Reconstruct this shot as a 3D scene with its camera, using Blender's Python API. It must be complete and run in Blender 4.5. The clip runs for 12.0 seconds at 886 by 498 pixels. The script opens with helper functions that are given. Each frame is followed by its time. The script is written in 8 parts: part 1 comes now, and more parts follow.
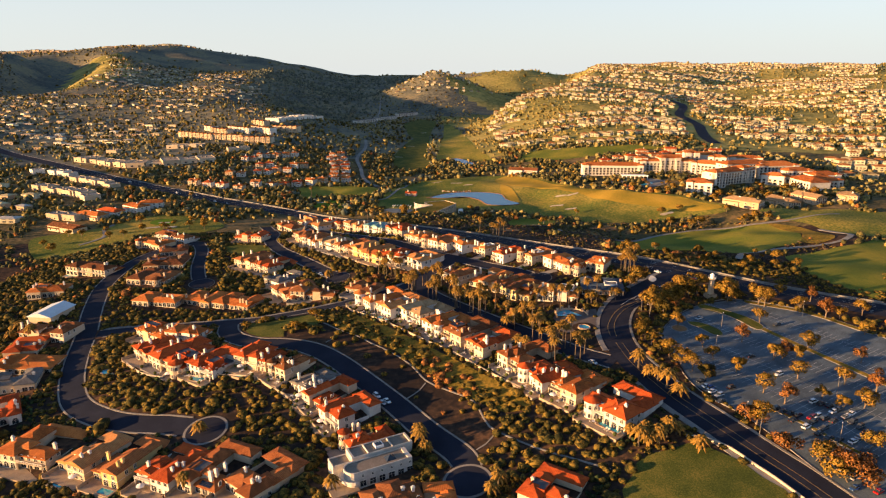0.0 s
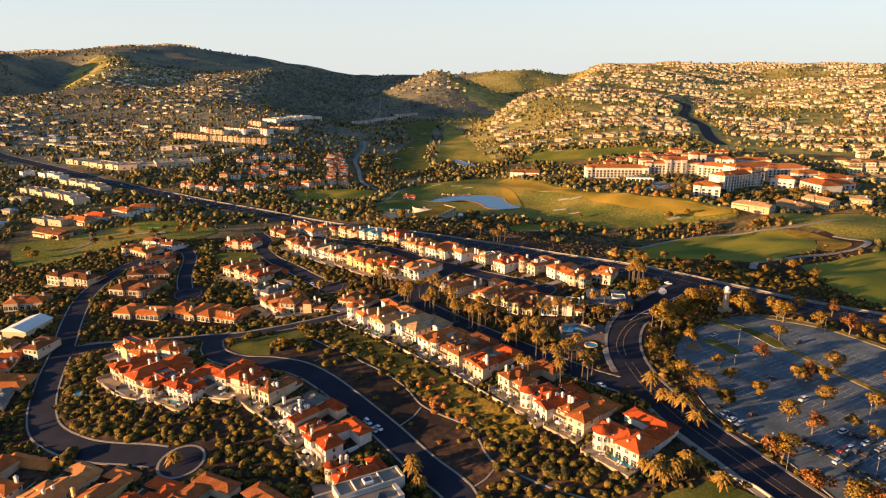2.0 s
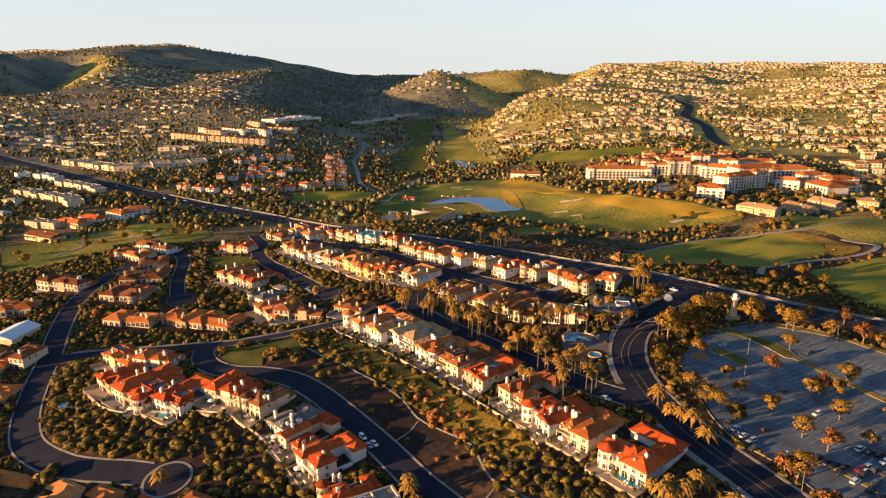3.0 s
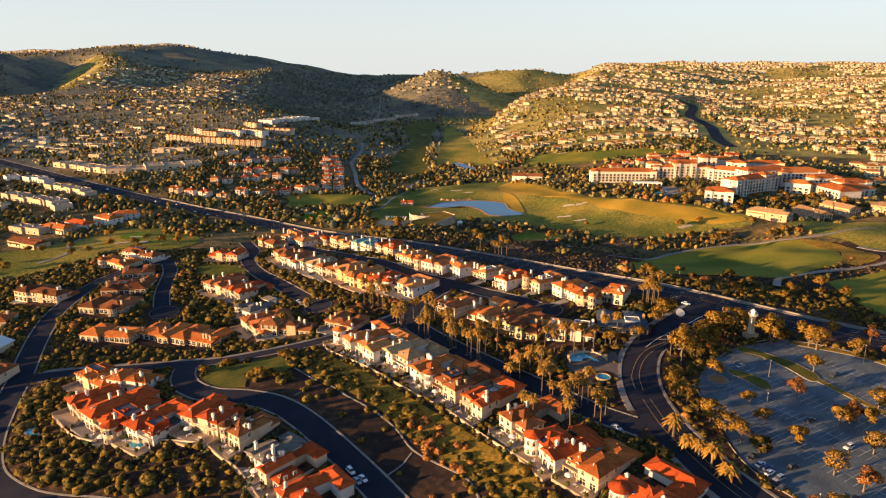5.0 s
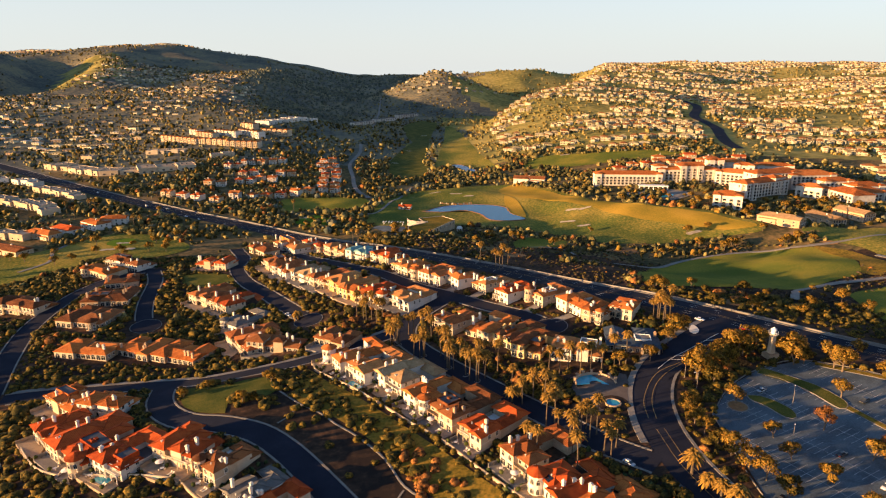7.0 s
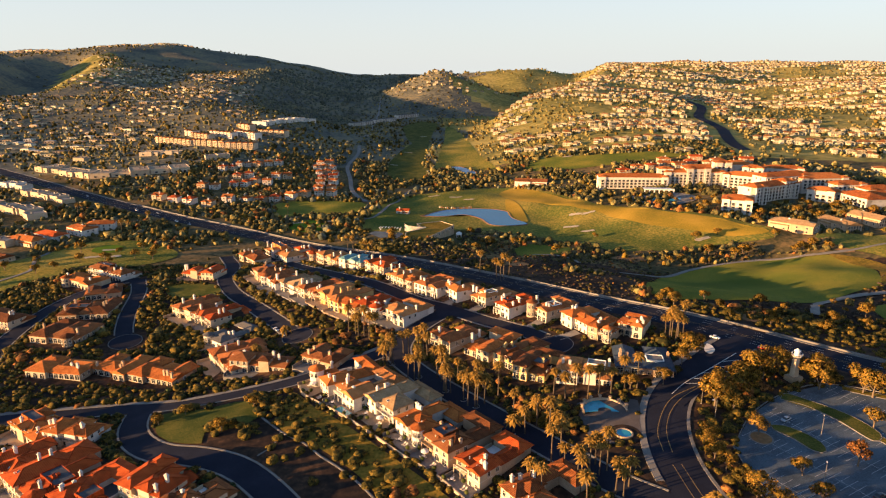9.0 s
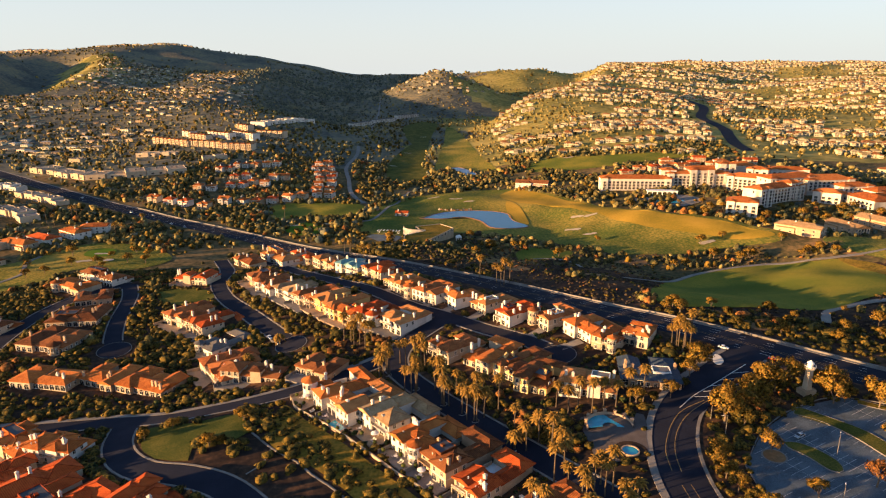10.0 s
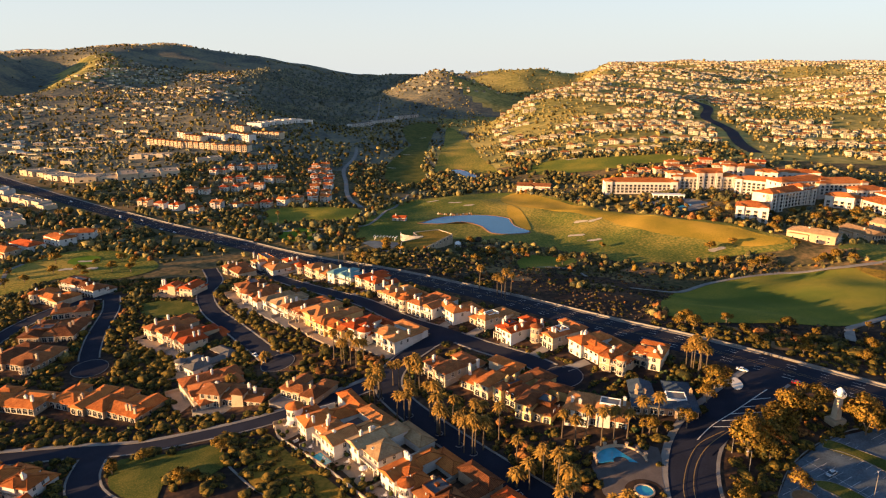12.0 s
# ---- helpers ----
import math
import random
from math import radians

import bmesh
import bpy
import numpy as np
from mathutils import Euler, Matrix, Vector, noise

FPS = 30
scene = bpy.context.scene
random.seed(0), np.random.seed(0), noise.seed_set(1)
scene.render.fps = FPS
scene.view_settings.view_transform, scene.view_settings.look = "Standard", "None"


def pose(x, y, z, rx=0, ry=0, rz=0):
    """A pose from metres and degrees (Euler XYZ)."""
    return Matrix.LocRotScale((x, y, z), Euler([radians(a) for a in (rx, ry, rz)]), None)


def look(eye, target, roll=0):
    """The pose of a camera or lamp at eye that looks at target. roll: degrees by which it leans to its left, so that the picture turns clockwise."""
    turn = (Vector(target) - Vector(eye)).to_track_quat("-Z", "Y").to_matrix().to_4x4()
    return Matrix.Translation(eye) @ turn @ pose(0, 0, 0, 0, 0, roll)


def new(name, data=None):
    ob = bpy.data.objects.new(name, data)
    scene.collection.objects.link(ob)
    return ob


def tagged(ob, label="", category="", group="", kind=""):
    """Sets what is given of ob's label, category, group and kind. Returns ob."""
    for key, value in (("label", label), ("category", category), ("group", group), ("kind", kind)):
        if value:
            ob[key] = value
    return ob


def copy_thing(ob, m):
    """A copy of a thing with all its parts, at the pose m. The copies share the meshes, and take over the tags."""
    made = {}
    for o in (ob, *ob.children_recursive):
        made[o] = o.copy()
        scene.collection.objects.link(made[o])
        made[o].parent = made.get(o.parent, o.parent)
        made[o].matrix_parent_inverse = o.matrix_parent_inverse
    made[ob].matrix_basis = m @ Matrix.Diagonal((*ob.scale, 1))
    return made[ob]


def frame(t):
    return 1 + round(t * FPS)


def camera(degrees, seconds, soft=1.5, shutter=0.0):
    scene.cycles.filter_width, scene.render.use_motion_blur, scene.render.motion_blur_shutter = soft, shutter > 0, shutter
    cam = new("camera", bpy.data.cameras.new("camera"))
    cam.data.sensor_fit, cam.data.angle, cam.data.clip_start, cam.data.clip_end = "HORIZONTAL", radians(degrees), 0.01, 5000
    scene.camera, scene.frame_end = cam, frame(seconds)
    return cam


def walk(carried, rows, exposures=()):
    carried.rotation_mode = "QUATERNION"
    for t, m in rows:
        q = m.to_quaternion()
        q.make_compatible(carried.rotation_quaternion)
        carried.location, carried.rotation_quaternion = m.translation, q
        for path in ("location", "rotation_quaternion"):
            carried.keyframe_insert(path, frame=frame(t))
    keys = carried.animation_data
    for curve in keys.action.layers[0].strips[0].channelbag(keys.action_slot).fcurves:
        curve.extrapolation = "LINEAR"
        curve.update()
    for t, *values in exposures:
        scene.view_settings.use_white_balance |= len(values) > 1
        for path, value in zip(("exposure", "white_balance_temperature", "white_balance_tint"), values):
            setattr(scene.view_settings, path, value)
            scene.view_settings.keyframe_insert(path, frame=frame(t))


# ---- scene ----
cam = camera(69.03, 12.0, 1.2)
PATH = [
    (0.0, 0.00, 0.00, 128.00, 0.000, -15.680, 0.000),
    (2.0, 1.99, 22.83, 127.96, 0.106, -15.695, 0.030),
    (4.0, 3.99, 45.71, 127.92, 0.212, -15.710, 0.060),
    (6.0, 5.98, 68.58, 127.88, 0.318, -15.726, 0.090),
    (8.0, 7.97, 91.38, 127.84, 0.424, -15.741, 0.119),
    (10.0, 9.95, 114.05, 127.80, 0.530, -15.757, 0.149),
    (12.0, 11.91, 136.53, 127.76, 0.637, -15.772, 0.179),
]
walk(cam, [(t, look((x, y, z), (x - math.sin(radians(a)) * math.cos(radians(b)), y + math.cos(radians(a)) * math.cos(radians(b)), z + math.sin(radians(b))), -c)) for t, x, y, z, a, b, c in PATH], [(0.0, 1.78, 6250, 12), (12.0, 1.78, 6250, 12)])

# ---- daylight: a low evening sun in the west, a little behind the camera ----
SUN_AZ, SUN_EL = math.atan2(-0.945, -0.327), 6.2
sun_way = Vector((math.sin(SUN_AZ) * math.cos(radians(SUN_EL)), math.cos(SUN_AZ) * math.cos(radians(SUN_EL)), math.sin(radians(SUN_EL))))
world = bpy.data.worlds.new("world")
scene.world = world
world.use_nodes = True
wn = world.node_tree.nodes
sky = wn.new("ShaderNodeTexSky")
sky.sky_type, sky.sun_disc = "NISHITA", False
sky.sun_elevation, sky.sun_rotation = radians(SUN_EL), SUN_AZ
sky.air_density, sky.dust_density, sky.ozone_density = 0.7, 0.4, 1.6
wn["Background"].inputs["Strength"].default_value = 0.093
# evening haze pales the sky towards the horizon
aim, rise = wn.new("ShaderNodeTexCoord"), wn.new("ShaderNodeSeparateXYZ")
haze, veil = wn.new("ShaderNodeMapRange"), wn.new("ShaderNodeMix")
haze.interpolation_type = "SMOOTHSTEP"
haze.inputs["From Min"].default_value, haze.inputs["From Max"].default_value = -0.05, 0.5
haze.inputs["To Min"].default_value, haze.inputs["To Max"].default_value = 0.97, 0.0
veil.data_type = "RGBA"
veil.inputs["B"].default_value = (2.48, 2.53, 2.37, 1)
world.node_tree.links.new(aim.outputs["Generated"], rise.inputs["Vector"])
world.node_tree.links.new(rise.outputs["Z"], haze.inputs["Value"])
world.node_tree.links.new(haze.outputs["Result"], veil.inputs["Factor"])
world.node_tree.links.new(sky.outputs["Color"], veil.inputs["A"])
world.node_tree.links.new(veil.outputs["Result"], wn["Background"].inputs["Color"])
sun_data = bpy.data.lights.new("sun", "SUN")
sun_data.energy, sun_data.angle, sun_data.color = 5.0, radians(0.6), (1.0, 0.57, 0.23)
sun = new("sun", sun_data)
sun.matrix_world = look((0, 0, 300), Vector((0, 0, 300)) - sun_way)

# ---- materials ----
def material(name, base, dark=None, light=None, rough=0.85, metal=0.0, patch=0.05, grain=1.5, bump=0.3, deep=0.1, vary=0.0, spread=0.0, uv_rows=0.0, spec=0.3, reach=0.2):
    """A surface of one base colour that drifts to dark and light in broad patches (patch: per metre) and fine grain; spread: differs by leaf or stone, vary: by thing."""
    m = bpy.data.materials.new(name)
    m.use_nodes = True
    t, b = m.node_tree, m.node_tree.nodes["Principled BSDF"]
    n, l = t.nodes.new, t.links.new
    dark = dark or tuple(c * 0.6 for c in base)
    light = light or tuple(min(1, c * 1.35) for c in base)
    where = n("ShaderNodeTexCoord").outputs["Object"]
    big, fine = n("ShaderNodeTexNoise"), n("ShaderNodeTexNoise")
    for tex, scale, detail in ((big, patch, 4.0), (fine, grain, 5.0)):
        tex.inputs["Scale"].default_value, tex.inputs["Detail"].default_value = scale, detail
        l(where, tex.inputs["Vector"])
    mix = n("ShaderNodeMath")
    mix.operation, mix.use_clamp = "MULTIPLY_ADD", True
    mix.inputs[1].default_value = 0.5
    half = n("ShaderNodeMath")
    half.operation, half.inputs[1].default_value = "MULTIPLY", 0.5
    l(big.outputs["Fac"], half.inputs[0])
    l(fine.outputs["Fac"], mix.inputs[0])
    l(half.outputs[0], mix.inputs[2])
    value = mix.outputs[0]
    for amount, source in ((vary, "object"), (spread, "island")):
        if amount:
            info = n("ShaderNodeObjectInfo").outputs["Random"] if source == "object" else n("ShaderNodeNewGeometry").outputs["Random Per Island"]
            shift, add = n("ShaderNodeMath"), n("ShaderNodeMath")
            shift.operation, shift.inputs[1].default_value, shift.inputs[2].default_value = "MULTIPLY_ADD", amount, -amount / 2
            l(info, shift.inputs[0])
            add.operation, add.use_clamp = "ADD", True
            l(value, add.inputs[0])
            l(shift.outputs[0], add.inputs[1])
            value = add.outputs[0]
    if uv_rows:
        wave = n("ShaderNodeTexWave")
        wave.inputs["Scale"].default_value, wave.inputs["Distortion"].default_value = uv_rows, 1.5
        wave.inputs["Detail"].default_value = 1.0
        l(n("ShaderNodeTexCoord").outputs["UV"], wave.inputs["Vector"])
        w = n("ShaderNodeMath")
        w.operation, w.inputs[1].default_value = "MULTIPLY_ADD", 0.22
        l(wave.outputs["Fac"], w.inputs[0])
        l(value, w.inputs[2])
        low = n("ShaderNodeMath")
        low.operation, low.inputs[1].default_value, low.use_clamp = "SUBTRACT", 0.11, True
        l(w.outputs[0], low.inputs[0])
        value = low.outputs[0]
    ramp = n("ShaderNodeValToRGB")
    e = ramp.color_ramp.elements
    e[0].position, e[0].color = 0.5 - reach, (*dark, 1)
    e[1].position, e[1].color = 0.5 + reach, (*light, 1)
    mid = e.new(0.5)
    mid.color = (*base, 1)
    l(value, ramp.inputs["Fac"])
    l(ramp.outputs["Color"], b.inputs["Base Color"])
    b.inputs["Roughness"].default_value, b.inputs["Metallic"].default_value = rough, metal
    b.inputs["Specular IOR Level"].default_value = spec
    if bump:
        bm = n("ShaderNodeBump")
        bm.inputs["Strength"].default_value, bm.inputs["Distance"].default_value = bump, deep
        l(value, bm.inputs["Height"])
        l(bm.outputs["Normal"], b.inputs["Normal"])
    return m


def plain(name, base, rough=0.5, metal=0.0, spec=0.5, vary=0.0):
    return material(name, base, tuple(c * 0.85 for c in base), tuple(min(1, c * 1.1) for c in base), rough, metal, 0.4, 6.0, 0.05, 0.02, vary, spec=spec)


EARTH = material("scrub_earth", (0.052, 0.034, 0.024), (0.028, 0.021, 0.018), (0.12, 0.066, 0.038), 0.95, patch=0.02, grain=0.35, bump=0.6, deep=0.5, spec=0.03, reach=0.1)
LAWN = material("mown_grass", (0.14, 0.155, 0.024), (0.085, 0.112, 0.018), (0.29, 0.225, 0.033), 0.9, patch=0.022, grain=2.0, bump=0.7, deep=0.12, spec=0.03, reach=0.1)
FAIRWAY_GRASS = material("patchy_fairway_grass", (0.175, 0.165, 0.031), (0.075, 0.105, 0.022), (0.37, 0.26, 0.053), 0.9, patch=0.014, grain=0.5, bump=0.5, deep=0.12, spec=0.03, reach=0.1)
GREEN = material("putting_green", (0.1, 0.17, 0.015), (0.08, 0.14, 0.012), (0.13, 0.19, 0.02), 0.9, patch=0.05, grain=1.0, bump=0.1, spec=0.03)
ROUGH_GRASS = material("dry_golf_rough", (0.38, 0.24, 0.03), (0.24, 0.18, 0.022), (0.48, 0.29, 0.045), 0.95, patch=0.025, grain=1.6, bump=0.7, deep=0.15, spec=0.03, reach=0.1)
SLOPE_GRASS = material("bank_grass", (0.21, 0.14, 0.022), (0.1, 0.08, 0.015), (0.33, 0.19, 0.032), 0.95, patch=0.06, grain=0.8, bump=0.4, deep=0.15, spec=0.03, reach=0.1)
ASPHALT = material("asphalt", (0.02, 0.0225, 0.035), (0.014, 0.0155, 0.025), (0.029, 0.032, 0.048), 0.9, patch=0.12, grain=3.0, bump=0.15, deep=0.02, spec=0.06)
OLD_ASPHALT = material("parking_asphalt", (0.078, 0.102, 0.122), (0.053, 0.07, 0.086), (0.11, 0.138, 0.16), 0.85, patch=0.15, grain=2.0, bump=0.15, deep=0.02, reach=0.1)
CONCRETE = material("pale_concrete", (0.195, 0.178, 0.158), (0.125, 0.115, 0.105), (0.27, 0.25, 0.225), 0.85, patch=0.2, grain=2.5, bump=0.15, deep=0.02)
PAVER = material("tan_paving", (0.34, 0.25, 0.16), (0.24, 0.17, 0.11), (0.43, 0.33, 0.22), 0.8, patch=0.3, grain=2.5, bump=0.2, deep=0.03)
COURT = material("grey_court_paving", (0.095, 0.078, 0.07), (0.065, 0.054, 0.05), (0.13, 0.11, 0.1), 0.85, patch=0.3, grain=2.5, bump=0.2, deep=0.03)
PAINT = material("road_paint", (0.55, 0.54, 0.5), (0.35, 0.34, 0.32), (0.7, 0.69, 0.66), 0.7, patch=0.3, grain=3.0, bump=0.0)
YELLOW = material("yellow_road_paint", (0.26, 0.17, 0.06), (0.15, 0.11, 0.05), (0.36, 0.24, 0.08), 0.7, patch=0.3, grain=3.0, bump=0.0)
SAND = material("bunker_sand", (0.44, 0.37, 0.26), (0.33, 0.27, 0.19), (0.54, 0.47, 0.35), 0.95, patch=0.2, grain=1.0, bump=0.2)
DIRT = material("bare_dirt", (0.26, 0.15, 0.07), (0.17, 0.1, 0.05), (0.36, 0.22, 0.11), 0.95, patch=0.08, grain=0.7, bump=0.5, deep=0.2, spec=0.03)
HILL_GRASS = material("hill_grass", (0.275, 0.23, 0.066), (0.15, 0.14, 0.043), (0.43, 0.33, 0.1), 0.95, patch=0.006, grain=0.08, bump=0.8, deep=3.0, spec=0.03, reach=0.1)
# brush greyed and lifted: distance haze is put into its colour
HAZY_BRUSH = material("hazy_hill_brush", (0.145, 0.14, 0.105), (0.08, 0.085, 0.073), (0.24, 0.2, 0.11), 0.95, patch=0.008, grain=0.1, bump=0.8, deep=3.0, spec=0.03, reach=0.1)
MEADOW = material("dry_meadow", (0.12, 0.092, 0.042), (0.055, 0.055, 0.027), (0.24, 0.155, 0.068), 0.95, patch=0.018, grain=0.25, bump=0.6, deep=0.4, spec=0.03, reach=0.1)
# mown grass darkened: the lawns' shade is put into this colour
SHADED_GRASS = material("shaded_grass", (0.08, 0.088, 0.019), (0.045, 0.06, 0.014), (0.15, 0.125, 0.029), 0.9, patch=0.08, grain=2.0, bump=0.5, deep=0.1, spec=0.03, reach=0.1)
# ---- the lie of the land: rounded knolls (x, y, height) of one radius each over a gently rising plain ----
KNOLLS = [
    (-160, 160, -12.0), (200, 560, -16.1), (0, 480, 5.1), (0, 160, -2.8), (-160, 520, 2.6), (80, 360, 0.3),
    (-80, 320, 12.5), (-120, 400, -12.8), (320, 440, 0.3), (-40, 240, -8.2), (-240, 280, -7.0), (200, 160, -1.9),
    (80, 240, 8.0), (160, 440, 2.2), (320, 240, 0.9), (-200, 400, 4.4), (-80, 480, 8.8), (-320, 440, -3.3),
    (240, 680, 4.3), (80, 480, 2.7), (280, 360, 4.2), (80, 160, -6.4), (0, 640, 5.0), (80, 680, -10.8),
    (-120, 600, -3.0), (320, 680, -4.1), (120, 400, 9.3), (-160, 240, -1.9), (240, 240, 5.5), (-240, 520, 1.5),
    (160, 320, -2.0), (-80, 160, 1.9),
]
RISES = [
    (300, 400, 14.5), (-500, 300, -16.0), (-700, 1700, -5.2), (-100, 1600, -14.4), (200, 1900, 13.3), (0, 1000, -18.2),
    (-300, 1300, 25.2), (300, 1300, 29.6), (-1000, 1800, 17.1), (-400, 1800, 24.1), (-500, 900, -6.4), (700, 1900, -17.0),
    (-100, 1900, -10.4), (0, 1300, -14.7), (300, 1900, 21.6), (600, 1200, -11.4), (-900, 700, 2.4), (-700, 1900, 22.5),
    (-1000, 1300, 10.4), (-700, 1300, -18.6), (-400, 1700, 15.7), (0, 1600, -27.9), (300, 1000, 7.5), (400, 1700, 17.3),
    (900, 1500, 7.6), (300, 1800, 20.3),
]
HILLS = [
    (240, 2640, -38.1), (520, 1800, 13.9), (-180, 2220, -52.7), (-2000, 2360, 23.8), (-1160, 4180, 43.0), (1640, 3060, 33.4),
    (1640, 1940, 22.2), (-1020, 3200, 5.2), (-40, 2780, 71.1), (-460, 3060, -18.7), (520, 2360, 43.5), (-740, 4040, -48.2),
    (-460, 3620, 18.5), (800, 2920, 56.3), (-1720, 2360, 54.8), (1220, 3200, 24.1), (1220, 2080, 35.9), (-180, 3200, -68.6),
    (-460, 2500, -37.2), (1780, 3760, -2.8), (240, 2220, 64.2), (-740, 2780, 50.5), (1220, 2500, -59.3), (-1300, 3060, 8.1),
    (-320, 2220, -65.0), (-600, 1800, 45.9), (-40, 2640, 90.5), (-1580, 4180, 7.7), (-1160, 3900, 44.9), (-460, 2360, -60.1),
    (-1860, 2920, -23.3), (800, 1940, -29.3),
]
RIDGES = [
    (-1925, 4300, 74.1), (-1375, 2650, 98.8), (1100, 2650, 72.4), (-3300, 2925, 67.7), (2475, 3200, 41.4), (-550, 4300, 44.1),
    (-3025, 4575, 52.7), (3300, 2925, 78.0), (2200, 4850, 59.9), (1100, 3750, 55.7), (1375, 1275, 43.8), (275, 4850, 11.5),
    (-2475, 4850, 91.6), (1375, 4850, 9.2), (-1650, 1550, 11.2), (-2475, 2375, 58.7), (-3025, 3750, 41.7), (-1375, 4850, 12.4),
    (-3300, 3200, 67.9), (-1650, 3750, 82.0), (2200, 3200, 56.0), (3025, 2925, 58.6), (0, 4025, 8.6), (-3300, 2650, 56.8),
    (-2200, 4300, 46.9), (-3300, 3475, 60.5),
]
# spurs (up) and gullies (down) of the far hills, as lines (x0, y0, x1, y1, height, half-width)
SPURS = [(-1530, 2280, -1720, 2650, 55, 85), (-1195, 1930, -1615, 2900, -58, 90), (-1040, 2000, -1430, 2900, 44, 100),
         (-1700, 2800, -1250, 3900, 45, 260), (-1250, 3250, -1000, 3050, 26, 60), (-1050, 3700, -820, 3500, 24, 70), (-560, 1750, -900, 2500, 10, 60)]
LAND = [(x, y, a, r) for r, hills in ((60, KNOLLS), (200, RISES), (290, HILLS), (550, RIDGES)) for x, y, a in hills]


def soft(v):
    v = np.clip(v, 0, 1)
    return v * v * (3 - 2 * v)


def land(x, y):
    """Height of the ground at x, y (numbers or arrays)."""
    x, y = np.asarray(x, float), np.asarray(y, float)
    z = -16 + 18 * np.clip((y - 600) / 1000, 0, 4)
    for cx, cy, a, r in LAND:
        z = z + a * np.exp(-((x - cx) ** 2 + (y - cy) ** 2) / (2 * r * r))
    # the far left-hand hill and the valley beside it take over from the knolls
    axis = np.interp(y, [1300, 1700, 2400, 3500, 4500], [-140, -120, -200, -445, -600])
    edge = np.interp(y, [1300, 1700, 2000, 2300, 3000, 4500], [60, 95, 290, 430, 600, 800])
    west = soft((axis - x - 60) / 420)
    hills = np.interp(y, [1300, 2000, 2600, 4500], [-14, -14, 5, 75]) * (1 - west)
    hills = hills + west * (np.interp(y, [1300, 1800, 2400, 3000, 4500], [28, 62, 92, 118, 140]) + 82 * soft((-950 - x) / 650) * soft((y - 2650) / 1000))
    hills = hills + 85 * np.exp(-((x - 350) / 430) ** 2 - ((y - 3350) / 380) ** 2)
    hills = hills + 108 * np.exp(-((x + 20) / 210) ** 2 - ((y - 2500) / 230) ** 2)
    for x0, y0, x1, y1, a, r in SPURS:
        t = np.clip(((x - x0) * (x1 - x0) + (y - y0) * (y1 - y0)) / ((x1 - x0) ** 2 + (y1 - y0) ** 2), 0, 1)
        hills = hills + a * np.exp(-((x - x0 - t * (x1 - x0)) ** 2 + (y - y0 - t * (y1 - y0)) ** 2) / (2 * r * r))
    z = z - 32 * np.exp(-((x - 340) / 170) ** 2 - ((y - 2000) / 230) ** 2)
    lid = np.interp(y, [1250, 1500, 1800, 2100, 2500, 3300], [34, 44, 68, 94, 126, 152])
    z = np.where((y > 1250) & (x > -200), lid - 12 * np.log1p(np.exp(np.minimum((lid - z) / 12, 50))), z)
    take = soft((y - 1420) / 330) * soft((edge + 90 - x) / 140)
    z = z * (1 - take) + hills * take
    # small gullies all over the far slopes
    far = np.clip((y + 0.3 * np.abs(x) - 1400) / 500, 0, 1) * (0.35 + 0.65 * soft((y - 1700) / 600))
    bent = x + 70 * np.sin(y / 210.0) + 25 * np.sin(y / 83.0 + 1.3)
    z = z + far * (8 * (0.64 - np.abs(np.sin(bent / 118.0 + 0.4 * np.sin(y / 300.0)))) + 3 * np.sin(bent / 41.0 + y / 67.0) * np.sin(y / 52.0 - x / 90.0))
    # mounds and swales of the golf course, north of the highway
    beyond = y - np.interp(x, [-780, -585, -445, -340, -259, -184, -110, -50, 4, 52, 90, 143, 184, 235, 330, 420], [1130, 977, 868, 790, 731, 681, 626, 576, 524, 478, 434, 390, 362, 325, 250, 170])
    golf = np.clip((beyond - 60) / 60, 0, 1) * np.clip((1000 - y) / 150, 0, 1)
    z = z + golf * (1.1 * np.sin(x / 13.5 + 1.5 * np.sin(y / 40.0)) * np.sin(y / 17.0 - x / 60.0) + 1.4 * np.sin(x / 27.0 + y / 23.0 + 1.0) + 0.4 * np.sin(x / 8.5 - y / 10.0))
    for cx, cy, r, level in ((35, 752, 78, -21.6), (27, 1053, 50, -19.4)):
        w = np.exp(-(((x - cx) ** 2 + (y - cy) ** 2) / r ** 2) ** 2)
        z = z * (1 - w) + level * w
    return z


# ---- builders ----
def mesh_ob(name, verts, faces, mats, index=None, smooth=False, parent=None, uvs=None):
    """One mesh object from arrays or lists; index: the material of each face."""
    me = bpy.data.meshes.new(name)
    me.from_pydata([tuple(v) for v in verts], [], [tuple(f) for f in faces])
    for m in mats if isinstance(mats, (list, tuple)) else [mats]:
        me.materials.append(m)
    if index is not None:
        me.polygons.foreach_set("material_index", np.asarray(index, dtype=np.int32))
    if smooth:
        me.polygons.foreach_set("use_smooth", np.ones(len(me.polygons), dtype=bool))
    if uvs is not None:
        me.uv_layers.new(name="UVMap").data.foreach_set("uv", np.asarray(uvs, dtype=np.float32).ravel())
    ob = new(name, me)
    if parent:
        ob.parent = parent
    return ob


def part(name, bm, mat, parent, label=""):
    """Links a bmesh as one mesh object under a thing or under a part."""
    me = bpy.data.meshes.new(name)
    bm.to_mesh(me)
    bm.free()
    for m in mat if isinstance(mat, (list, tuple)) else [mat]:
        me.materials.append(m)
    ob = new(name, me)
    ob.parent = parent
    return tagged(ob, label)


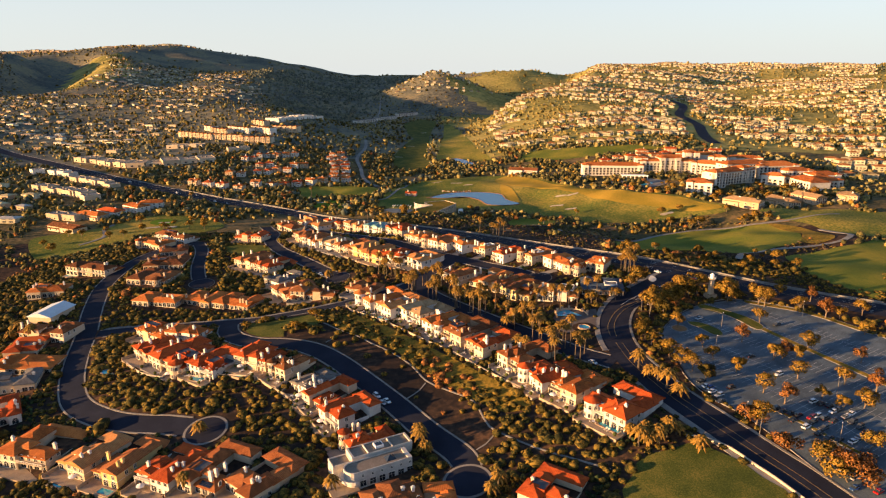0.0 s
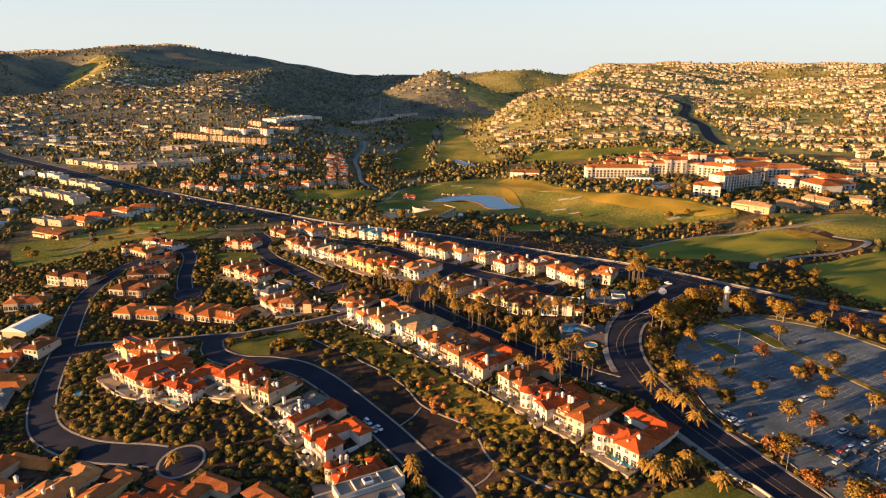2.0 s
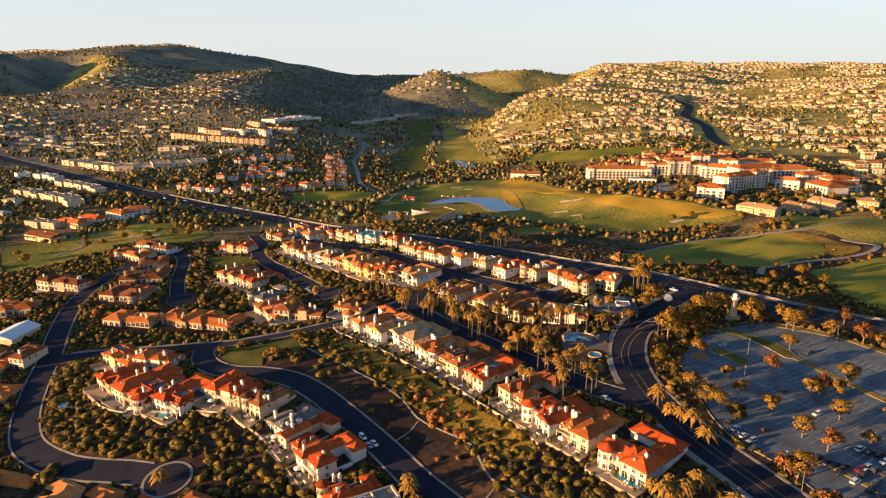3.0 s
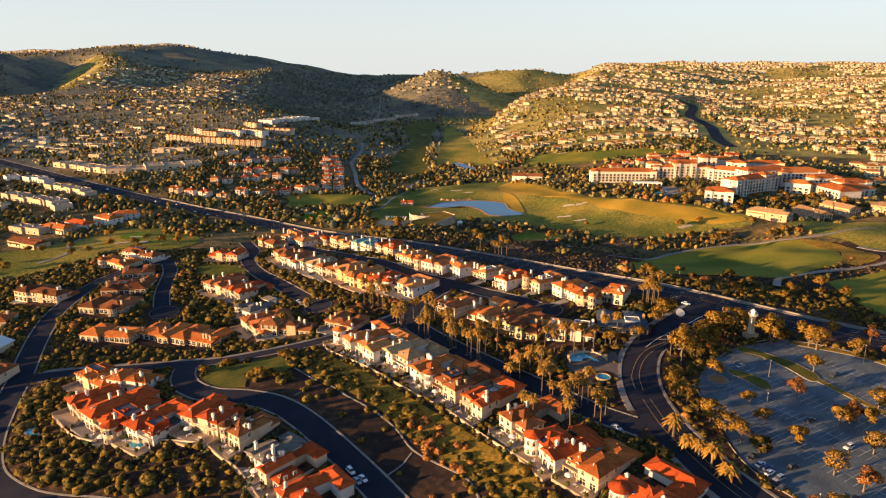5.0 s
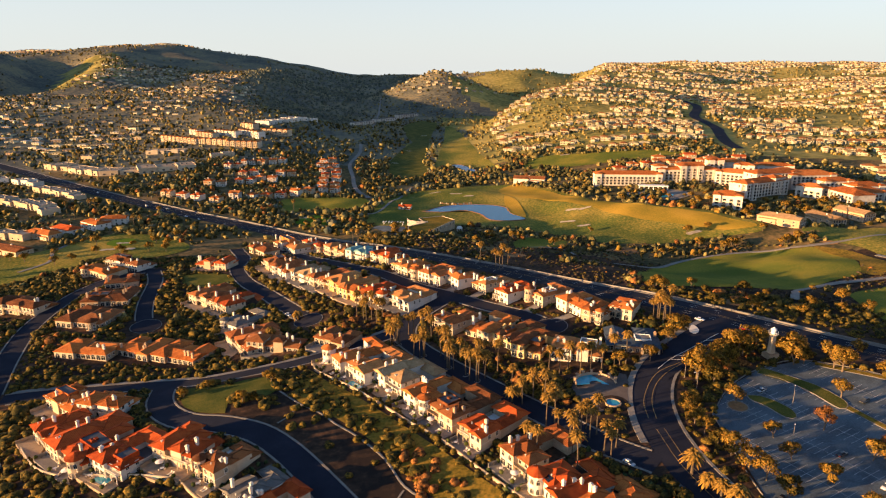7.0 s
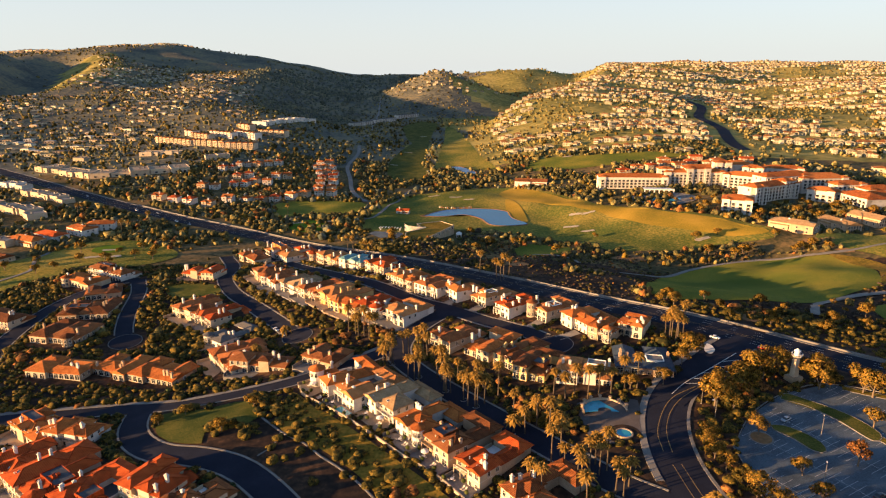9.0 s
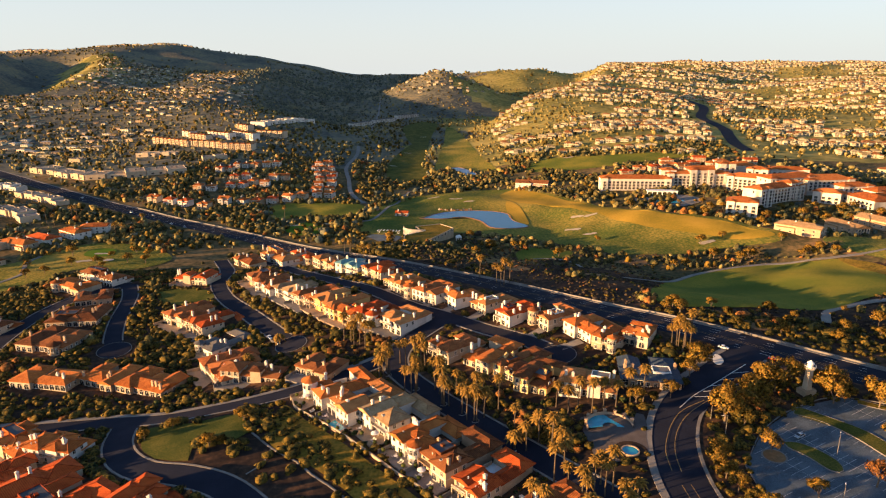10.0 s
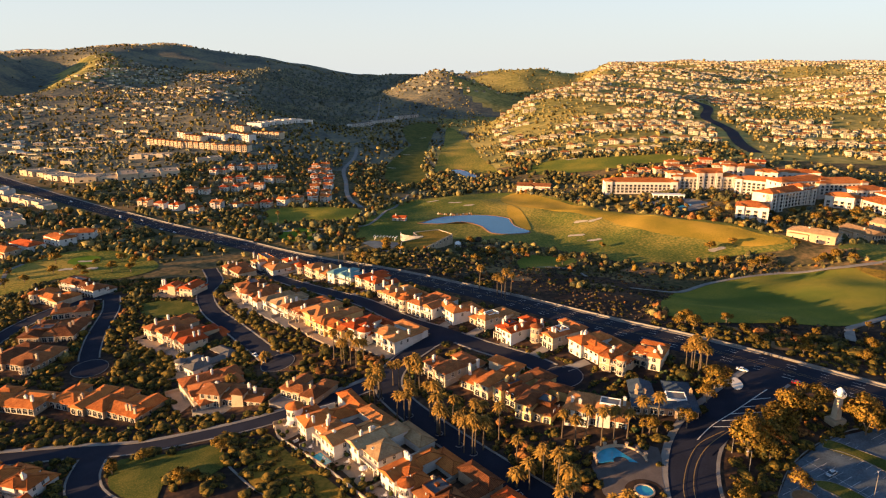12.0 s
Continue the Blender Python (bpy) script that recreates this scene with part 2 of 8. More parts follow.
def smooth_line(points, step=4.0):
    """A Catmull-Rom line through the points, resampled at about step metres."""
    p = np.array(points, float)
    p = np.vstack([2 * p[0] - p[1], p, 2 * p[-1] - p[-2]])
    out = []
    for a, b, c, d in zip(p, p[1:], p[2:], p[3:]):
        n = max(1, int(np.hypot(*(c - b)[:2]) / step))
        for k in range(n):
            t = k / n
            out.append(0.5 * (2 * b + (c - a) * t + (2 * a - 5 * b + 4 * c - d) * t * t + (3 * b - a - 3 * c + d) * t ** 3))
    out.append(p[-2])
    return np.array(out)


def sideways(line):
    d = np.gradient(line[:, :2], axis=0)
    d /= np.maximum(np.hypot(d[:, 0], d[:, 1]), 1e-6)[:, None]
    return np.stack([d[:, 1], -d[:, 0]], -1)


def ribbon(name, points, profile, mats, index=None, step=4.0, closed=False, level=False, parent=None, smooth=False):
    """Sweeps a cross-section [(offset to the right, height)] along a line laid on the land."""
    line = smooth_line(points, step)[:, :2] if step else np.array(points, float)[:, :2]
    side = sideways(line)
    k = len(profile)
    off, up = np.array(profile, float).T
    at = line[:, None] + side[:, None] * off[None, :, None]
    base = land(line[:, 0], line[:, 1])[:, None] + 0 * off if level else land(at[..., 0], at[..., 1])
    verts = np.concatenate([at, (base + up)[..., None]], -1).reshape(-1, 3).tolist()
    faces, idx = [], []
    for i in range(len(line) - 1):
        for j in range(k - 1 if not closed else k):
            a, b = i * k + j, i * k + (j + 1) % k
            faces.append((a, a + k, b + k, b))
            idx.append(index[j] if index else 0)
    if closed:
        faces += [tuple(range(k)), tuple((len(line) - 1) * k + j for j in reversed(range(k)))]
        idx += [0, 0]
    return mesh_ob(name, verts, faces, mats, idx, parent=parent, smooth=smooth)


def blob_outline(points, step=4.0):
    p = list(points)
    line = smooth_line(p[-1:] + p + p[:2], step)
    a = np.argmin(np.hypot(*(line - np.array(p[0]))[:, :2].T))
    n = len(line)
    b = a + 1 + np.argmin(np.hypot(*(line[a + 3:] - np.array(p[0]))[:, :2].T)) + 2
    return line[a:min(b, n)]


def patch(name, points, up, mat, step=5.0, rings=8, flat=None, rounded=True):
    """A sheet laid on the land inside a closed outline that its middle can see all of."""
    line = blob_outline(points, step)[:, :2] if rounded else np.array([q for a, b in zip(points, points[1:] + points[:1]) for q in np.linspace(a, b, max(2, int(np.hypot(b[0] - a[0], b[1] - a[1]) / step)), endpoint=False)])
    c, n = line.mean(0), len(line)
    rings = max(rings, int(np.hypot(*(line - c).T).max() / 7.0)) if flat is None else rings
    at = np.vstack([c[None]] + [c + (line - c) * r / rings for r in range(1, rings + 1)])
    verts = np.column_stack([at, (land(at[:, 0], at[:, 1]) if flat is None else np.full(len(at), flat)) + up]).tolist()
    faces = [(0, 1 + i, 1 + (i + 1) % n) for i in range(n)]
    for r in range(rings - 1):
        for i in range(n):
            a, b = 1 + r * n + i, 1 + r * n + (i + 1) % n
            faces.append((a, a + n, b + n, b))
    ob = mesh_ob(name, verts, faces, mat)
    if ob.data.polygons[0].normal.z < 0:
        ob.data.flip_normals()
    return ob


def inside(poly, x, y):
    p = np.array(poly, float)
    res = np.zeros(np.shape(x), bool)
    for (x0, y0), (x1, y1) in zip(p, np.roll(p, -1, 0)):
        cross = (y0 > y) != (y1 > y)
        if y0 != y1:
            res ^= cross & (x < (x1 - x0) * (y - y0) / (y1 - y0) + x0)
    return res


# ---- the ground: one sheet to the horizon ----
def graded(near0, near1, far0, far1, step, grow):
    v = list(np.arange(near0, near1 + 0.1, step))
    for end, sign in ((far1, 1), (far0, -1)):
        x, s, out = (v[-1] if sign > 0 else v[0]), step, []
        while (x < end) if sign > 0 else (x > end):
            s *= grow
            x += sign * s
            out.append(x)
        v = v + out if sign > 0 else out[::-1] + v
    return np.array(v)


# west flank given the lighter hill grass: its sunlight is put into colour
SUNLIT_SLOPE = [(-1260, 1850), (-1340, 2250), (-1560, 2760), (-1400, 2880), (-1130, 2420), (-980, 2060), (-985, 1870)]
gx, gy = graded(-340, 300, -4300, 4300, 5.0, 1.03), graded(150, 700, -900, 5100, 5.0, 1.025)
GX, GY = np.meshgrid(gx, gy)
GZ = land(GX, GY)
w = len(gx)
cells = (np.arange(len(gy) - 1)[:, None] * w + np.arange(w - 1)[None]).ravel()
ground = mesh_ob("ground", np.stack([GX, GY, GZ], -1).reshape(-1, 3).tolist(), np.stack([cells, cells + 1, cells + w + 1, cells + w], -1).tolist(), [EARTH, HILL_GRASS, HAZY_BRUSH, MEADOW], np.where(GY[:-1, :-1] + 0.2 * np.abs(GX[:-1, :-1]) > 1080, np.where((GX[:-1, :-1] + 60 * np.sin(GY[:-1, :-1] / 90) + 35 * np.sin(GX[:-1, :-1] / 31 + GY[:-1, :-1] / 37) < 10 + 90 * np.clip((GY[:-1, :-1] - 1850) / 200, 0, 1)) & ~inside(SUNLIT_SLOPE, GX[:-1, :-1], GY[:-1, :-1]), 2, 1), np.where(GY[:-1, :-1] + 12 * np.sin(GX[:-1, :-1] / 23) > 560, 3, 0)).ravel(), smooth=True)
tagged(ground, "dry brown scrub hillside earth with chaparral", "ground", kind="structure")


# ---- roads ----
KERBS = []


def road(name, points, width, label, kerb=True, mat=None, side_paths=(0.8, 0.8), step=4.0):
    """An asphalt carriageway; its kerbs and side paths are real steps under it."""
    h = width / 2
    ob = ribbon(name, points, [(-h, 0.10), (-h / 2, 0.13), (0, 0.15), (h / 2, 0.13), (h, 0.10)], mat or ASPHALT, step=step)
    tagged(ob, label, "road", kind="structure")
    if kerb:
        KERBS.append((points, h, side_paths, step))
    return ob


def disc(name, x, y, r, up, mat, inner=0.0, n=40):
    verts, faces = [], []
    for k in range(n):
        a = 2 * math.pi * k / n
        for q in (inner, (inner + r) / 2, r):
            px, py = x + q * math.cos(a), y + q * math.sin(a)
            verts.append((px, py, float(land(px, py)) + up))
    for k in range(n):
        a, b = 3 * k, 3 * ((k + 1) % n)
        faces += [(a, a + 1, b + 1, b), (a + 1, a + 2, b + 2, b + 1)]
    return mesh_ob(name, verts, faces, mat)


LOOP = [(-210, 533), (-223, 528), (-238, 501), (-243, 473), (-240, 434), (-226, 391), (-211, 354), (-200, 323), (-187, 294), (-172, 272), (-152, 258), (-136, 252), (-121, 249), (-106, 245)]
SPUR = [(-210, 533), (-196, 504), (-186, 468), (-178, 446), (-172, 435)]
MIDDLE = [(-203, 351), (-182, 355), (-140, 359), (-112, 357.5), (-88, 362), (-62, 371), (-25, 394), (-14, 406)]
CANYON = [(-127, 358), (-125, 349), (-120.5, 336), (-112, 323.5), (-99.5, 314.2), (-83.5, 309.8), (-67.8, 303.4), (-55, 293.8), (-40.6, 279.4), (-22, 258.2), (-6.3, 236.8), (6.8, 219.8), (10, 208)]
RIDGE = [(10, 440), (-2, 427), (-13, 410), (-15, 392), (-7, 375), (7, 356), (27, 332), (50, 305), (65, 287), (80, 274)]
TERRACE = [(-143, 610), (-90, 540), (-63, 510), (-39, 488), (-12, 458), (8, 442), (27, 424), (47, 406), (58, 392)]
BASIN = [(-170, 600), (-152, 562), (-146, 527), (-130, 494), (-109, 469), (-85, 441), (-75, 428)]
HIGHWAY = [(-1100, 1400), (-780, 1130), (-585, 977), (-445, 868), (-340, 790), (-259, 731), (-184, 681), (-110, 626), (-50, 576), (4, 524), (52, 478), (90, 434), (114, 412), (143, 390), (184, 362), (235, 325), (330, 250), (420, 170)]
BOULEVARD = [(152, 387), (140, 376), (127, 365.5), (117, 357), (108, 349), (100.5, 340), (94.5, 329), (89.7, 314), (87.4, 295), (88.8, 275), (93, 258), (98.5, 242), (108, 224), (118, 206), (126.5, 191), (145, 152)]
road("road", LOOP, 11, "dark asphalt loop road in shade")
road("road", SPUR, 9, "dark asphalt cul-de-sac street between scrub banks")
road("road", MIDDLE, 9.5, "dark asphalt street with pale sidewalks", side_paths=(2.6, 0.8))
road("road", CANYON, 10.5, "dark asphalt canyon street in shade")
road("road", RIDGE, 11, "dark asphalt street lined with palms")
road("road", TERRACE, 9.5, "dark asphalt street between villa rows")
road("road", BASIN, 9.5, "dark asphalt street curving behind villas")
road("road", HIGHWAY, 18, "wide dark asphalt highway", side_paths=(2.0, 0), step=8)
road("road", BOULEVARD, 15, "curved dark asphalt boulevard", side_paths=(1.2, 2.6))
CIRCLES = ((9, 205, 8.2), (-101, 243, 8.2), (60, 388, 8.6), (-171, 433, 8.5), (-73, 426, 8))
for x, y, r in CIRCLES:
    tagged(disc("road", x, y, r + (1.1 if y < 300 else 0.35), 0.2, CONCRETE), "pale concrete apron round a cul-de-sac", "road", kind="structure")
    tagged(disc("road", x, y, r, 0.24, ASPHALT), "round dark asphalt cul-de-sac", "road", kind="structure")


def pavements():
    """Kerbs and side paths along the roads, broken where another road or a turning circle joins."""
    lines = [smooth_line(points, 2.0)[:, :2] for points, *_ in KERBS]
    for i, (points, h, side_paths, step) in enumerate(KERBS):
        line = smooth_line(points, step)[:, :2]
        side = sideways(line)
        for s, wd in ((-1, side_paths[0]), (1, side_paths[1])):
            if not wd:
                continue
            mid = line + side * s * (h + wd / 2)
            free = np.ones(len(mid), bool)
            for j, other in enumerate(lines):
                if j != i:
                    near = np.hypot(mid[:, None, 0] - other[None, :, 0], mid[:, None, 1] - other[None, :, 1]).min(1)
                    free &= near > KERBS[j][1] + 0.4
            for cx, cy, r in CIRCLES:
                free &= np.hypot(mid[:, 0] - cx, mid[:, 1] - cy) > r + 1.0
            run = []
            a, b = sorted((s * h, s * (h + wd)))
            for k in range(len(mid) + 1):
                if k < len(mid) and free[k]:
                    run.append(tuple(line[k]))
                    continue
                if len(run) > 2:
                    kerb = ribbon("pavement", run, [(a, -0.3), (a, 0.26), (b, 0.26), (b, -0.3)], CONCRETE, step=0)
                    tagged(kerb, "pale concrete kerb and sidewalk beside the road", "sidewalk", kind="structure")
                run = []


pavements()

# ---- villas: stucco walls, hipped clay-tile roofs ----
STUCCO = {
    "w": material("white_stucco", (0.6, 0.55, 0.48), (0.43, 0.385, 0.325), (0.7, 0.655, 0.585), 0.9, patch=0.25, grain=3.0, bump=0.15, deep=0.02, vary=0.25),
    "c": material("cream_stucco", (0.48, 0.375, 0.25), (0.33, 0.255, 0.165), (0.58, 0.47, 0.33), 0.9, patch=0.25, grain=3.0, bump=0.15, deep=0.02, vary=0.35),
    "y": material("yellow_stucco", (0.58, 0.38, 0.14), (0.44, 0.28, 0.1), (0.66, 0.46, 0.2), 0.9, patch=0.25, grain=3.0, bump=0.15, deep=0.02, vary=0.2),
    "b": material("tan_stucco", (0.42, 0.29, 0.18), (0.3, 0.2, 0.12), (0.52, 0.38, 0.25), 0.9, patch=0.25, grain=3.0, bump=0.15, deep=0.02, vary=0.3),
}
TILE = {
    "o": material("orange_clay_tile", (0.43, 0.125, 0.028), (0.22, 0.062, 0.016), (0.58, 0.2, 0.05), 0.85, patch=0.3, grain=1.6, bump=0.5, deep=0.08, vary=0.25, uv_rows=0.5, spec=0.08),
    "r": material("red_clay_tile", (0.4, 0.07, 0.015), (0.2, 0.036, 0.01), (0.54, 0.115, 0.026), 0.85, patch=0.3, grain=1.6, bump=0.5, deep=0.08, vary=0.25, uv_rows=0.5, spec=0.08),
    "b": material("brown_clay_tile", (0.19, 0.066, 0.024), (0.09, 0.034, 0.014), (0.32, 0.12, 0.04), 0.85, patch=0.3, grain=1.6, bump=0.5, deep=0.08, vary=0.35, uv_rows=0.5, spec=0.08),
    "t": material("tan_clay_tile", (0.42, 0.17, 0.055), (0.24, 0.095, 0.032), (0.56, 0.26, 0.09), 0.85, patch=0.3, grain=1.6, bump=0.5, deep=0.08, vary=0.25, uv_rows=0.5, spec=0.08),
    "f": material("pale_tan_tile", (0.37, 0.23, 0.11), (0.22, 0.13, 0.065), (0.5, 0.33, 0.17), 0.85, patch=0.3, grain=1.6, bump=0.4, deep=0.05, vary=0.25, spec=0.08),
    "m": material("chestnut_clay_tile", (0.3, 0.095, 0.03), (0.15, 0.048, 0.016), (0.44, 0.16, 0.05), 0.85, patch=0.3, grain=1.6, bump=0.5, deep=0.08, vary=0.25, uv_rows=0.5, spec=0.08),
    "g": material("grey_flat_tile", (0.14, 0.13, 0.12), (0.085, 0.08, 0.075), (0.2, 0.185, 0.165), 0.85, patch=0.3, grain=1.6, bump=0.4, deep=0.05, uv_rows=0.5, spec=0.08),
    "q": material("turquoise_tile", (0.15, 0.29, 0.29), (0.09, 0.2, 0.21), (0.21, 0.38, 0.37), 0.7, patch=0.3, grain=1.6, bump=0.4, deep=0.05, uv_rows=0.5, spec=0.08),
    "s": material("blue_slate", (0.052, 0.074, 0.1), (0.032, 0.045, 0.065), (0.08, 0.105, 0.135), 0.7, patch=0.3, grain=1.6, bump=0.4, deep=0.05, uv_rows=0.5, spec=0.08),
}
WALL_WORDS = {"w": "white stucco", "c": "cream stucco", "y": "yellow stucco", "b": "tan stucco"}
ROOF_WORDS = {"m": "chestnut clay-tile", "f": "pale tan tile", "q": "weathered turquoise", "o": "orange clay-tile", "r": "red clay-tile", "b": "brown clay-tile", "t": "tan clay-tile", "g": "grey flat-tile", "s": "blue slate"}
TRIM = plain("pale_trim", (0.68, 0.62, 0.52), 0.8)
GLASS = plain("window_glass", (0.025, 0.03, 0.035), 0.08, spec=0.8)
DARK_WOOD = plain("dark_wood", (0.09, 0.05, 0.03), 0.6)
IRON = plain("dark_iron", (0.03, 0.028, 0.026), 0.5, 0.6)
WHITE_PAINT = plain("white_paint", (0.76, 0.74, 0.7), 0.6)
FLAT_ROOF = material("dark_flat_roof", (0.07, 0.075, 0.085), (0.045, 0.048, 0.055), (0.1, 0.105, 0.115), 0.8, patch=0.3, grain=2.0, bump=0.1)
SOLAR = plain("solar_cells", (0.012, 0.016, 0.03), 0.15, spec=0.7)


def box(bm, x0, x1, y0, y1, z0, z1, index=0):
    v = [bm.verts.new(c) for c in ((x0, y0, z0), (x1, y0, z0), (x1, y1, z0), (x0, y1, z0), (x0, y0, z1), (x1, y0, z1), (x1, y1, z1), (x0, y1, z1))]
    for f in ((3, 2, 1, 0), (4, 5, 6, 7), (0, 1, 5, 4), (1, 2, 6, 5), (2, 3, 7, 6), (3, 0, 4, 7)):
        bm.faces.new([v[i] for i in f]).material_index = index
    return v


def tube(bm, p, q, r0, r1, n=6, index=0):
    """A tapered round bar from p to q."""
    p, q = Vector(p), Vector(q)
    d = (q - p).normalized()
    a = d.orthogonal().normalized()
    b = d.cross(a)
    rings = [[bm.verts.new(c + r * (math.cos(2 * math.pi * k / n) * a + math.sin(2 * math.pi * k / n) * b)) for k in range(n)] for c, r in ((p, r0), (q, r1))]
    for k in range(n):
        bm.faces.new((rings[0][k], rings[0][(k + 1) % n], rings[1][(k + 1) % n], rings[1][k])).material_index = index
    for ring, turn in ((rings[0], -1), (rings[1], 1)):
        bm.faces.new(ring[::turn]).material_index = index


def hip_roof(x0, x1, y0, y1, z, mat, parent, over=0.6, pitch=0.36, gable=False, name="roof", caps=True):
    """A hipped (or gabled) roof with eaves; its tiles run down the slopes."""
    x0, x1, y0, y1 = x0 - over, x1 + over, y0 - over, y1 + over
    w, d = x1 - x0, y1 - y0
    half = min(w, d) / 2
    top, lip = z + 0.22 + half * pitch, z + 0.22
    if w >= d:
        a, b = ((x0 if gable else x0 + half), (y0 + y1) / 2), ((x1 if gable else x1 - half), (y0 + y1) / 2)
    else:
        a, b = ((x0 + x1) / 2, (y0 if gable else y0 + half)), ((x0 + x1) / 2, (y1 if gable else y1 - half))
    v = [(x0, y0, z), (x1, y0, z), (x1, y1, z), (x0, y1, z), (x0, y0, lip), (x1, y0, lip), (x1, y1, lip), (x0, y1, lip), (*a, top), (*b, top)]
    f = [(3, 2, 1, 0), (0, 1, 5, 4), (1, 2, 6, 5), (2, 3, 7, 6), (3, 0, 4, 7)]
    f += [(4, 5, 9, 8), (5, 6, 9), (6, 7, 8, 9), (7, 4, 8)] if w >= d else [(4, 5, 8), (5, 6, 9, 8), (6, 7, 9), (7, 4, 8, 9)]
    uv = []
    for face in f:
        p = [Vector(v[i]) for i in face]
        e = (p[1] - p[0]).normalized()
        nrm = (p[1] - p[0]).cross(p[2] - p[0]).normalized()
        g = nrm.cross(e)
        uv += [((q - p[0]).dot(e) * 1.0, (q - p[0]).dot(g)) for q in p]
    ob = mesh_ob(name, v, f, mat, parent=parent, uvs=uv)
    if not caps:
        return ob
    # ridge and hip caps: raised rounds of tile
    bm = bmesh.new()
    lines = [(8, 9)] + ([(4, 8), (7, 8), (5, 9), (6, 9)] if w >= d else [(4, 8), (5, 8), (6, 9), (7, 9)])
    for i, j in lines:
        if (Vector(v[i]) - Vector(v[j])).length > 0.5:
            tube(bm, v[i], v[j], 0.2, 0.2, 5)
    part("ridge_cap", bm, mat, ob)
    return ob


def window_mesh(w, h, arched, rim=0.14):
    """The frame of a window and its pane, standing in the plane y = 0 and facing -y, sill at z = 0."""
    n = 8 if arched else 1
    def outline(g):
        pts = [(-w / 2 - g, -g), (w / 2 + g, -g)]
        if arched:
            return pts + [((w / 2 + g) * math.cos(math.pi * k / n), h - w / 2 + (w / 2 + g) * math.sin(math.pi * k / n)) for k in range(n + 1)]
        return pts + [(w / 2 + g, h + g), (-w / 2 - g, h + g)]
    bm = bmesh.new()
    out, inn = outline(rim), outline(0)
    rows = [[bm.verts.new((x, y, z)) for x, z in o] for o, y in ((out, 0.02), (out, -0.12), (inn, -0.12), (inn, 0.02))]
    k = len(out)
    for a, b in zip(rows, rows[1:]):
        for i in range(k):
            bm.faces.new((a[i], a[(i + 1) % k], b[(i + 1) % k], b[i]))
    box(bm, -0.035, 0.035, -0.07, -0.03, 0, h)
    box(bm, -w / 2, w / 2, -0.07, -0.03, h * 0.62, h * 0.62 + 0.06)
    frame_me = bpy.data.meshes.new("window")
    bm.to_mesh(frame_me)
    bm.free()
    bm = bmesh.new()
    bm.faces.new([bm.verts.new((x, -0.025, z)) for x, z in inn])
    pane_me = bpy.data.meshes.new("pane")
    bm.to_mesh(pane_me)
    bm.free()
    frame_me.materials.append(TRIM)
    pane_me.materials.append(GLASS)
    return frame_me, pane_me


WINDOWS = {"sash": window_mesh(1.3, 1.7, False), "arch": window_mesh(1.5, 2.2, True), "door": window_mesh(2.4, 2.5, False), "arch_door": window_mesh(2.5, 2.8, True), "small": window_mesh(0.8, 1.0, False)}


def joined(pair):
    """Frame and pane as one mesh, for the windows farther off."""
    bm = bmesh.new()
    bm.from_mesh(pair[0])
    n = len(bm.faces)
    bm.from_mesh(pair[1])
    for k, f in enumerate(bm.faces):
        f.material_index = int(k >= n)
    me = bpy.data.meshes.new("window")
    bm.to_mesh(me)
    bm.free()
    me.materials.append(TRIM)
    me.materials.append(GLASS)
    return me


JOINED = {kind: joined(pair) for kind, pair in WINDOWS.items()}


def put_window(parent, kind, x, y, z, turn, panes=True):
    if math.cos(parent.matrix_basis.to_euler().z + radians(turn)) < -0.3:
        return None  # no windows on sides turned away from the camera
    frame_me, pane_me = WINDOWS[kind]
    if not panes:
        frame_me = JOINED[kind]
    ob = new("window", frame_me)
    ob.parent = parent
    ob.matrix_basis = pose(x, y, z, 0, 0, turn)
    if panes:
        pane = new("pane", pane_me)
        pane.parent = ob
    return ob


def chimney(parent, x, y, z0, z1, mat, round_top=False):
    bm = bmesh.new()
    s = 0.55
    box(bm, -s, s, -0.45, 0.45, z0, z1)
    box(bm, -s - 0.15, s + 0.15, -0.6, 0.6, z1 - 0.35, z1 - 0.12)
    if round_top:
        tube(bm, (0, 0, z1), (0, 0, z1 + 0.4), 0.5, 0.4, 10)
        tube(bm, (0, 0, z1 + 0.4), (0, 0, z1 + 0.65), 0.4, 0.12, 10)
    else:
        box(bm, -0.22, 0.22, -0.22, 0.22, z1, z1 + 0.3)
    ob = part("chimney", bm, mat, parent)
    ob.location = (x, y, 0)
    return ob


def turret(parent, x, y, r, top, wall_mat, tile, n=14):
    """A round corner tower under a conical tile roof, with tall windows round it."""
    bm = bmesh.new()
    tube(bm, (x, y, -5), (x, y, top), r, r, n)
    tube(bm, (x, y, top - 0.5), (x, y, top - 0.2), r + 0.15, r + 0.15, n)
    tower = part("turret", bm, wall_mat, parent)
    bm = bmesh.new()
    tube(bm, (x, y, top), (x, y, top + 0.22), r + 0.6, r + 0.6, n)
    tube(bm, (x, y, top + 0.22), (x, y, top + 0.22 + r * 0.5), r + 0.6, 0.1, n)
    tube(bm, (x, y, top + r * 0.45), (x, y, top + r * 0.5 + 0.9), 0.16, 0.05, 6)
    part("roof", bm, tile, tower)
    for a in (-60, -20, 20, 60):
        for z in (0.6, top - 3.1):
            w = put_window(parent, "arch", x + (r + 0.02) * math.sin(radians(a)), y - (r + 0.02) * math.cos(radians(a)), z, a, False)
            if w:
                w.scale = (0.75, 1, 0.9)


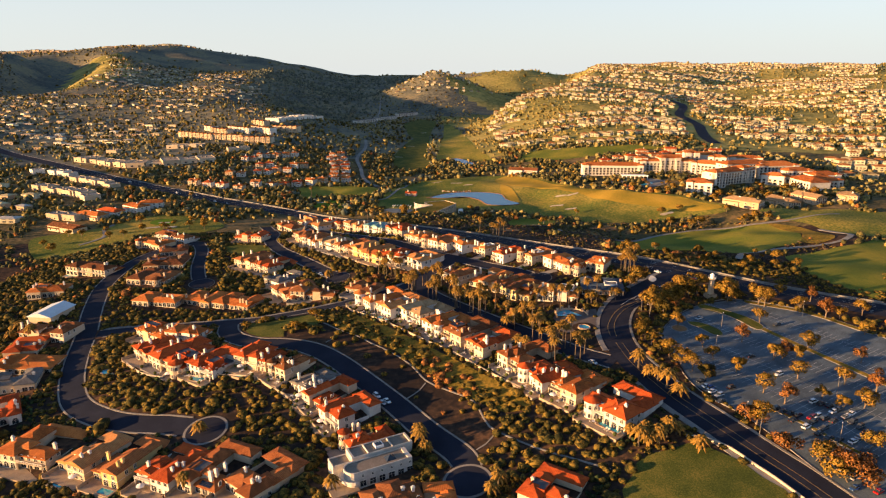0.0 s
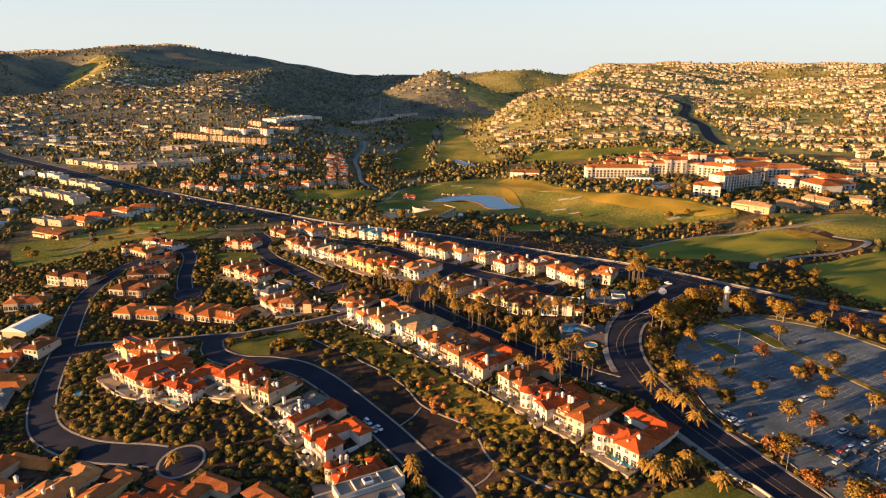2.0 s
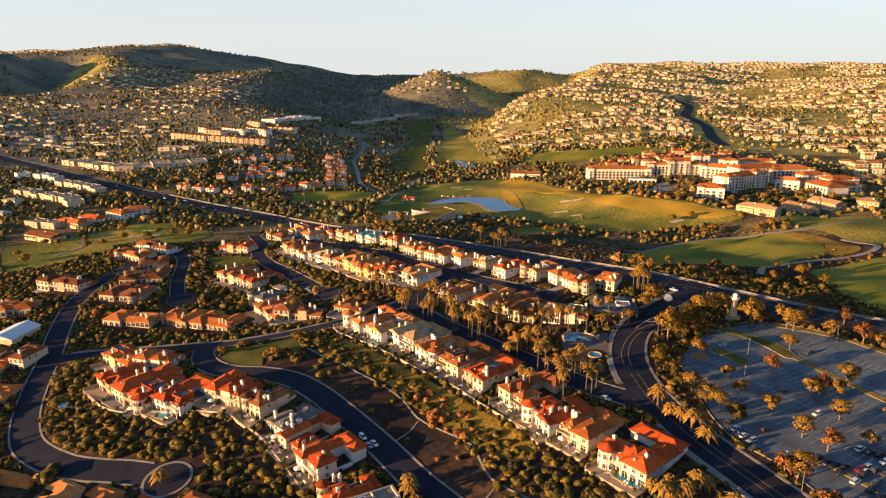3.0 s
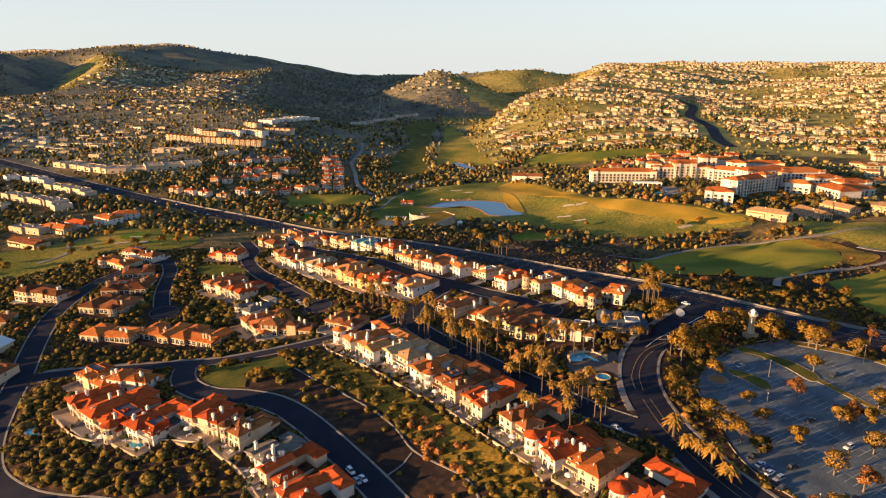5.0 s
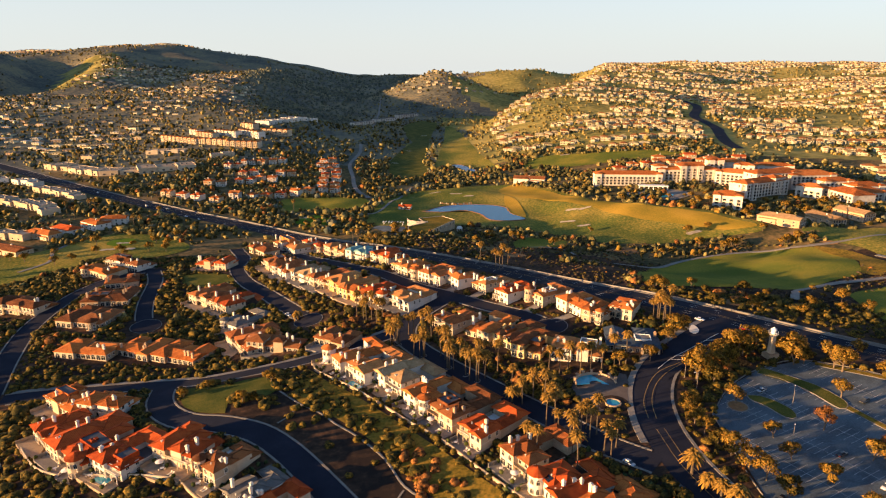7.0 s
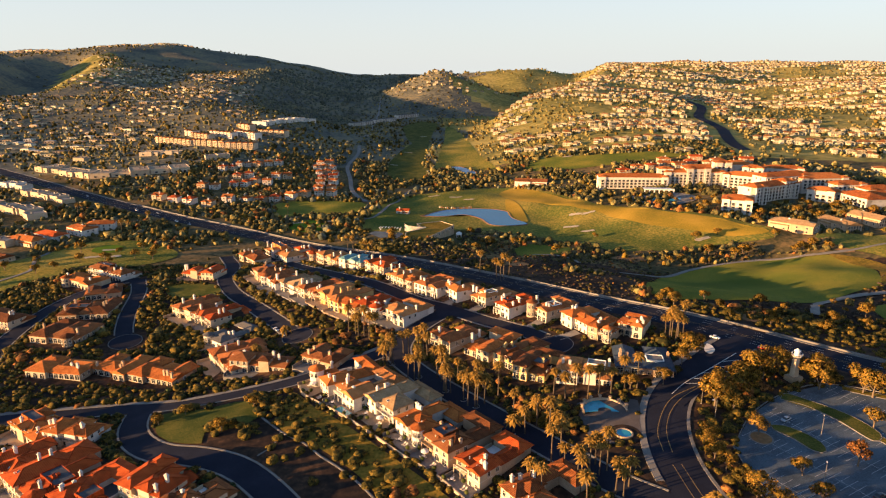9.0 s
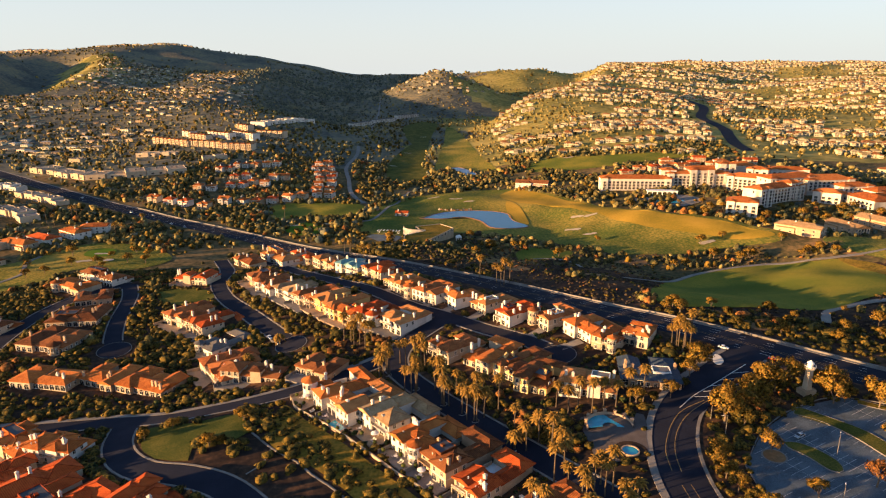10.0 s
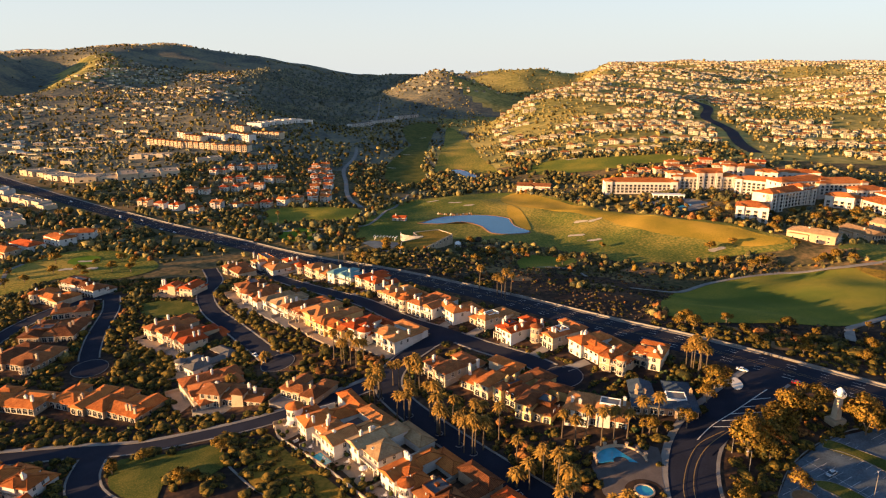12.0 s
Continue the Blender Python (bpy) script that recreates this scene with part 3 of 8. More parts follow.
def villa(x, y, turn, w, d, eave, look_code, seed, group, panes=True, terrace=True, extra=""):
    """A villa with its front (local -y) at x, y; w wide, d deep. look_code: wall and roof letters."""
    rnd = random.Random(seed)
    w, eave = w * 0.94, eave * rnd.uniform(0.94, 1.06)
    wall_mat, tile = STUCCO[look_code[0]], TILE[look_code[1]]
    house = new("house")
    storey_words = "two-storey" if eave > 5.2 else "single-storey"
    tagged(house, f"{storey_words} {WALL_WORDS[look_code[0]]} villa with {ROOF_WORDS[look_code[1]]} roof", "house", group)
    z = float(land(x, y))
    house.matrix_basis = pose(x, y, z, 0, 0, turn)
    two = eave > 5.2
    side = rnd.choice((-1, 1))
    deep = d > 1.1 * w
    bay = w * rnd.uniform(0.4, 0.56) if deep else w * rnd.uniform(0.26, 0.4)
    mid = d * (rnd.uniform(0.4, 0.52) if deep else rnd.uniform(0.55, 0.72))
    bx0 = -w / 2 if side < 0 else w / 2 - bay
    other0, other1 = (bx0 + bay, w / 2) if side < 0 else (-w / 2, bx0)
    low = rnd.choice((0.3, 0.5, 0.9, 2.7)) if two else rnd.uniform(0.2, 0.5)
    # a forward wing, a recessed wing beside it, and what lies behind them
    masses = [(bx0, bx0 + bay, -0.9, mid + rnd.uniform(-1.5, 1.5), eave, rnd.random() < 0.2), (other0 - 0.4 * (side < 0), other1 + 0.4 * (side > 0), 0.9, mid + rnd.uniform(-2.5, 1.0), eave - low, rnd.random() < 0.15)]
    if deep:
        arm = w * rnd.uniform(0.36, 0.46)
        ax0 = -w / 2 + 0.2 if side < 0 else w / 2 - arm - 0.2
        masses.append((ax0, ax0 + arm, mid - 1.5, d * 0.8, eave - rnd.uniform(0.4, 0.9), False))
        rear = eave - (0.2 if rnd.random() < 0.45 else 2.7 * two) - 0.1
        masses.append((-w / 2 + 0.4, w / 2 - 0.4, d * rnd.uniform(0.7, 0.78), d, rear, False))
        if rnd.random() < 0.6:
            hx = rnd.uniform(-0.25, 0.25) * w
            masses.append((hx - 2.4, hx + 2.4, mid * 0.35, mid * 0.35 + 4.6, eave + rnd.uniform(0.5, 1.0), False))
        gx0, gw = -w / 2 + 0.6, w - 1.2
        # the courtyard beside the arm
        cx0, cx1 = (ax0 + arm, w / 2 - 0.2) if side < 0 else (-w / 2 + 0.2, ax0)
        bm = bmesh.new()
        lift = 3.0 if "court" in extra or "dark" in extra else 0.25
        box(bm, cx0, cx1, mid - 3.0, d * 0.75, -3.5, lift)
        wx0 = cx1 - 0.35 if side < 0 else cx0
        box(bm, wx0, wx0 + 0.35, mid - 3.0, d * 0.72, lift, lift + (1.4 if lift > 1 else 2.2), 1)
        part("courtyard", bm, [WHITE_PAINT if "court" in extra else FLAT_ROOF if "dark" in extra else PAVER, wall_mat], house)
    else:
        step = (other1 - other0) * rnd.uniform(0.4, 0.6)
        ox = other0 + step
        masses.append((other0 + 0.3, ox, 1.2, d * rnd.uniform(0.75, 0.95), eave - low - rnd.uniform(-0.7, 0.5), False))
        rw = w * rnd.uniform(0.3, 0.42)
        rx0 = bx0 + 0.2 if side < 0 else bx0 + bay - rw - 0.2
        masses.append((rx0, rx0 + rw, mid - 2.0, d, eave - (0.1 if rnd.random() < 0.5 else 2.4 * two) - 0.1, False))
        gw = w * 0.34
        gx0 = w / 2 - gw - 0.2 if side < 0 else -w / 2 + 0.2
        masses.append((gx0, gx0 + gw, mid * 0.7, d - 1.5, 3.4 if two else eave - 0.4, rnd.random() < 0.4))
        if w > 17 and two:
            cx = -side * w * 0.12
            masses.append((cx - 2.6, cx + 2.6, 0.1, mid * 0.6, eave + rnd.uniform(0.1, 0.6), rnd.random() < 0.4))
    slopes = []
    bm = bmesh.new()
    if two:
        box(bm, bx0 - 0.06, bx0 + bay + 0.06, -0.96, mid * 0.5, 3.15, 3.35)
        part("string_course", bm, TRIM, house)
    for x0, x1, y0, y1, e, g in masses:
        bm = bmesh.new()
        box(bm, x0, x1, y0, y1, -5.0, e + 0.05)
        part("wall", bm, wall_mat, house)
    for x0, x1, y0, y1, e, g in masses:
        over, pitch = rnd.uniform(0.45, 0.8), rnd.uniform(0.3, 0.4)
        slopes.append((x0 - over, x1 + over, y0 - over, y1 + over, e + 0.22, pitch))
        hip_roof(x0, x1, y0, y1, e, tile, house, over=over, pitch=pitch, gable=g, caps=panes)
    if "turret" in extra:
        turret(house, -side * w * 0.34, 0.6, min(3.2, w * 0.17), eave + 1.1, wall_mat, tile)
    # vent pipes and skylights on the front slopes of the wings
    for x0, x1, y0, y1, z0, pitch in slopes[:2] if panes else []:
        reach = min(x1 - x0, y1 - y0) / 2
        for k in range(1 + seed % 2):
            up = reach * rnd.uniform(0.35, 0.75)
            cx = x0 + up + 0.8 + (x1 - x0 - 2 * up - 1.6) * rnd.random() if x1 - x0 > 2 * up + 1.6 else (x0 + x1) / 2
            bm = bmesh.new()
            if k == 0 and rnd.random() < 0.5:
                box(bm, -0.55, 0.55, -0.45, 0.45, -0.1, 0.14)
                box(bm, -0.45, 0.45, -0.35, 0.35, 0.14, 0.17, 1)
                sky_light = part("skylight", bm, [WHITE_PAINT, GLASS], house)
                sky_light.matrix_basis = pose(cx, y0 + up, z0 + up * pitch, math.degrees(math.atan(pitch)))
            else:
                tube(bm, (cx, y0 + up, z0 + up * pitch - 0.2), (cx, y0 + up, z0 + up * pitch + 0.55), 0.16, 0.16, 6)
                tube(bm, (cx, y0 + up, z0 + up * pitch + 0.5), (cx, y0 + up, z0 + up * pitch + 0.7), 0.28, 0.2, 6)
                part("vent_pipe", bm, TRIM, house)
    # windows of the front and of sides not turned from the camera
    kinds_up, kinds_low = rnd.choice((("sash", "arch"), ("sash", "sash"), ("arch", "arch"))), rnd.choice((("door", "arch_door"), ("arch_door", "arch_door"), ("door", "sash")))
    def along(x0, x1, yy, step):
        n = max(1, int((x1 - x0) / step))
        return [x0 + (x1 - x0) * (k + 0.5) / n for k in range(n)]
    for x0, x1, yy in ((bx0, bx0 + bay, -0.9), (other0, other1, 0.9)):
        for q in along(x0, x1, yy, 2.9):
            put_window(house, kinds_low[0] if rnd.random() < 0.5 else kinds_low[1], q, yy, 0.25, 0, panes)
            if two and (yy < 0 or low < 2):
                put_window(house, kinds_up[0] if rnd.random() < 0.6 else kinds_up[1], q, yy, 3.9, 0, panes)
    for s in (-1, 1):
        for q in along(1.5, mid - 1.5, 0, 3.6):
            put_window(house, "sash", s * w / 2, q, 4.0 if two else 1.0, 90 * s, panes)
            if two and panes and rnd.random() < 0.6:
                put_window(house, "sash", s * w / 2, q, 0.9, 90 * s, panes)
    # chimneys
    for k in range(rnd.choice((2, 3, 3, 4))):
        cx, cy = rnd.choice((-1, 1)) * w * rnd.uniform(0.2, 0.46), rnd.uniform(0.15, 0.85) * mid
        chimney(house, cx, cy, eave - 0.6, eave + min(w, mid) * 0.18 + rnd.uniform(0.6, 1.5), STUCCO["w"] if look_code[0] in "wc" else wall_mat, rnd.random() < 0.3)
    # balcony on the recessed part of the front
    if two and low < 2 and other1 - other0 > 3.5 and rnd.random() < 0.8:
        bm = bmesh.new()
        box(bm, other0 + 0.3, other1 - 0.3, -0.9, 0.95, 3.2, 3.42)
        part_slab = part("balcony", bm, wall_mat, house)
        bm = bmesh.new()
        box(bm, other0 + 0.3, other1 - 0.3, -0.9, -0.78, 4.3, 4.42)
        for q in np.arange(other0 + 0.4, other1 - 0.3, 0.45):
            tube(bm, (q, -0.84, 3.42), (q, -0.84, 4.3), 0.07, 0.07, 4)
        part("balustrade", bm, TRIM if rnd.random() < 0.6 else IRON, part_slab)
        for q in (other0 + 0.5, (other0 + other1) / 2, other1 - 0.5):
            bm = bmesh.new()
            tube(bm, (q, -0.7, -0.2), (q, -0.7, 3.2), 0.22, 0.18, 8)
            part("column", bm, wall_mat, house)
    # roof garden or solar cells on the wide slope
    if "solar" in extra:
        x0, x1, y0, y1, z0, pitch = slopes[1]
        for i in range(3):
            for j in range(2):
                bm = bmesh.new()
                box(bm, -0.85, 0.85, -0.5, 0.5, 0.1, 0.16)
                pv = part("solar_panel", bm, SOLAR, house)
                up = 1.2 + j * 1.1
                pv.matrix_basis = pose((x0 + x1) / 2 + (i - 1) * 1.8, y0 + up, z0 + up * pitch, math.degrees(math.atan(pitch)))
    if d > 15 and rnd.random() < 0.3:
        # a sunken roof deck: pale parapet round a paved floor
        qx, qy, top = rnd.choice((-0.2, 0.2)) * w, mid * rnd.uniform(0.55, 0.75), eave + w * 0.06
        hw, hd = w * rnd.uniform(0.15, 0.22), min(d * 0.14, 3.6)
        bm = bmesh.new()
        for x0, x1, y0, y1 in ((-hw, hw, -hd, 0.3 - hd), (-hw, hw, hd - 0.3, hd), (-hw, 0.3 - hw, 0.3 - hd, hd - 0.3), (hw - 0.3, hw, 0.3 - hd, hd - 0.3)):
            box(bm, qx + x0, qx + x1, qy + y0, qy + y1, eave - 0.5, top + 0.6)
        box(bm, qx - hw + 0.3, qx + hw - 0.3, qy - hd + 0.3, qy + hd - 0.3, eave - 0.4, top + 0.3, 1)
        if rnd.random() < 0.5:
            box(bm, qx - 0.7, qx + 0.7, qy - 0.6, qy + 0.6, top + 0.3, top + 1.1)
        dark = rnd.random() < 0.8
        part("roof_deck", bm, [tile if dark else WHITE_PAINT, FLAT_ROOF if dark else CONCRETE], house)
    if terrace:
        bm = bmesh.new()
        reach = rnd.uniform(5.5, 7.5)
        box(bm, -w / 2 - 0.4, w / 2 + 0.4, -reach, 1.2, -3.5, 0.12)
        box(bm, -w / 2 - 0.4, -w / 2 - 0.1, -reach, 0.9, 0.12, 1.5)
        part("terrace", bm, PAVER if rnd.random() < 0.6 else CONCRETE, house)
    # garage door towards the street
    bm = bmesh.new()
    gz = 2.4
    box(bm, gx0 + gw * 0.12, gx0 + gw * 0.88, d - 1.52, d - 1.42, -1.0, gz)
    part("garage_door", bm, DARK_WOOD if rnd.random() < 0.6 else WHITE_PAINT, house)
    return house


RIDGE_ROW = [
    (-46.7, 359.2, -57, 20.4, 26, 6.4, "wo"),
    (-34.0, 344.0, -49, 17.1, 26, 6.4, "wt"),
    (-18.9, 334.7, -50, 18.6, 26, 6.4, "wf"),
    (-5.9, 319.3, -50, 15.8, 26, 6.4, "wo"),
    (4.5, 307.4, -50, 16.9, 26, 6.4, "bb"),
    (15.6, 293.9, -47, 14.0, 26, 6.4, "cr"),
    (30.5, 277.1, -56, 14.4, 26, 6.4, "cm"),
    (39.4, 260.6, -62, 19.2, 26, 6.4, "wr"),
    (51.0, 247.5, -49, 16.2, 26, 6.4, "co"),
    (64.6, 229.4, -50, 21.3, 26, 6.4, "wr"),
]
CANYON_ROW = [
    (-164.8, 334.0, -33, 27.7, 17, 6.4, "co"),
    (-143.5, 327.6, -15, 21.5, 15, 6.4, "wo"),
    (-157.1, 309.1, -45, 19.6, 19, 6.0, "cr"),
    (-138.1, 292.5, -37, 29.0, 28, 6.4, "cr"),
    (-117.4, 283.3, -32, 17.9, 24, 6.4, "wr"),
    (-93.9, 285.9, -26, 19.2, 17.5, 6.4, "cr"),
    (-78.3, 277.7, -36, 13.1, 19, 6.4, "cb"),
    (-65.7, 265.0, -43, 15.7, 20, 6.4, "wg"),
    (-58.1, 255.9, -42, 11.3, 22, 6.4, "cr"),
    (-48.5, 243.7, -51, 14.8, 22, 6.4, "wr"),
    (-38.2, 225.7, -58, 13.1, 20, 6.4, "cr"),
]
LOWER_ROW = [
    (-171.0, 228.0, -15, 24.7, 26, 6.4, "co"),
    (-147.3, 221.9, -24, 18.7, 27, 6.4, "ct"),
    (-130.0, 214.9, -21, 15.2, 28, 6.4, "ym"),
    (-109.3, 209.7, -22, 18.5, 25, 5.6, "wr"),
    (-91.5, 205.3, -25, 18.4, 27, 5.6, "cm"),
    (-74.8, 201.3, -37, 18.2, 26, 4.8, "cm"),
]
WEST_SIDE = [
    (-197.3, 261.2, 35, 9.9, 22, 4.8, "wr"),
    (-215.9, 290.1, 17, 24.2, 18, 4.8, "cg"),
    (-222.5, 307.9, 0, 33.7, 18, 4.2, "co"),
    (-232.5, 325.6, 11, 17.9, 20, 4.8, "cr"),
    (-233.4, 346.3, -12, 34.5, 16, 6.4, "cb"),
    (-272, 415.8, 7, 24.6, 18, 4.8, "co"),
    (-267.1, 458.2, -20, 38.7, 20, 6.4, "cb"),
    (-198.9, 246, 35, 12.3, 22, 4.8, "wb"),
]
SPUR_ROW = [
    (-187.4, 391.8, -10, 31.2, 17, 4.0, "co"),
    (-161.1, 394.4, -17, 22.6, 20, 4.0, "bo"),
    (-137.0, 387.2, -22, 28.8, 20, 4.0, "bo"),
    (-209.6, 460.7, 5, 30, 25, 4.0, "bb"),
    (-209.6, 429.8, -12, 30, 25, 4.0, "bb"),
    (-214.5, 494.3, 22, 22, 18, 4.0, "bb"),
    (-248.1, 521.8, -28, 33.1, 16, 5.0, "co"),
    (-236.7, 540.0, -29, 40.6, 16, 6.0, "wb"),
]
BASIN_ROW = [
    (-165.1, 527.2, -14, 27.2, 16, 5.6, "cr"),
    (-147.1, 458.7, -37, 25.7, 26, 6.0, "cm"),
    (-133.3, 450.2, -48, 18.2, 30, 6.0, "cr"),
    (-119.1, 426.7, -36, 16.2, 26, 4.2, "wg"),
    (-105.7, 397.3, -54, 32.2, 26, 6.2, "cm"),
    (-84.0, 388.0, -10, 29.7, 14, 6.2, "cb"),
    (-53.7, 384.9, -27, 21.2, 16, 4.8, "bb"),
]
TERRACE_SOUTH = [
    (-118.6, 512.7, -54, 26.1, 22, 6.0, "bb"),
    (-106.1, 496.0, -51, 22.2, 22, 6.0, "wm"),
    (-90.3, 482.4, -47, 25.2, 26, 6.0, "wf"),
    (-77.1, 470.9, -50, 18.0, 26, 6.0, "cm"),
    (-63.3, 459.0, -47, 26.6, 26, 6.4, "yt"),
    (-51.4, 445.8, -42, 21.0, 16, 6.4, "yo"),
    (-36.2, 439.1, -42, 20.6, 24, 6.4, "wr"),
    (-21.0, 428.7, -44, 20.4, 22, 6.4, "wt"),
]
TERRACE_NORTH = [
    (-146.3, 577.3, -50, 26.1, 16, 5.0, "cm"),
    (-127.1, 588.9, -50, 45.2, 20, 6.4, "wt"),
    (-102.1, 584.5, -49, 34.6, 13, 6.0, "cr"),
    (-80, 553.5, -51, 29, 20, 6.4, "ct"),
    (-59.8, 531.8, -35, 20.2, 20, 6.4, "wq"),
    (-40.6, 513.7, -51, 21.2, 20, 6.4, "cr"),
    (-27, 488.9, -54, 16.4, 22, 6.4, "ct"),
    (-17.3, 475.6, -53, 16.6, 22, 6.4, "co"),
    (-4.4, 462.6, -43, 18.2, 22, 6.4, "wm"),
    (10.3, 456.5, -59, 17.4, 20, 6.4, "wo"),
    (26, 445.4, -51, 14.9, 24, 6.4, "ct"),
    (37.8, 426.8, -52, 13.7, 22, 6.4, "wr"),
    (55.8, 419.1, -56, 16.5, 22, 6.4, "cm"),
    (71.5, 402.3, -61, 19, 22, 6.4, "wo"),
    (81, 387.6, -44, 12.4, 20, 6.4, "co"),
    (95.6, 388.7, -32, 12.8, 16, 6.4, "co"),
]
PALM_SIDE = [
    (5, 394.6, -48, 17.4, 24, 6.4, "cm"),
    (22.1, 381.8, -41, 17.1, 26, 6.4, "co"),
    (33.7, 371.4, -50, 11.7, 26, 6.4, "yb"),
    (43.8, 357.9, -33, 15.2, 22, 6.4, "yb"),
    (66.1, 351, -19, 24.1, 18, 6, "wt"),
    (93, 354, -9, 25, 22, 3.6, "bs"),
]
CANYON_END = [
    (33.5, 187, -34, 18.6, 20, 5.0, "cr"),
    (-16.0, 188.5, 20, 21.0, 13.5, 5.4, "cb"),
    (0, 184, 7, 11.5, 16, 5.0, "co"),
]
STREETS = (("villas on the ridge", RIDGE_ROW, True), ("villas over the canyon", CANYON_ROW, True), ("villas on the lower loop", LOWER_ROW, True), ("villas west of the loop road", WEST_SIDE, False),
           ("villas on the spur", SPUR_ROW, False), ("villas round the basin", BASIN_ROW, True), ("villas on the terrace", TERRACE_SOUTH, True), ("villas below the highway", TERRACE_NORTH, False),
           ("villas among the palms", PALM_SIDE, False), ("villas at the canyon's end", CANYON_END, False))
TURRETS = (1, 4, 8, 10, 14, 17, 21, 40, 42, 47, 52, 57, 61, 66, 71, 73)
seed = 0
for group, rows, terrace in STREETS:
    for hx, hy, turn, wide, deep, eave, code in rows:
        seed += 1
        villa(hx, hy, turn, wide, deep, eave, code, seed * 7 + 3, group, terrace=terrace, extra={2: "dark ", 6: "court ", 15: "dark ", 17: "court ", 31: "dark "}.get(seed, "") + ("solar " if seed % 9 == 8 else "") + ("turret" if seed in TURRETS else ""), panes=rows in (RIDGE_ROW, CANYON_ROW))
# driveways from the terrace street to the upper row of villas
street = smooth_line(TERRACE, 2.0)[:, :2]
for hx, hy, turn, wide, deep, eave, code in TERRACE_NORTH[1:14]:
    a = radians(turn)
    fx, fy = hx + wide * 0.22 * math.cos(a) + 0.6 * math.sin(a), hy + wide * 0.22 * math.sin(a) - 0.6 * math.cos(a)
    gap = np.hypot(street[:, 0] - fx, street[:, 1] - fy)
    if gap.min() < 32:
        q = street[gap.argmin()]
        d = np.array([q[0] - fx, q[1] - fy]) / gap.min()
        tagged(ribbon("driveway", [(fx, fy), (fx + d[0] * (gap.min() - 4.6), fy + d[1] * (gap.min() - 4.6))], [(-2.6, 0.12), (-2.6, 0.24), (2.6, 0.24), (2.6, 0.12)], CONCRETE, step=3), "pale concrete driveway between villa and street", "driveway", kind="structure")

# ---- golf course, lawns, water and paths ----
WATER = plain("still_water", (0.028, 0.15, 0.3), 0.25, spec=0.1)
POOL_WATER = plain("pool_water", (0.04, 0.34, 0.44), 0.08, spec=0.6)
FIELD = [(128, 471), (162, 545), (192, 565), (243, 580), (283, 570), (297, 567), (301, 535), (288, 501), (274, 480), (246, 464), (209, 442), (180, 440), (152, 437), (128, 438)]
FIELD_EAST = [(241, 435), (279, 453), (309, 462), (336, 474), (253, 347), (237, 356), (229, 385)]
GOLF_EAST = [(305, 606), (333, 624), (389, 617), (430, 590), (400, 530), (345, 500), (326, 525), (321, 560)]
FAIRWAY = [(-73, 745), (-57, 848), (-16, 888), (66, 912), (126, 865), (170, 776), (214, 716), (259, 683), (286, 636), (272, 616), (235, 621), (188, 611), (140, 617), (92, 667), (51, 690), (0, 690), (-32, 662), (-72, 684)]
DRY_ROUGH = [(70, 867), (98, 898), (145, 813), (173, 762), (211, 706), (254, 671), (279, 631), (254, 630), (221, 652), (183, 686), (156, 739), (116, 792), (83, 824)]
POND_BANK = [(75, 827), (87, 800), (89, 733), (75, 743), (72, 776)]
POND = [(-20, 755), (6, 786), (45, 793), (71, 779), (75, 747), (87, 723), (70, 715), (51, 718), (42, 745), (25, 762), (3, 754)]
UPPER_FAIRWAY = [(-80, 1042), (-66, 978), (-31, 993), (-18, 1055), (-33, 1116), (-28, 1231), (-27, 1571), (-12, 1760), (-65, 1885), (-101, 1715), (-87, 1556), (-61, 1356), (-68, 1191), (-84, 1113)]
UPPER_FAIRWAY_EAST = [(6, 1692), (38, 1565), (53, 1280), (64, 1131), (79, 1051), (15, 1073), (-13, 1045), (-6, 1196), (0, 1402)]
HILL_LAWN = [(122, 1045), (156, 1075), (230, 1055), (311, 1042), (348, 1014), (256, 989), (175, 986), (129, 1001)]
UPPER_POND = [(8, 1079), (28, 1087), (50, 1029), (36, 1016), (21, 1052)]
GOLF_WEST = [(-375, 568), (-344, 592), (-323, 616), (-305, 649), (-274, 652), (-227, 626), (-210, 600), (-222, 576), (-247, 570), (-273, 577), (-280, 554), (-293, 538), (-305, 522), (-332, 506)]
GREEN_WEST = [(-291, 628), (-280, 636), (-268, 630), (-265, 617), (-274, 611), (-287, 615)]
VILLA_LAWN = [(-185, 818), (-123, 832), (-84, 815), (-88, 767), (-136, 760), (-163, 740)]
PUTTING = [(-144, 702), (-130, 726), (-108, 708), (-109, 683), (-129, 680)]
CANYON_LAWN = [(-111.5, 337.4), (-112.9, 348.3), (-94.9, 348.6), (-78.2, 352.8), (-67.9, 336.0), (-71.4, 330.3), (-83.6, 333.9), (-86.6, 325.7), (-84.9, 317.8), (-98.8, 321.2), (-105.8, 327.2)]
CORNER_LAWN = [(62, 188), (67, 199), (71, 206), (77, 210), (85, 211.5), (93, 214.5), (100, 211), (107, 205), (112, 196), (118, 184), (90, 178)]
BASIN_LAWN = [(-181, 512), (-173, 518), (-149, 512), (-138, 496), (-143, 489), (-167, 490)]
BARE_SLOPE = [(-45, 293), (-36, 285), (-24, 286), (-16, 281), (-8, 270), (-16, 259), (-28, 270), (-40, 283)]
RIDGE_FLANK = [(-60, 358), (-48, 344), (-34, 331), (-3, 300), (15, 280), (38, 250), (26, 244), (8, 262), (-6, 277), (-22, 298), (-40, 314), (-58, 328)]
BRUSH_LAWN = [(62, 607), (78, 634), (105, 630), (109, 609), (86, 588), (64, 582)]
BRUSH_PATH = [(75, 589), (91, 590), (105, 586), (109, 572)]
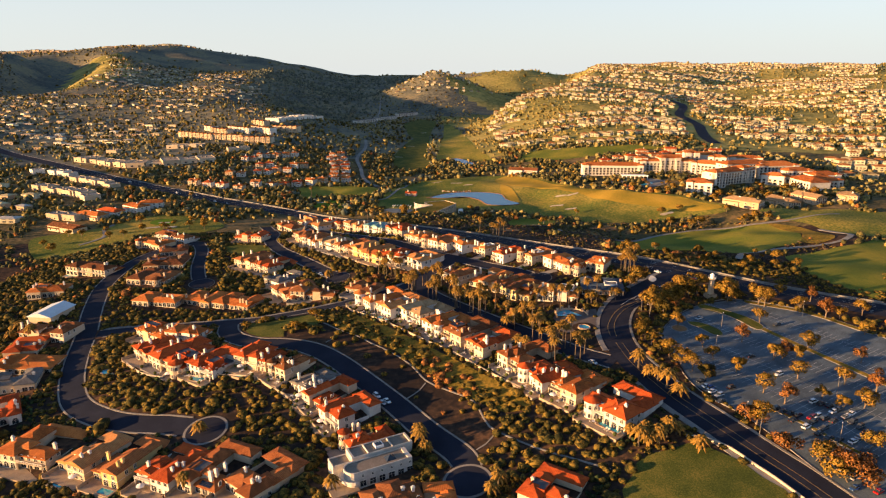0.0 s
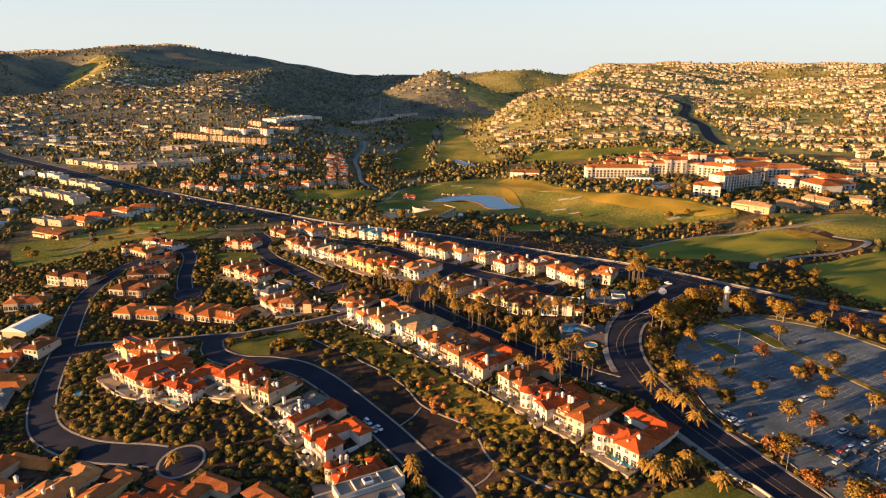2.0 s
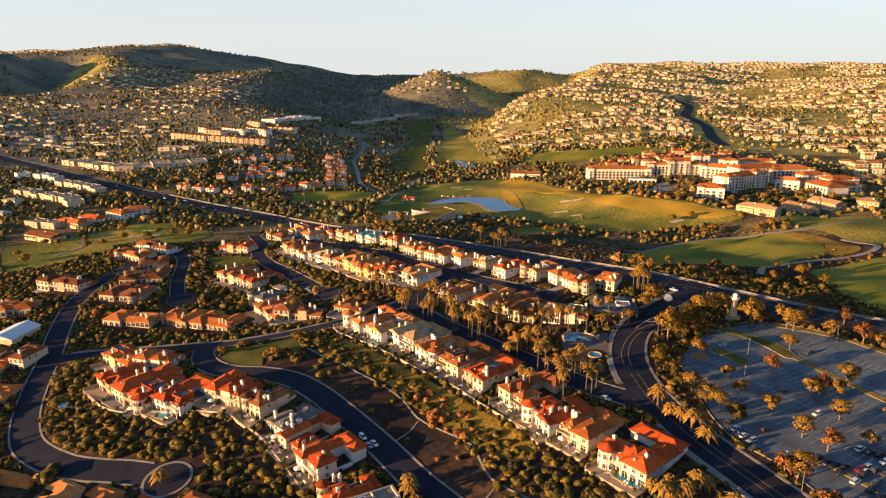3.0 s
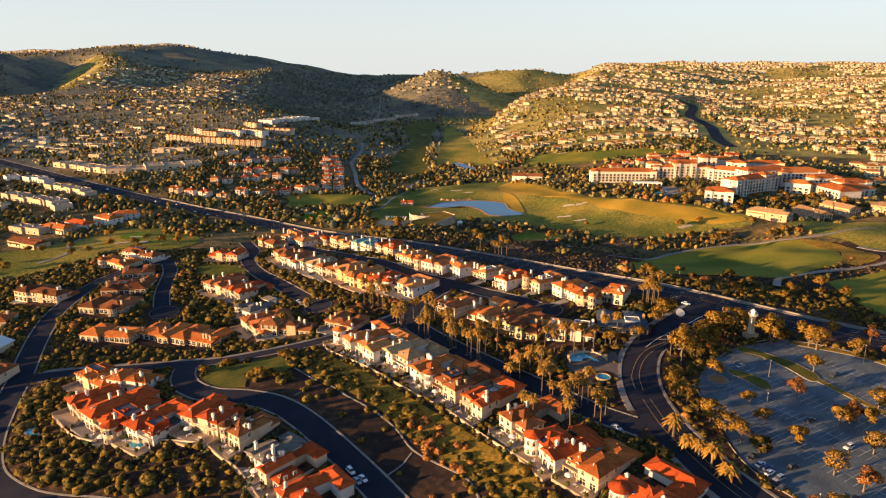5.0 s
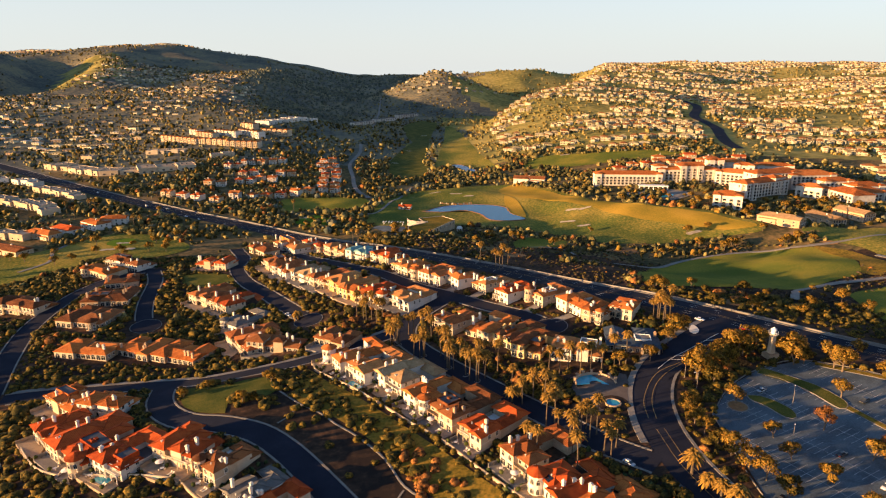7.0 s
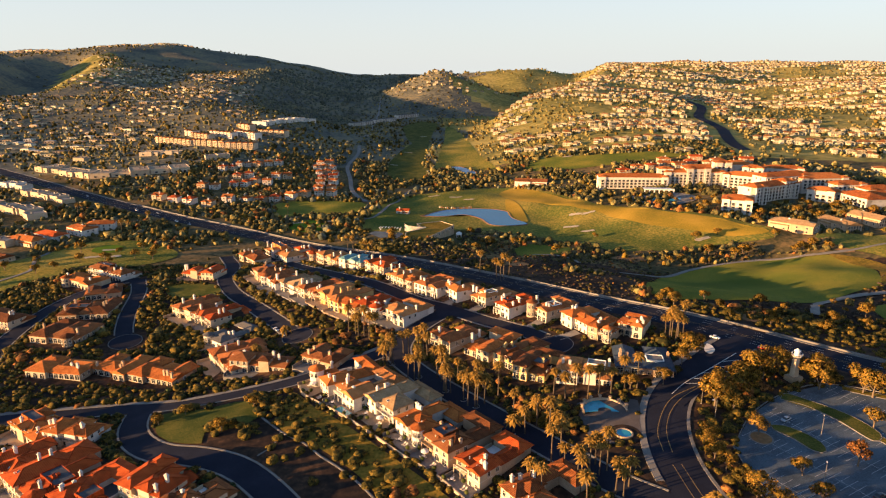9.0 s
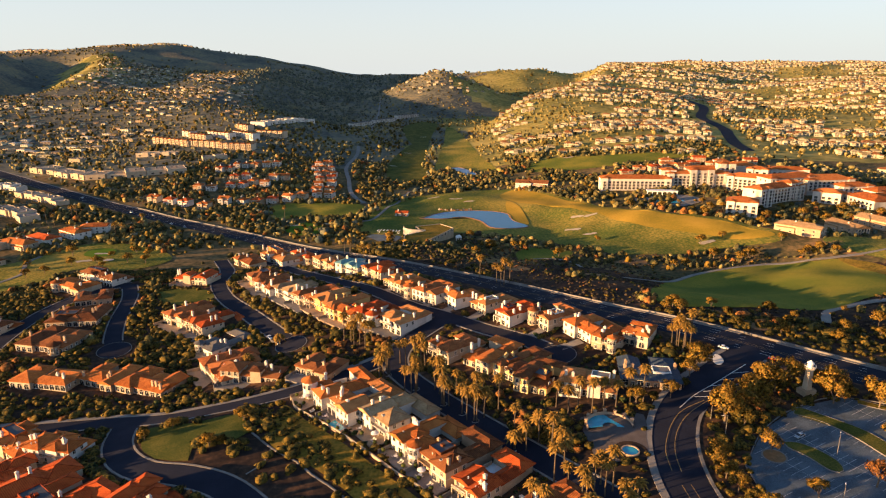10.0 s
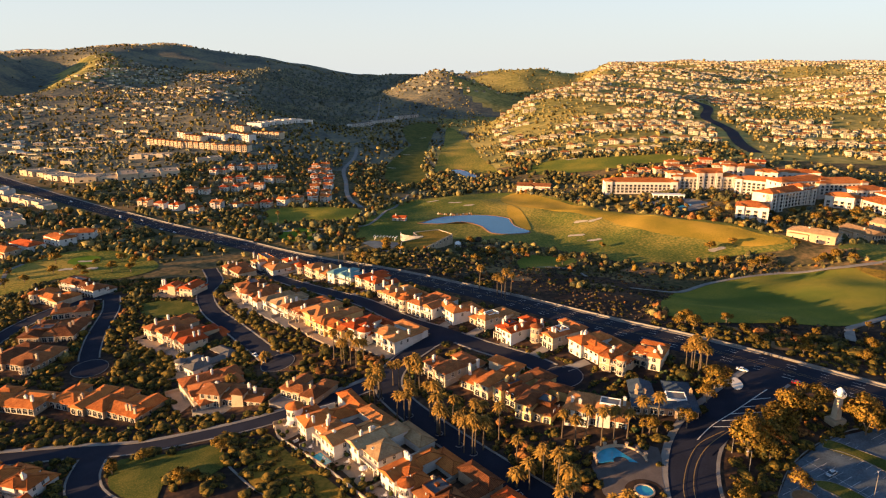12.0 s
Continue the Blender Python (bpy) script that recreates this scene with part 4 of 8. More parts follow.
WASHES = [(99, 674), (120, 658), (132, 612), (44, 664), (11, 608), (154, 593), (144, 425), (165, 411), (53, 542), (113, 539), (305, 600), (312, 575), (-120, 760), (-60, 770)]
TURF_LOT = [(-62, 661), (-52, 679), (-33, 676), (-29, 640), (-30, 620), (-42, 630)]
BUNKERS = [(-8, 863), (18, 853), (33, 833), (137, 740), (150, 736), (126, 701), (139, 684), (186, 1066), (225, 633), (-276, 620), (-260, 601), (-278, 600), (-75, 1097), (-59, 1212), (-45, 1538), (-139, 715), (-106, 722)]
RIGHT_HILL = [(95, 1225), (92, 1500), (140, 1700), (330, 2000), (480, 2300), (640, 2900), (900, 3300), (2100, 3300), (1273, 1870), (647, 952), (537, 1068), (479, 1116), (350, 1031), (110, 1130)]
GULLY = [(525, 1410), (580, 1487), (500, 1177), (451, 1051), (401, 1028)]
LEFT_HILL = [(-1050, 1380), (-1180, 1700), (-1030, 1960), (-1080, 2200), (-1420, 2850), (-1150, 2850), (-800, 2600), (-600, 2150), (-450, 1650), (-400, 1400), (-620, 1300), (-850, 1250)]
CENTRE_HILL = [(-215, 2480), (-170, 2330), (60, 2310), (190, 2430), (150, 2600), (-60, 2640)]
CREEK = [(-85, 827), (-112, 907), (-127, 989), (-142, 1068), (-139, 1159), (-147, 1240)]
CREEK_UP = [(-157, 1384), (-155, 1552), (-173, 1656), (-222, 2366)]
ARTERIAL = [(442, 1050), (448, 1108), (472, 1195), (501, 1284), (509, 1354), (520, 1445), (587, 1612), (621, 1804)]
LEFT_HILL_ROAD = [(-760, 1538), (-763, 1586), (-759, 1679), (-754, 1741)]
FIELD_PATH = [(131, 541), (163, 548), (193, 567), (238, 579), (257, 580), (285, 573), (295, 572), (327, 576), (369, 587)]
EAST_PATH = [(199, 416), (211, 436), (231, 452), (249, 460), (282, 469), (304, 475), (321, 491), (328, 508), (325, 525), (321, 534)]
DRY_KNOLL = [(295, 569), (309, 559), (314, 535), (314, 510), (307, 488), (288, 477), (279, 484), (294, 508), (299, 545)]
CART_PATH = [(-39, 912), (-54, 819), (-66, 745), (-85, 746)]
CART_PATH_EAST = [(76, 907), (90, 860), (104, 802), (134, 751), (158, 720), (170, 676), (185, 655)]
GOLF_WEST_PATH = [(-319, 544), (-311, 561), (-311, 573), (-324, 599), (-323, 616)]
RIDGE_WALL = [(-58, 366), (-55, 356), (-47, 347), (-33, 334), (-19, 320), (-7, 308), (5, 297), (18, 280), (30, 265), (40, 253)]
CANYON_WALL = [(-169, 312), (-161, 303), (-149, 292), (-137, 286), (-137, 290), (-125, 284), (-104, 281), (-89, 278)]
CANYON_WALL_EAST = [(-89, 278), (-80, 270), (-73, 265), (-66, 257), (-57, 246), (-47, 233)]
SLOPE_PATH = [(-69, 338), (-56, 324), (-45, 316), (-38, 309), (-28, 301), (-16, 288), (-8, 274), (2, 265), (13, 255), (18, 239), (22, 232), (38, 218), (61, 204)]
LAWN_WALL = [(93, 218), (100, 216), (107, 210), (111, 203), (116, 195), (121, 185)]
# the narrow upper fairway takes the darkened grass for its shade
LAWNS = (("lawn", FIELD, LAWN, "broad mown green park field"), ("lawn", FIELD_EAST, LAWN, "mown green park field in shade"), ("lawn", GOLF_EAST, FAIRWAY_GRASS, "green golf fairway by the lodges"),
         ("lawn", FAIRWAY, FAIRWAY_GRASS, "wide green golf fairway round the pond"), ("lawn", UPPER_FAIRWAY, SHADED_GRASS, "narrow green fairway up the valley"), ("lawn", UPPER_FAIRWAY_EAST, FAIRWAY_GRASS, "sunlit green fairway up the valley"),
         ("lawn", HILL_LAWN, LAWN, "green fairway below the hillside houses"), ("lawn", GOLF_WEST, FAIRWAY_GRASS, "golden green golf fairway"), ("lawn", VILLA_LAWN, LAWN, "green fairway below the villas"),
         ("lawn", BRUSH_LAWN, LAWN, "small dark green lawn among the brush"), ("lawn", CANYON_LAWN, SHADED_GRASS, "small green lawn at the street corner"), ("lawn", CORNER_LAWN, SHADED_GRASS, "sloping green lawn beside the boulevard"), ("lawn", BASIN_LAWN, SHADED_GRASS, "small green garden lawn"))
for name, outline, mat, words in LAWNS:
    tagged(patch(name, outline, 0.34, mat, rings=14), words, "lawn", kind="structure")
tagged(patch("lawn", RIDGE_FLANK, 0.2, SLOPE_GRASS, step=3, rings=10), "dry grass bank below the ridge villas", "lawn", kind="structure")
tagged(patch("bare_ground", DRY_KNOLL, 0.46, SLOPE_GRASS, step=4, rings=5), "dry golden grass knoll beside the field", "ground", kind="structure")
tagged(patch("lawn", DRY_ROUGH, 0.56, ROUGH_GRASS, rings=10), "golden dry golf rough", "lawn", kind="structure")
tagged(patch("lawn", POND_BANK, 0.7, ROUGH_GRASS, rings=6), "golden dry bank of the pond", "lawn", kind="structure")
for outline in (PUTTING, GREEN_WEST):
    tagged(patch("putting_green", outline, 0.62, GREEN, rings=6), "bright smooth putting green", "putting green", kind="structure")
for outline, level in ((POND, -21.6), (UPPER_POND, -19.4)):
    tagged(patch("water", outline, 0.75, WATER, rings=4, flat=level), "still blue golf course pond", "pond", kind="structure")
    tagged(ribbon("pond_edge", outline + outline[:1], [(-1.6, 0.5), (0, 1.0), (1.2, 0.5)], DIRT, level=True), "pale stony edge of the pond", "pond edge", kind="structure")
rnd = random.Random(11)
for wx, wy in WASHES:
    size = rnd.uniform(4, 8)
    ring = [(wx + size * 1.8 * math.cos(k * math.pi / 5) * rnd.uniform(0.6, 1.3), wy + size * math.sin(k * math.pi / 5) * rnd.uniform(0.6, 1.3)) for k in range(10)]
    tagged(patch("bare_ground", ring, 0.3, DIRT, step=3, rings=4), "bare sandy orange earth among the brush", "ground", kind="structure")
tagged(patch("parking_lot", TURF_LOT, 0.3, OLD_ASPHALT, step=4, rings=5, rounded=False), "small grey golf club parking lot", "parking lot", kind="structure")
for bx, by in BUNKERS:
    long, deep, lean = rnd.uniform(4.5, 8.5), rnd.uniform(2.2, 3.6), rnd.uniform(-0.25, 0.25)
    ring = [(bx + long * math.cos(k * math.pi / 6) * rnd.uniform(0.75, 1.2), by + long * lean * math.cos(k * math.pi / 6) + deep * (0.7 if k in (3, 9) else 1.0) * math.sin(k * math.pi / 6) * rnd.uniform(0.7, 1.3)) for k in range(12)]
    tagged(patch("sand_bunker", ring, 0.75, SAND, step=2.5, rings=3), "pale sand bunker in the golf fairway", "bunker", "golf bunkers", "structure")
for name, line, width, words in (("path", FIELD_PATH, 3.2, "pale curving path along the field"), ("path", EAST_PATH, 4.5, "pale curving park path"), ("path", CART_PATH, 3.0, "pale golf cart path"), ("path", CART_PATH_EAST, 1.7, "narrow tan golf cart path"),
                                 ("path", GOLF_WEST_PATH, 3.0, "pale golf cart path"), ("path", SLOPE_PATH, 0.8, "narrow concrete path down the bank"), ("path", BRUSH_PATH, 2.6, "pale path through the brush"), ("path", [(80.5, 210.4), (92.6, 208), (101.1, 205.6), (106.1, 206.5)], 1.4, "narrow pale path across the lawn"), ("path", CREEK, 5.5, "pale concrete creek channel"), ("path", CREEK_UP, 5.5, "pale concrete creek channel")):
    top = 0.62 if width > 2 else 0.2
    tagged(ribbon(name, line, [(-width / 2, top - 0.3), (-width / 2, top), (0, top + 0.06), (width / 2, top), (width / 2, top - 0.3)], DIRT if "tan" in words else CONCRETE), words, "path", kind="structure")
tagged(ribbon("road", ARTERIAL, [(-10, 0.4), (0, 0.6), (10, 0.4)], ASPHALT, step=10), "wide dark arterial road through the hillside suburb", "road", kind="structure")
tagged(ribbon("road", LEFT_HILL_ROAD, [(-9, 0.6), (0, 0.8), (9, 0.6)], ASPHALT, step=10), "dark road winding up the hillside", "road", kind="structure")
for line in ([(-56, 323), (-57, 314), (-61, 309)], [(-8, 272), (-11, 266), (-17, 260)], [(22, 232), (17, 225), (13, 222)]):
    tagged(ribbon("path", line, [(-0.35, 0.2), (0, 0.16), (0.35, 0.2)], CONCRETE), "narrow concrete drain path", "path", kind="structure")
# garden walls along the crests
for line, high, words in ((RIDGE_WALL, 1.2, "cream garden wall along the ridge"), (CANYON_WALL, 1.4, "cream garden wall above the canyon"), (CANYON_WALL_EAST, 1.4, "cream garden wall above the canyon"), (LAWN_WALL, 1.1, "cream low wall beside the boulevard")):
    tagged(ribbon("garden_wall", line, [(-0.15, -1.5), (-0.15, high - 0.12), (-0.24, high - 0.1), (-0.24, high), (0.24, high), (0.24, high - 0.1), (0.15, high - 0.12), (0.15, -1.5)], STUCCO["w" if "white" in words else "c"], closed=True, step=3), words, "wall", kind="structure")
# long wall of the highway's far side
tagged(ribbon("garden_wall", [(x + 7.5, y + 8.2) for x, y in HIGHWAY[4:16]], [(-0.3, -0.5), (-0.3, 1.0), (0.3, 1.0), (0.3, -0.5)], CONCRETE, closed=True, step=8), "long pale concrete wall beside the highway", "wall", kind="structure")


def dash_line(points, off, width, mat, dash=0, gap=0, up=0.19, words="painted white lane line"):
    line = smooth_line(points, 1.5)[:, :2]
    side = sideways(line)
    verts, faces, run = [], [], 0.0
    edge = line[:, None] + side[:, None] * np.array([off - width / 2, off + width / 2])[None, :, None]
    high = land(edge[..., 0], edge[..., 1]) + up
    for i in range(len(line) - 1):
        seg = np.hypot(*(line[i + 1] - line[i]))
        if not dash or (run % (dash + gap)) < dash:
            k = len(verts)
            for q in (i, i + 1):
                verts += [(*edge[q, e], high[q, e]) for e in (0, 1)]
            faces.append((k, k + 1, k + 3, k + 2))
        run += seg
    return tagged(mesh_ob("lane_line", verts, faces, mat), words, "road marking", kind="structure")


for line in ([(84.8, 302.4), (85.9, 312.2), (88.8, 320.3), (93.9, 329.9), (100.4, 337.6), (110.9, 343.6)], [(87.7, 301.6), (89, 311.4), (91.9, 320.3), (96.6, 328.9), (103.3, 336.5), (114.1, 344.6)]):
    dash_line(line, 0, 0.25, YELLOW, up=0.36, words="worn painted median line")
for off in (-1.2, 1.8):
    dash_line(BOULEVARD[8:], off, 0.22, YELLOW, words="worn painted median line")
for off in (-6.2, -3.6, 3.6, 6.2):
    dash_line(HIGHWAY[2:], off, 0.16, PAINT, 4, 8)
for off in (-0.7, 0.7):
    dash_line(HIGHWAY[2:], off, 0.16, YELLOW, words="painted yellow centre line")
tagged(patch("road", [(97, 335), (107, 345), (118, 355), (137, 368), (141, 366), (139, 361), (136, 356), (129, 351), (120, 346), (113, 341), (101, 330)], 0.3, ASPHALT, step=3, rings=4, rounded=False), "asphalt turning lane at the junction", "road", kind="structure")
# painted bars where the boulevard meets the highway
for line in ([(137.9, 368.9), (120.6, 355.9), (108.1, 347.1), (99.8, 339.2)], [(129, 362), (136.7, 363.1)], [(123, 357.4), (135.5, 358.7)], [(117.3, 353.4), (129.3, 354.1)], [(112.3, 349.4), (121.9, 350.1)], [(107.8, 346.1), (114.5, 345.8)]):
    dash_line(line, 0, 0.32, PAINT, up=0.36, words="painted white hatching bar")

# ---- the town round the golf course ----
HOTEL = [
    (223, 841, -3, 78, 18, 13, "wt"),
    (294, 842, -2, 70, 18, 16, "wt"),
    (340, 812, -37, 51, 20, 16, "wt"),
    (285, 709, -25, 27, 22, 13, "wt"),
    (344, 753, 28, 67, 20, 15, "wt"),
    (373, 793, 14, 54, 20, 18, "wt"),
    (387, 750, -42, 25, 18, 11, "wt"),
    (407, 730, -81, 40, 24, 9, "wt"),
    (439, 729, 11, 41, 24, 9, "wt"),
    (415, 794, 6, 53, 24, 12, "wt"),
    (297, 841, 1, 27, 14, 20, "wt"),
    (262, 848, -3, 15, 14, 18, "wt"),
    (331, 856, -2, 18, 14, 21, "wt"),
    (354, 832, -30, 22, 16, 19, "wt"),
    (392, 806, 8, 26, 16, 16, "wt"),
    (318, 733, 28, 17, 15, 18, "wt"),
    (362, 764, 28, 17, 15, 18, "wt"),
    (428, 768, 8, 34, 18, 12, "wt"),
    (452, 752, 8, 34, 20, 10, "wt"),
    (311, 868, 0, 40, 16, 15, "wo"),
    (352, 872, -8, 36, 16, 14, "wo"),
    (398, 846, -12, 40, 16, 13, "wt"),
]
HOTEL_COTTAGES = [(236, 925, 8, 16, 12, 5.5, "cr"), (255, 940, -10, 15, 12, 5.5, "co"), (274, 932, 5, 16, 12, 6, "cr"), (292, 946, -6, 15, 12, 5.5, "cm"), (311, 938, 12, 17, 12, 6, "co"), (330, 952, 0, 15, 12, 5.5, "cr"), (348, 940, -14, 16, 12, 6, "co"), (366, 955, 6, 15, 12, 5.5, "cm"), (300, 970, 0, 16, 12, 6, "co"), (344, 975, -8, 16, 12, 6, "cr"), (384, 938, 4, 15, 12, 5.5, "co"), (402, 952, -10, 16, 12, 6, "cr")]
LODGES = [
    (297, 632, -44, 36, 16, 6.4, "bf"),
    (342, 650, -76, 32, 16, 6, "bf"),
    (374, 659, -69, 30, 16, 6, "bf"),
    (414, 650, -38, 19, 16, 6, "bf"),
    (112, 902, -14, 40, 16, 5, "wb"),
]
GOLF_VILLAS = [
    (-364, 640, -26, 34, 14, 5, "co"),
    (-351, 655, -27, 30, 14, 5, "wr"),
    (-333, 672, -31, 28, 14, 6, "wo"),
    (-318, 688, 16, 24, 14, 6, "wo"),
    (-363, 593, -24, 38, 14, 4.5, "cb"),
]
CLUSTER_HALF = [
    (-323, 822, -9, 18, 13, 6.5, "co"),
    (-301, 812, -10, 16, 13, 6.5, "wr"),
    (-281, 803, -9, 17, 13, 6.5, "wr"),
    (-255, 791, -7, 18, 13, 6.5, "co"),
    (-240, 813, -9, 15, 13, 6.5, "co"),
    (-223, 818, -9, 14, 13, 6.5, "co"),
    (-207, 823, -8, 15, 13, 6.5, "wr"),
    (-192, 832, -8, 14, 13, 6.5, "wr"),
    (-176, 838, -8, 15, 13, 6.5, "co"),
    (-162, 848, -8, 14, 13, 6.5, "co"),
    (-139, 859, -1, 25, 13, 6.5, "co"),
    (-290, 888, -2, 28, 13, 6.5, "co"),
    (-301, 995, -2, 23, 13, 6.5, "wr"),
]
CLUSTER_REST = [
    (-257, 907, -0, 24, 13, 6.5, "wr"),
    (-242, 925, -8, 12, 13, 6.5, "co"),
    (-223, 917, -3, 16, 13, 6.5, "co"),
    (-216, 962, 7, 29, 13, 6.5, "co"),
    (-285, 1020, -0, 21, 13, 6.5, "co"),
    (-267, 1027, 0, 18, 13, 6.5, "co"),
    (-246, 1037, 6, 25, 13, 6.5, "co"),
    (-265, 952, 2, 28, 13, 6.5, "wr"),
    (-146, 896, 3, 31, 13, 6.5, "co"),
    (-150, 934, 5, 30, 13, 6.5, "co"),
    (-154, 967, 8, 31, 13, 6.5, "wr"),
    (-160, 998, 10, 34, 13, 6.5, "co"),
    (-169, 1029, 12, 35, 13, 6.5, "co"),
    (-174, 1060, 13, 29, 13, 6.5, "co"),
]
SHEDS = [
    (-523, 978, -29, 126, 40, 8, "c"),
    (-442, 952, 10, 51, 45, 8, "c"),
    (-383, 974, 29, 76, 50, 9, "c"),
    (-439, 1097, 1, 60, 30, 7, "c"),
    (-336, 1067, 29, 36, 18, 6, "c"),
    (-306, 1419, 70, 174, 40, 9, "w"),
    (-552, 1077, -13, 21, 14, 6, "c"),
    (-476, 772, -29, 79, 16, 7, "c"),
    (-430, 746, -42, 52, 18, 7, "c"),
    (-475, 839, -31, 54, 14, 6, "c"),
    (-440, 818, -35, 52, 14, 6, "c"),
    (-535, 892, -25, 45, 14, 6, "w"),
    (-389, 638, -22, 38, 14, 6, "c"),
    (-572, 907, 50, 16, 14, 6, "w"),
]
CONDOS = [
    (-453, 1187, -33, 96, 14, 9, "c"),
    (-383, 1154, -21, 68, 14, 9, "c"),
    (-329, 1136, -11, 60, 14, 9, "c"),
    (-418, 1215, -37, 51, 14, 9, "c"),
    (-385, 1225, -37, 63, 14, 9, "w"),
    (-343, 1224, -45, 69, 14, 9, "w"),
    (-366, 1296, -41, 37, 14, 9, "c"),
    (-301, 1243, -18, 54, 14, 9, "c"),
    (-451, 1252, -42, 29, 14, 9, "w"),
]
SHADE_ROW = [(-205, 1760, 62, 90, 14, 9, "w"), (-160, 1880, 55, 90, 14, 9, "w"), (-105, 1990, 52, 90, 14, 9, "w")]
CLUB_SPACE = [(-5, 640, 0, 44, 56, 5, "w"), (-46, 645, 0, 30, 40, 5, "w"), (18.6, 657, 0, 5, 6, 3, "w")]
TOWN_ROWS = CLUB_SPACE + HOTEL + HOTEL_COTTAGES + LODGES + GOLF_VILLAS + CLUSTER_HALF + CLUSTER_REST + SHEDS + CONDOS + SHADE_ROW


def opening_mesh():
    """A deep balcony opening with a pale rail, facing -y, sill at z = 0."""
    bm = bmesh.new()
    box(bm, -1.5, 1.5, -0.06, 0.02, 0, 2.6, 1)
    box(bm, -1.7, -1.5, -0.3, 0.02, -0.1, 2.75, 0)
    box(bm, 1.5, 1.7, -0.3, 0.02, -0.1, 2.75, 0)
    box(bm, -1.7, 1.7, -0.7, 0.02, -0.3, -0.1, 0)
    box(bm, -1.7, 1.7, -0.7, -0.63, 0.75, 0.85, 0)
    for k in range(6):
        box(bm, -1.5 + k * 0.6 - 0.03, -1.5 + k * 0.6 + 0.03, -0.69, -0.64, -0.1, 0.75, 0)
    me = bpy.data.meshes.new("window")
    bm.to_mesh(me)
    bm.free()
    me.materials.append(TRIM)
    me.materials.append(GLASS)
    return me


OPENING = opening_mesh()


def small_window_mesh(w, h):
    bm = bmesh.new()
    box(bm, -w / 2, w / 2, -0.05, 0.02, 0, h, 1)
    for x0, x1, z0, z1 in ((-w / 2 - 0.12, -w / 2, -0.12, h + 0.12), (w / 2, w / 2 + 0.12, -0.12, h + 0.12), (-w / 2, w / 2, -0.12, 0), (-w / 2, w / 2, h, h + 0.12)):
        box(bm, x0, x1, -0.12, 0.02, z0, z1, 0)
    me = bpy.data.meshes.new("window")
    bm.to_mesh(me)
    bm.free()
    me.materials.append(TRIM)
    me.materials.append(GLASS)
    return me


TOWN_WINDOW, TALL_WINDOW, SHOP_WINDOW = small_window_mesh(1.4, 1.5), small_window_mesh(1.6, 2.2), small_window_mesh(3.4, 2.2)


def windows_on(parent, me, x0, x1, y, heights, step, turn=0, limit=60):
    n = min(max(1, int((x1 - x0) / step)), limit)
    for k in range(n):
        for z in heights:
            ob = new("window", me)
            ob.parent = parent
            c = x0 + (x1 - x0) * (k + 0.5) / n
            ob.matrix_basis = pose(c, y, z, 0, 0, 0) if turn == 0 else pose(y, c, z, 0, 0, turn)


# the hotel: white wings under orange tile roofs
hotel = new("hotel")
hz = float(land(330, 780))
hotel.matrix_basis = pose(330, 780, hz)
tagged(hotel, "large white resort hotel with orange clay-tile roofs", "hotel")
for hx, hy, turn, wide, deep, eave, code in HOTEL:
    z = float(land(hx, hy))
    at = hotel.matrix_basis.inverted() @ pose(hx, hy, z, 0, 0, turn)
    bm = bmesh.new()
    box(bm, -wide / 2, wide / 2, 0, deep, -4, eave)
    box(bm, -wide / 2 - 0.25, wide / 2 + 0.25, -0.25, deep + 0.25, eave - 0.7, eave - 0.15)
    for k in (0.0, 1.0):
        cx = -wide / 2 + k * (wide - 7)
        box(bm, cx, cx + 7, -1.4, 5, -4, eave + 0.7)
    wing = part("wing", bm, STUCCO["w"], hotel)
    wing.matrix_basis = at
    for x0, x1, y0, y1, e in ((-wide / 2, wide / 2, 0, deep, eave), (-wide / 2, -wide / 2 + 7, -1.4, 7, eave + 0.7), (wide / 2 - 7, wide / 2, -1.4, 7, eave + 0.7)):
        roof = hip_roof(x0, x1, y0, y1, e, TILE["r" if code == "wr" else "o"], wing, over=0.9, pitch=0.34, caps=False)
    levels = [0.8 + 3.3 * k for k in range(int((eave - 1.5) / 3.3))]
    if hy > 860:
        continue
    windows_on(wing, OPENING, -wide / 2 + 7.2, wide / 2 - 7.2, 0, levels, 4.4)
    for s in (-1, 1):
        windows_on(wing, OPENING, s * (wide / 2 - 3.5) - 2.6, s * (wide / 2 - 3.5) + 2.6, -1.4, levels, 5.2)
    windows_on(wing, TALL_WINDOW, 3, deep - 3, -wide / 2, levels[::2], 6, -90)
bm = bmesh.new()
tube(bm, (0, 0, -4), (0, 0, 10), 8.5, 8.5, 24)
tube(bm, (0, 0, 9.4), (0, 0, 10.2), 9.1, 9.1, 24)
tube(bm, (0, 0, 10.2), (0, 0, 12.8), 8.8, 0.6, 24, 1)
rotunda = part("rotunda", bm, [STUCCO["w"], TILE["o"]], hotel)
rotunda.matrix_basis = hotel.matrix_basis.inverted() @ pose(398, 757, float(land(398, 757)))
for k in range(9):
    a = radians(-170 + k * 20)
    ob = new("window", TALL_WINDOW)
    ob.parent = rotunda
    ob.matrix_basis = pose(8.52 * math.cos(a), 8.52 * math.sin(a), 4.5, 0, 0, math.degrees(a) + 90)
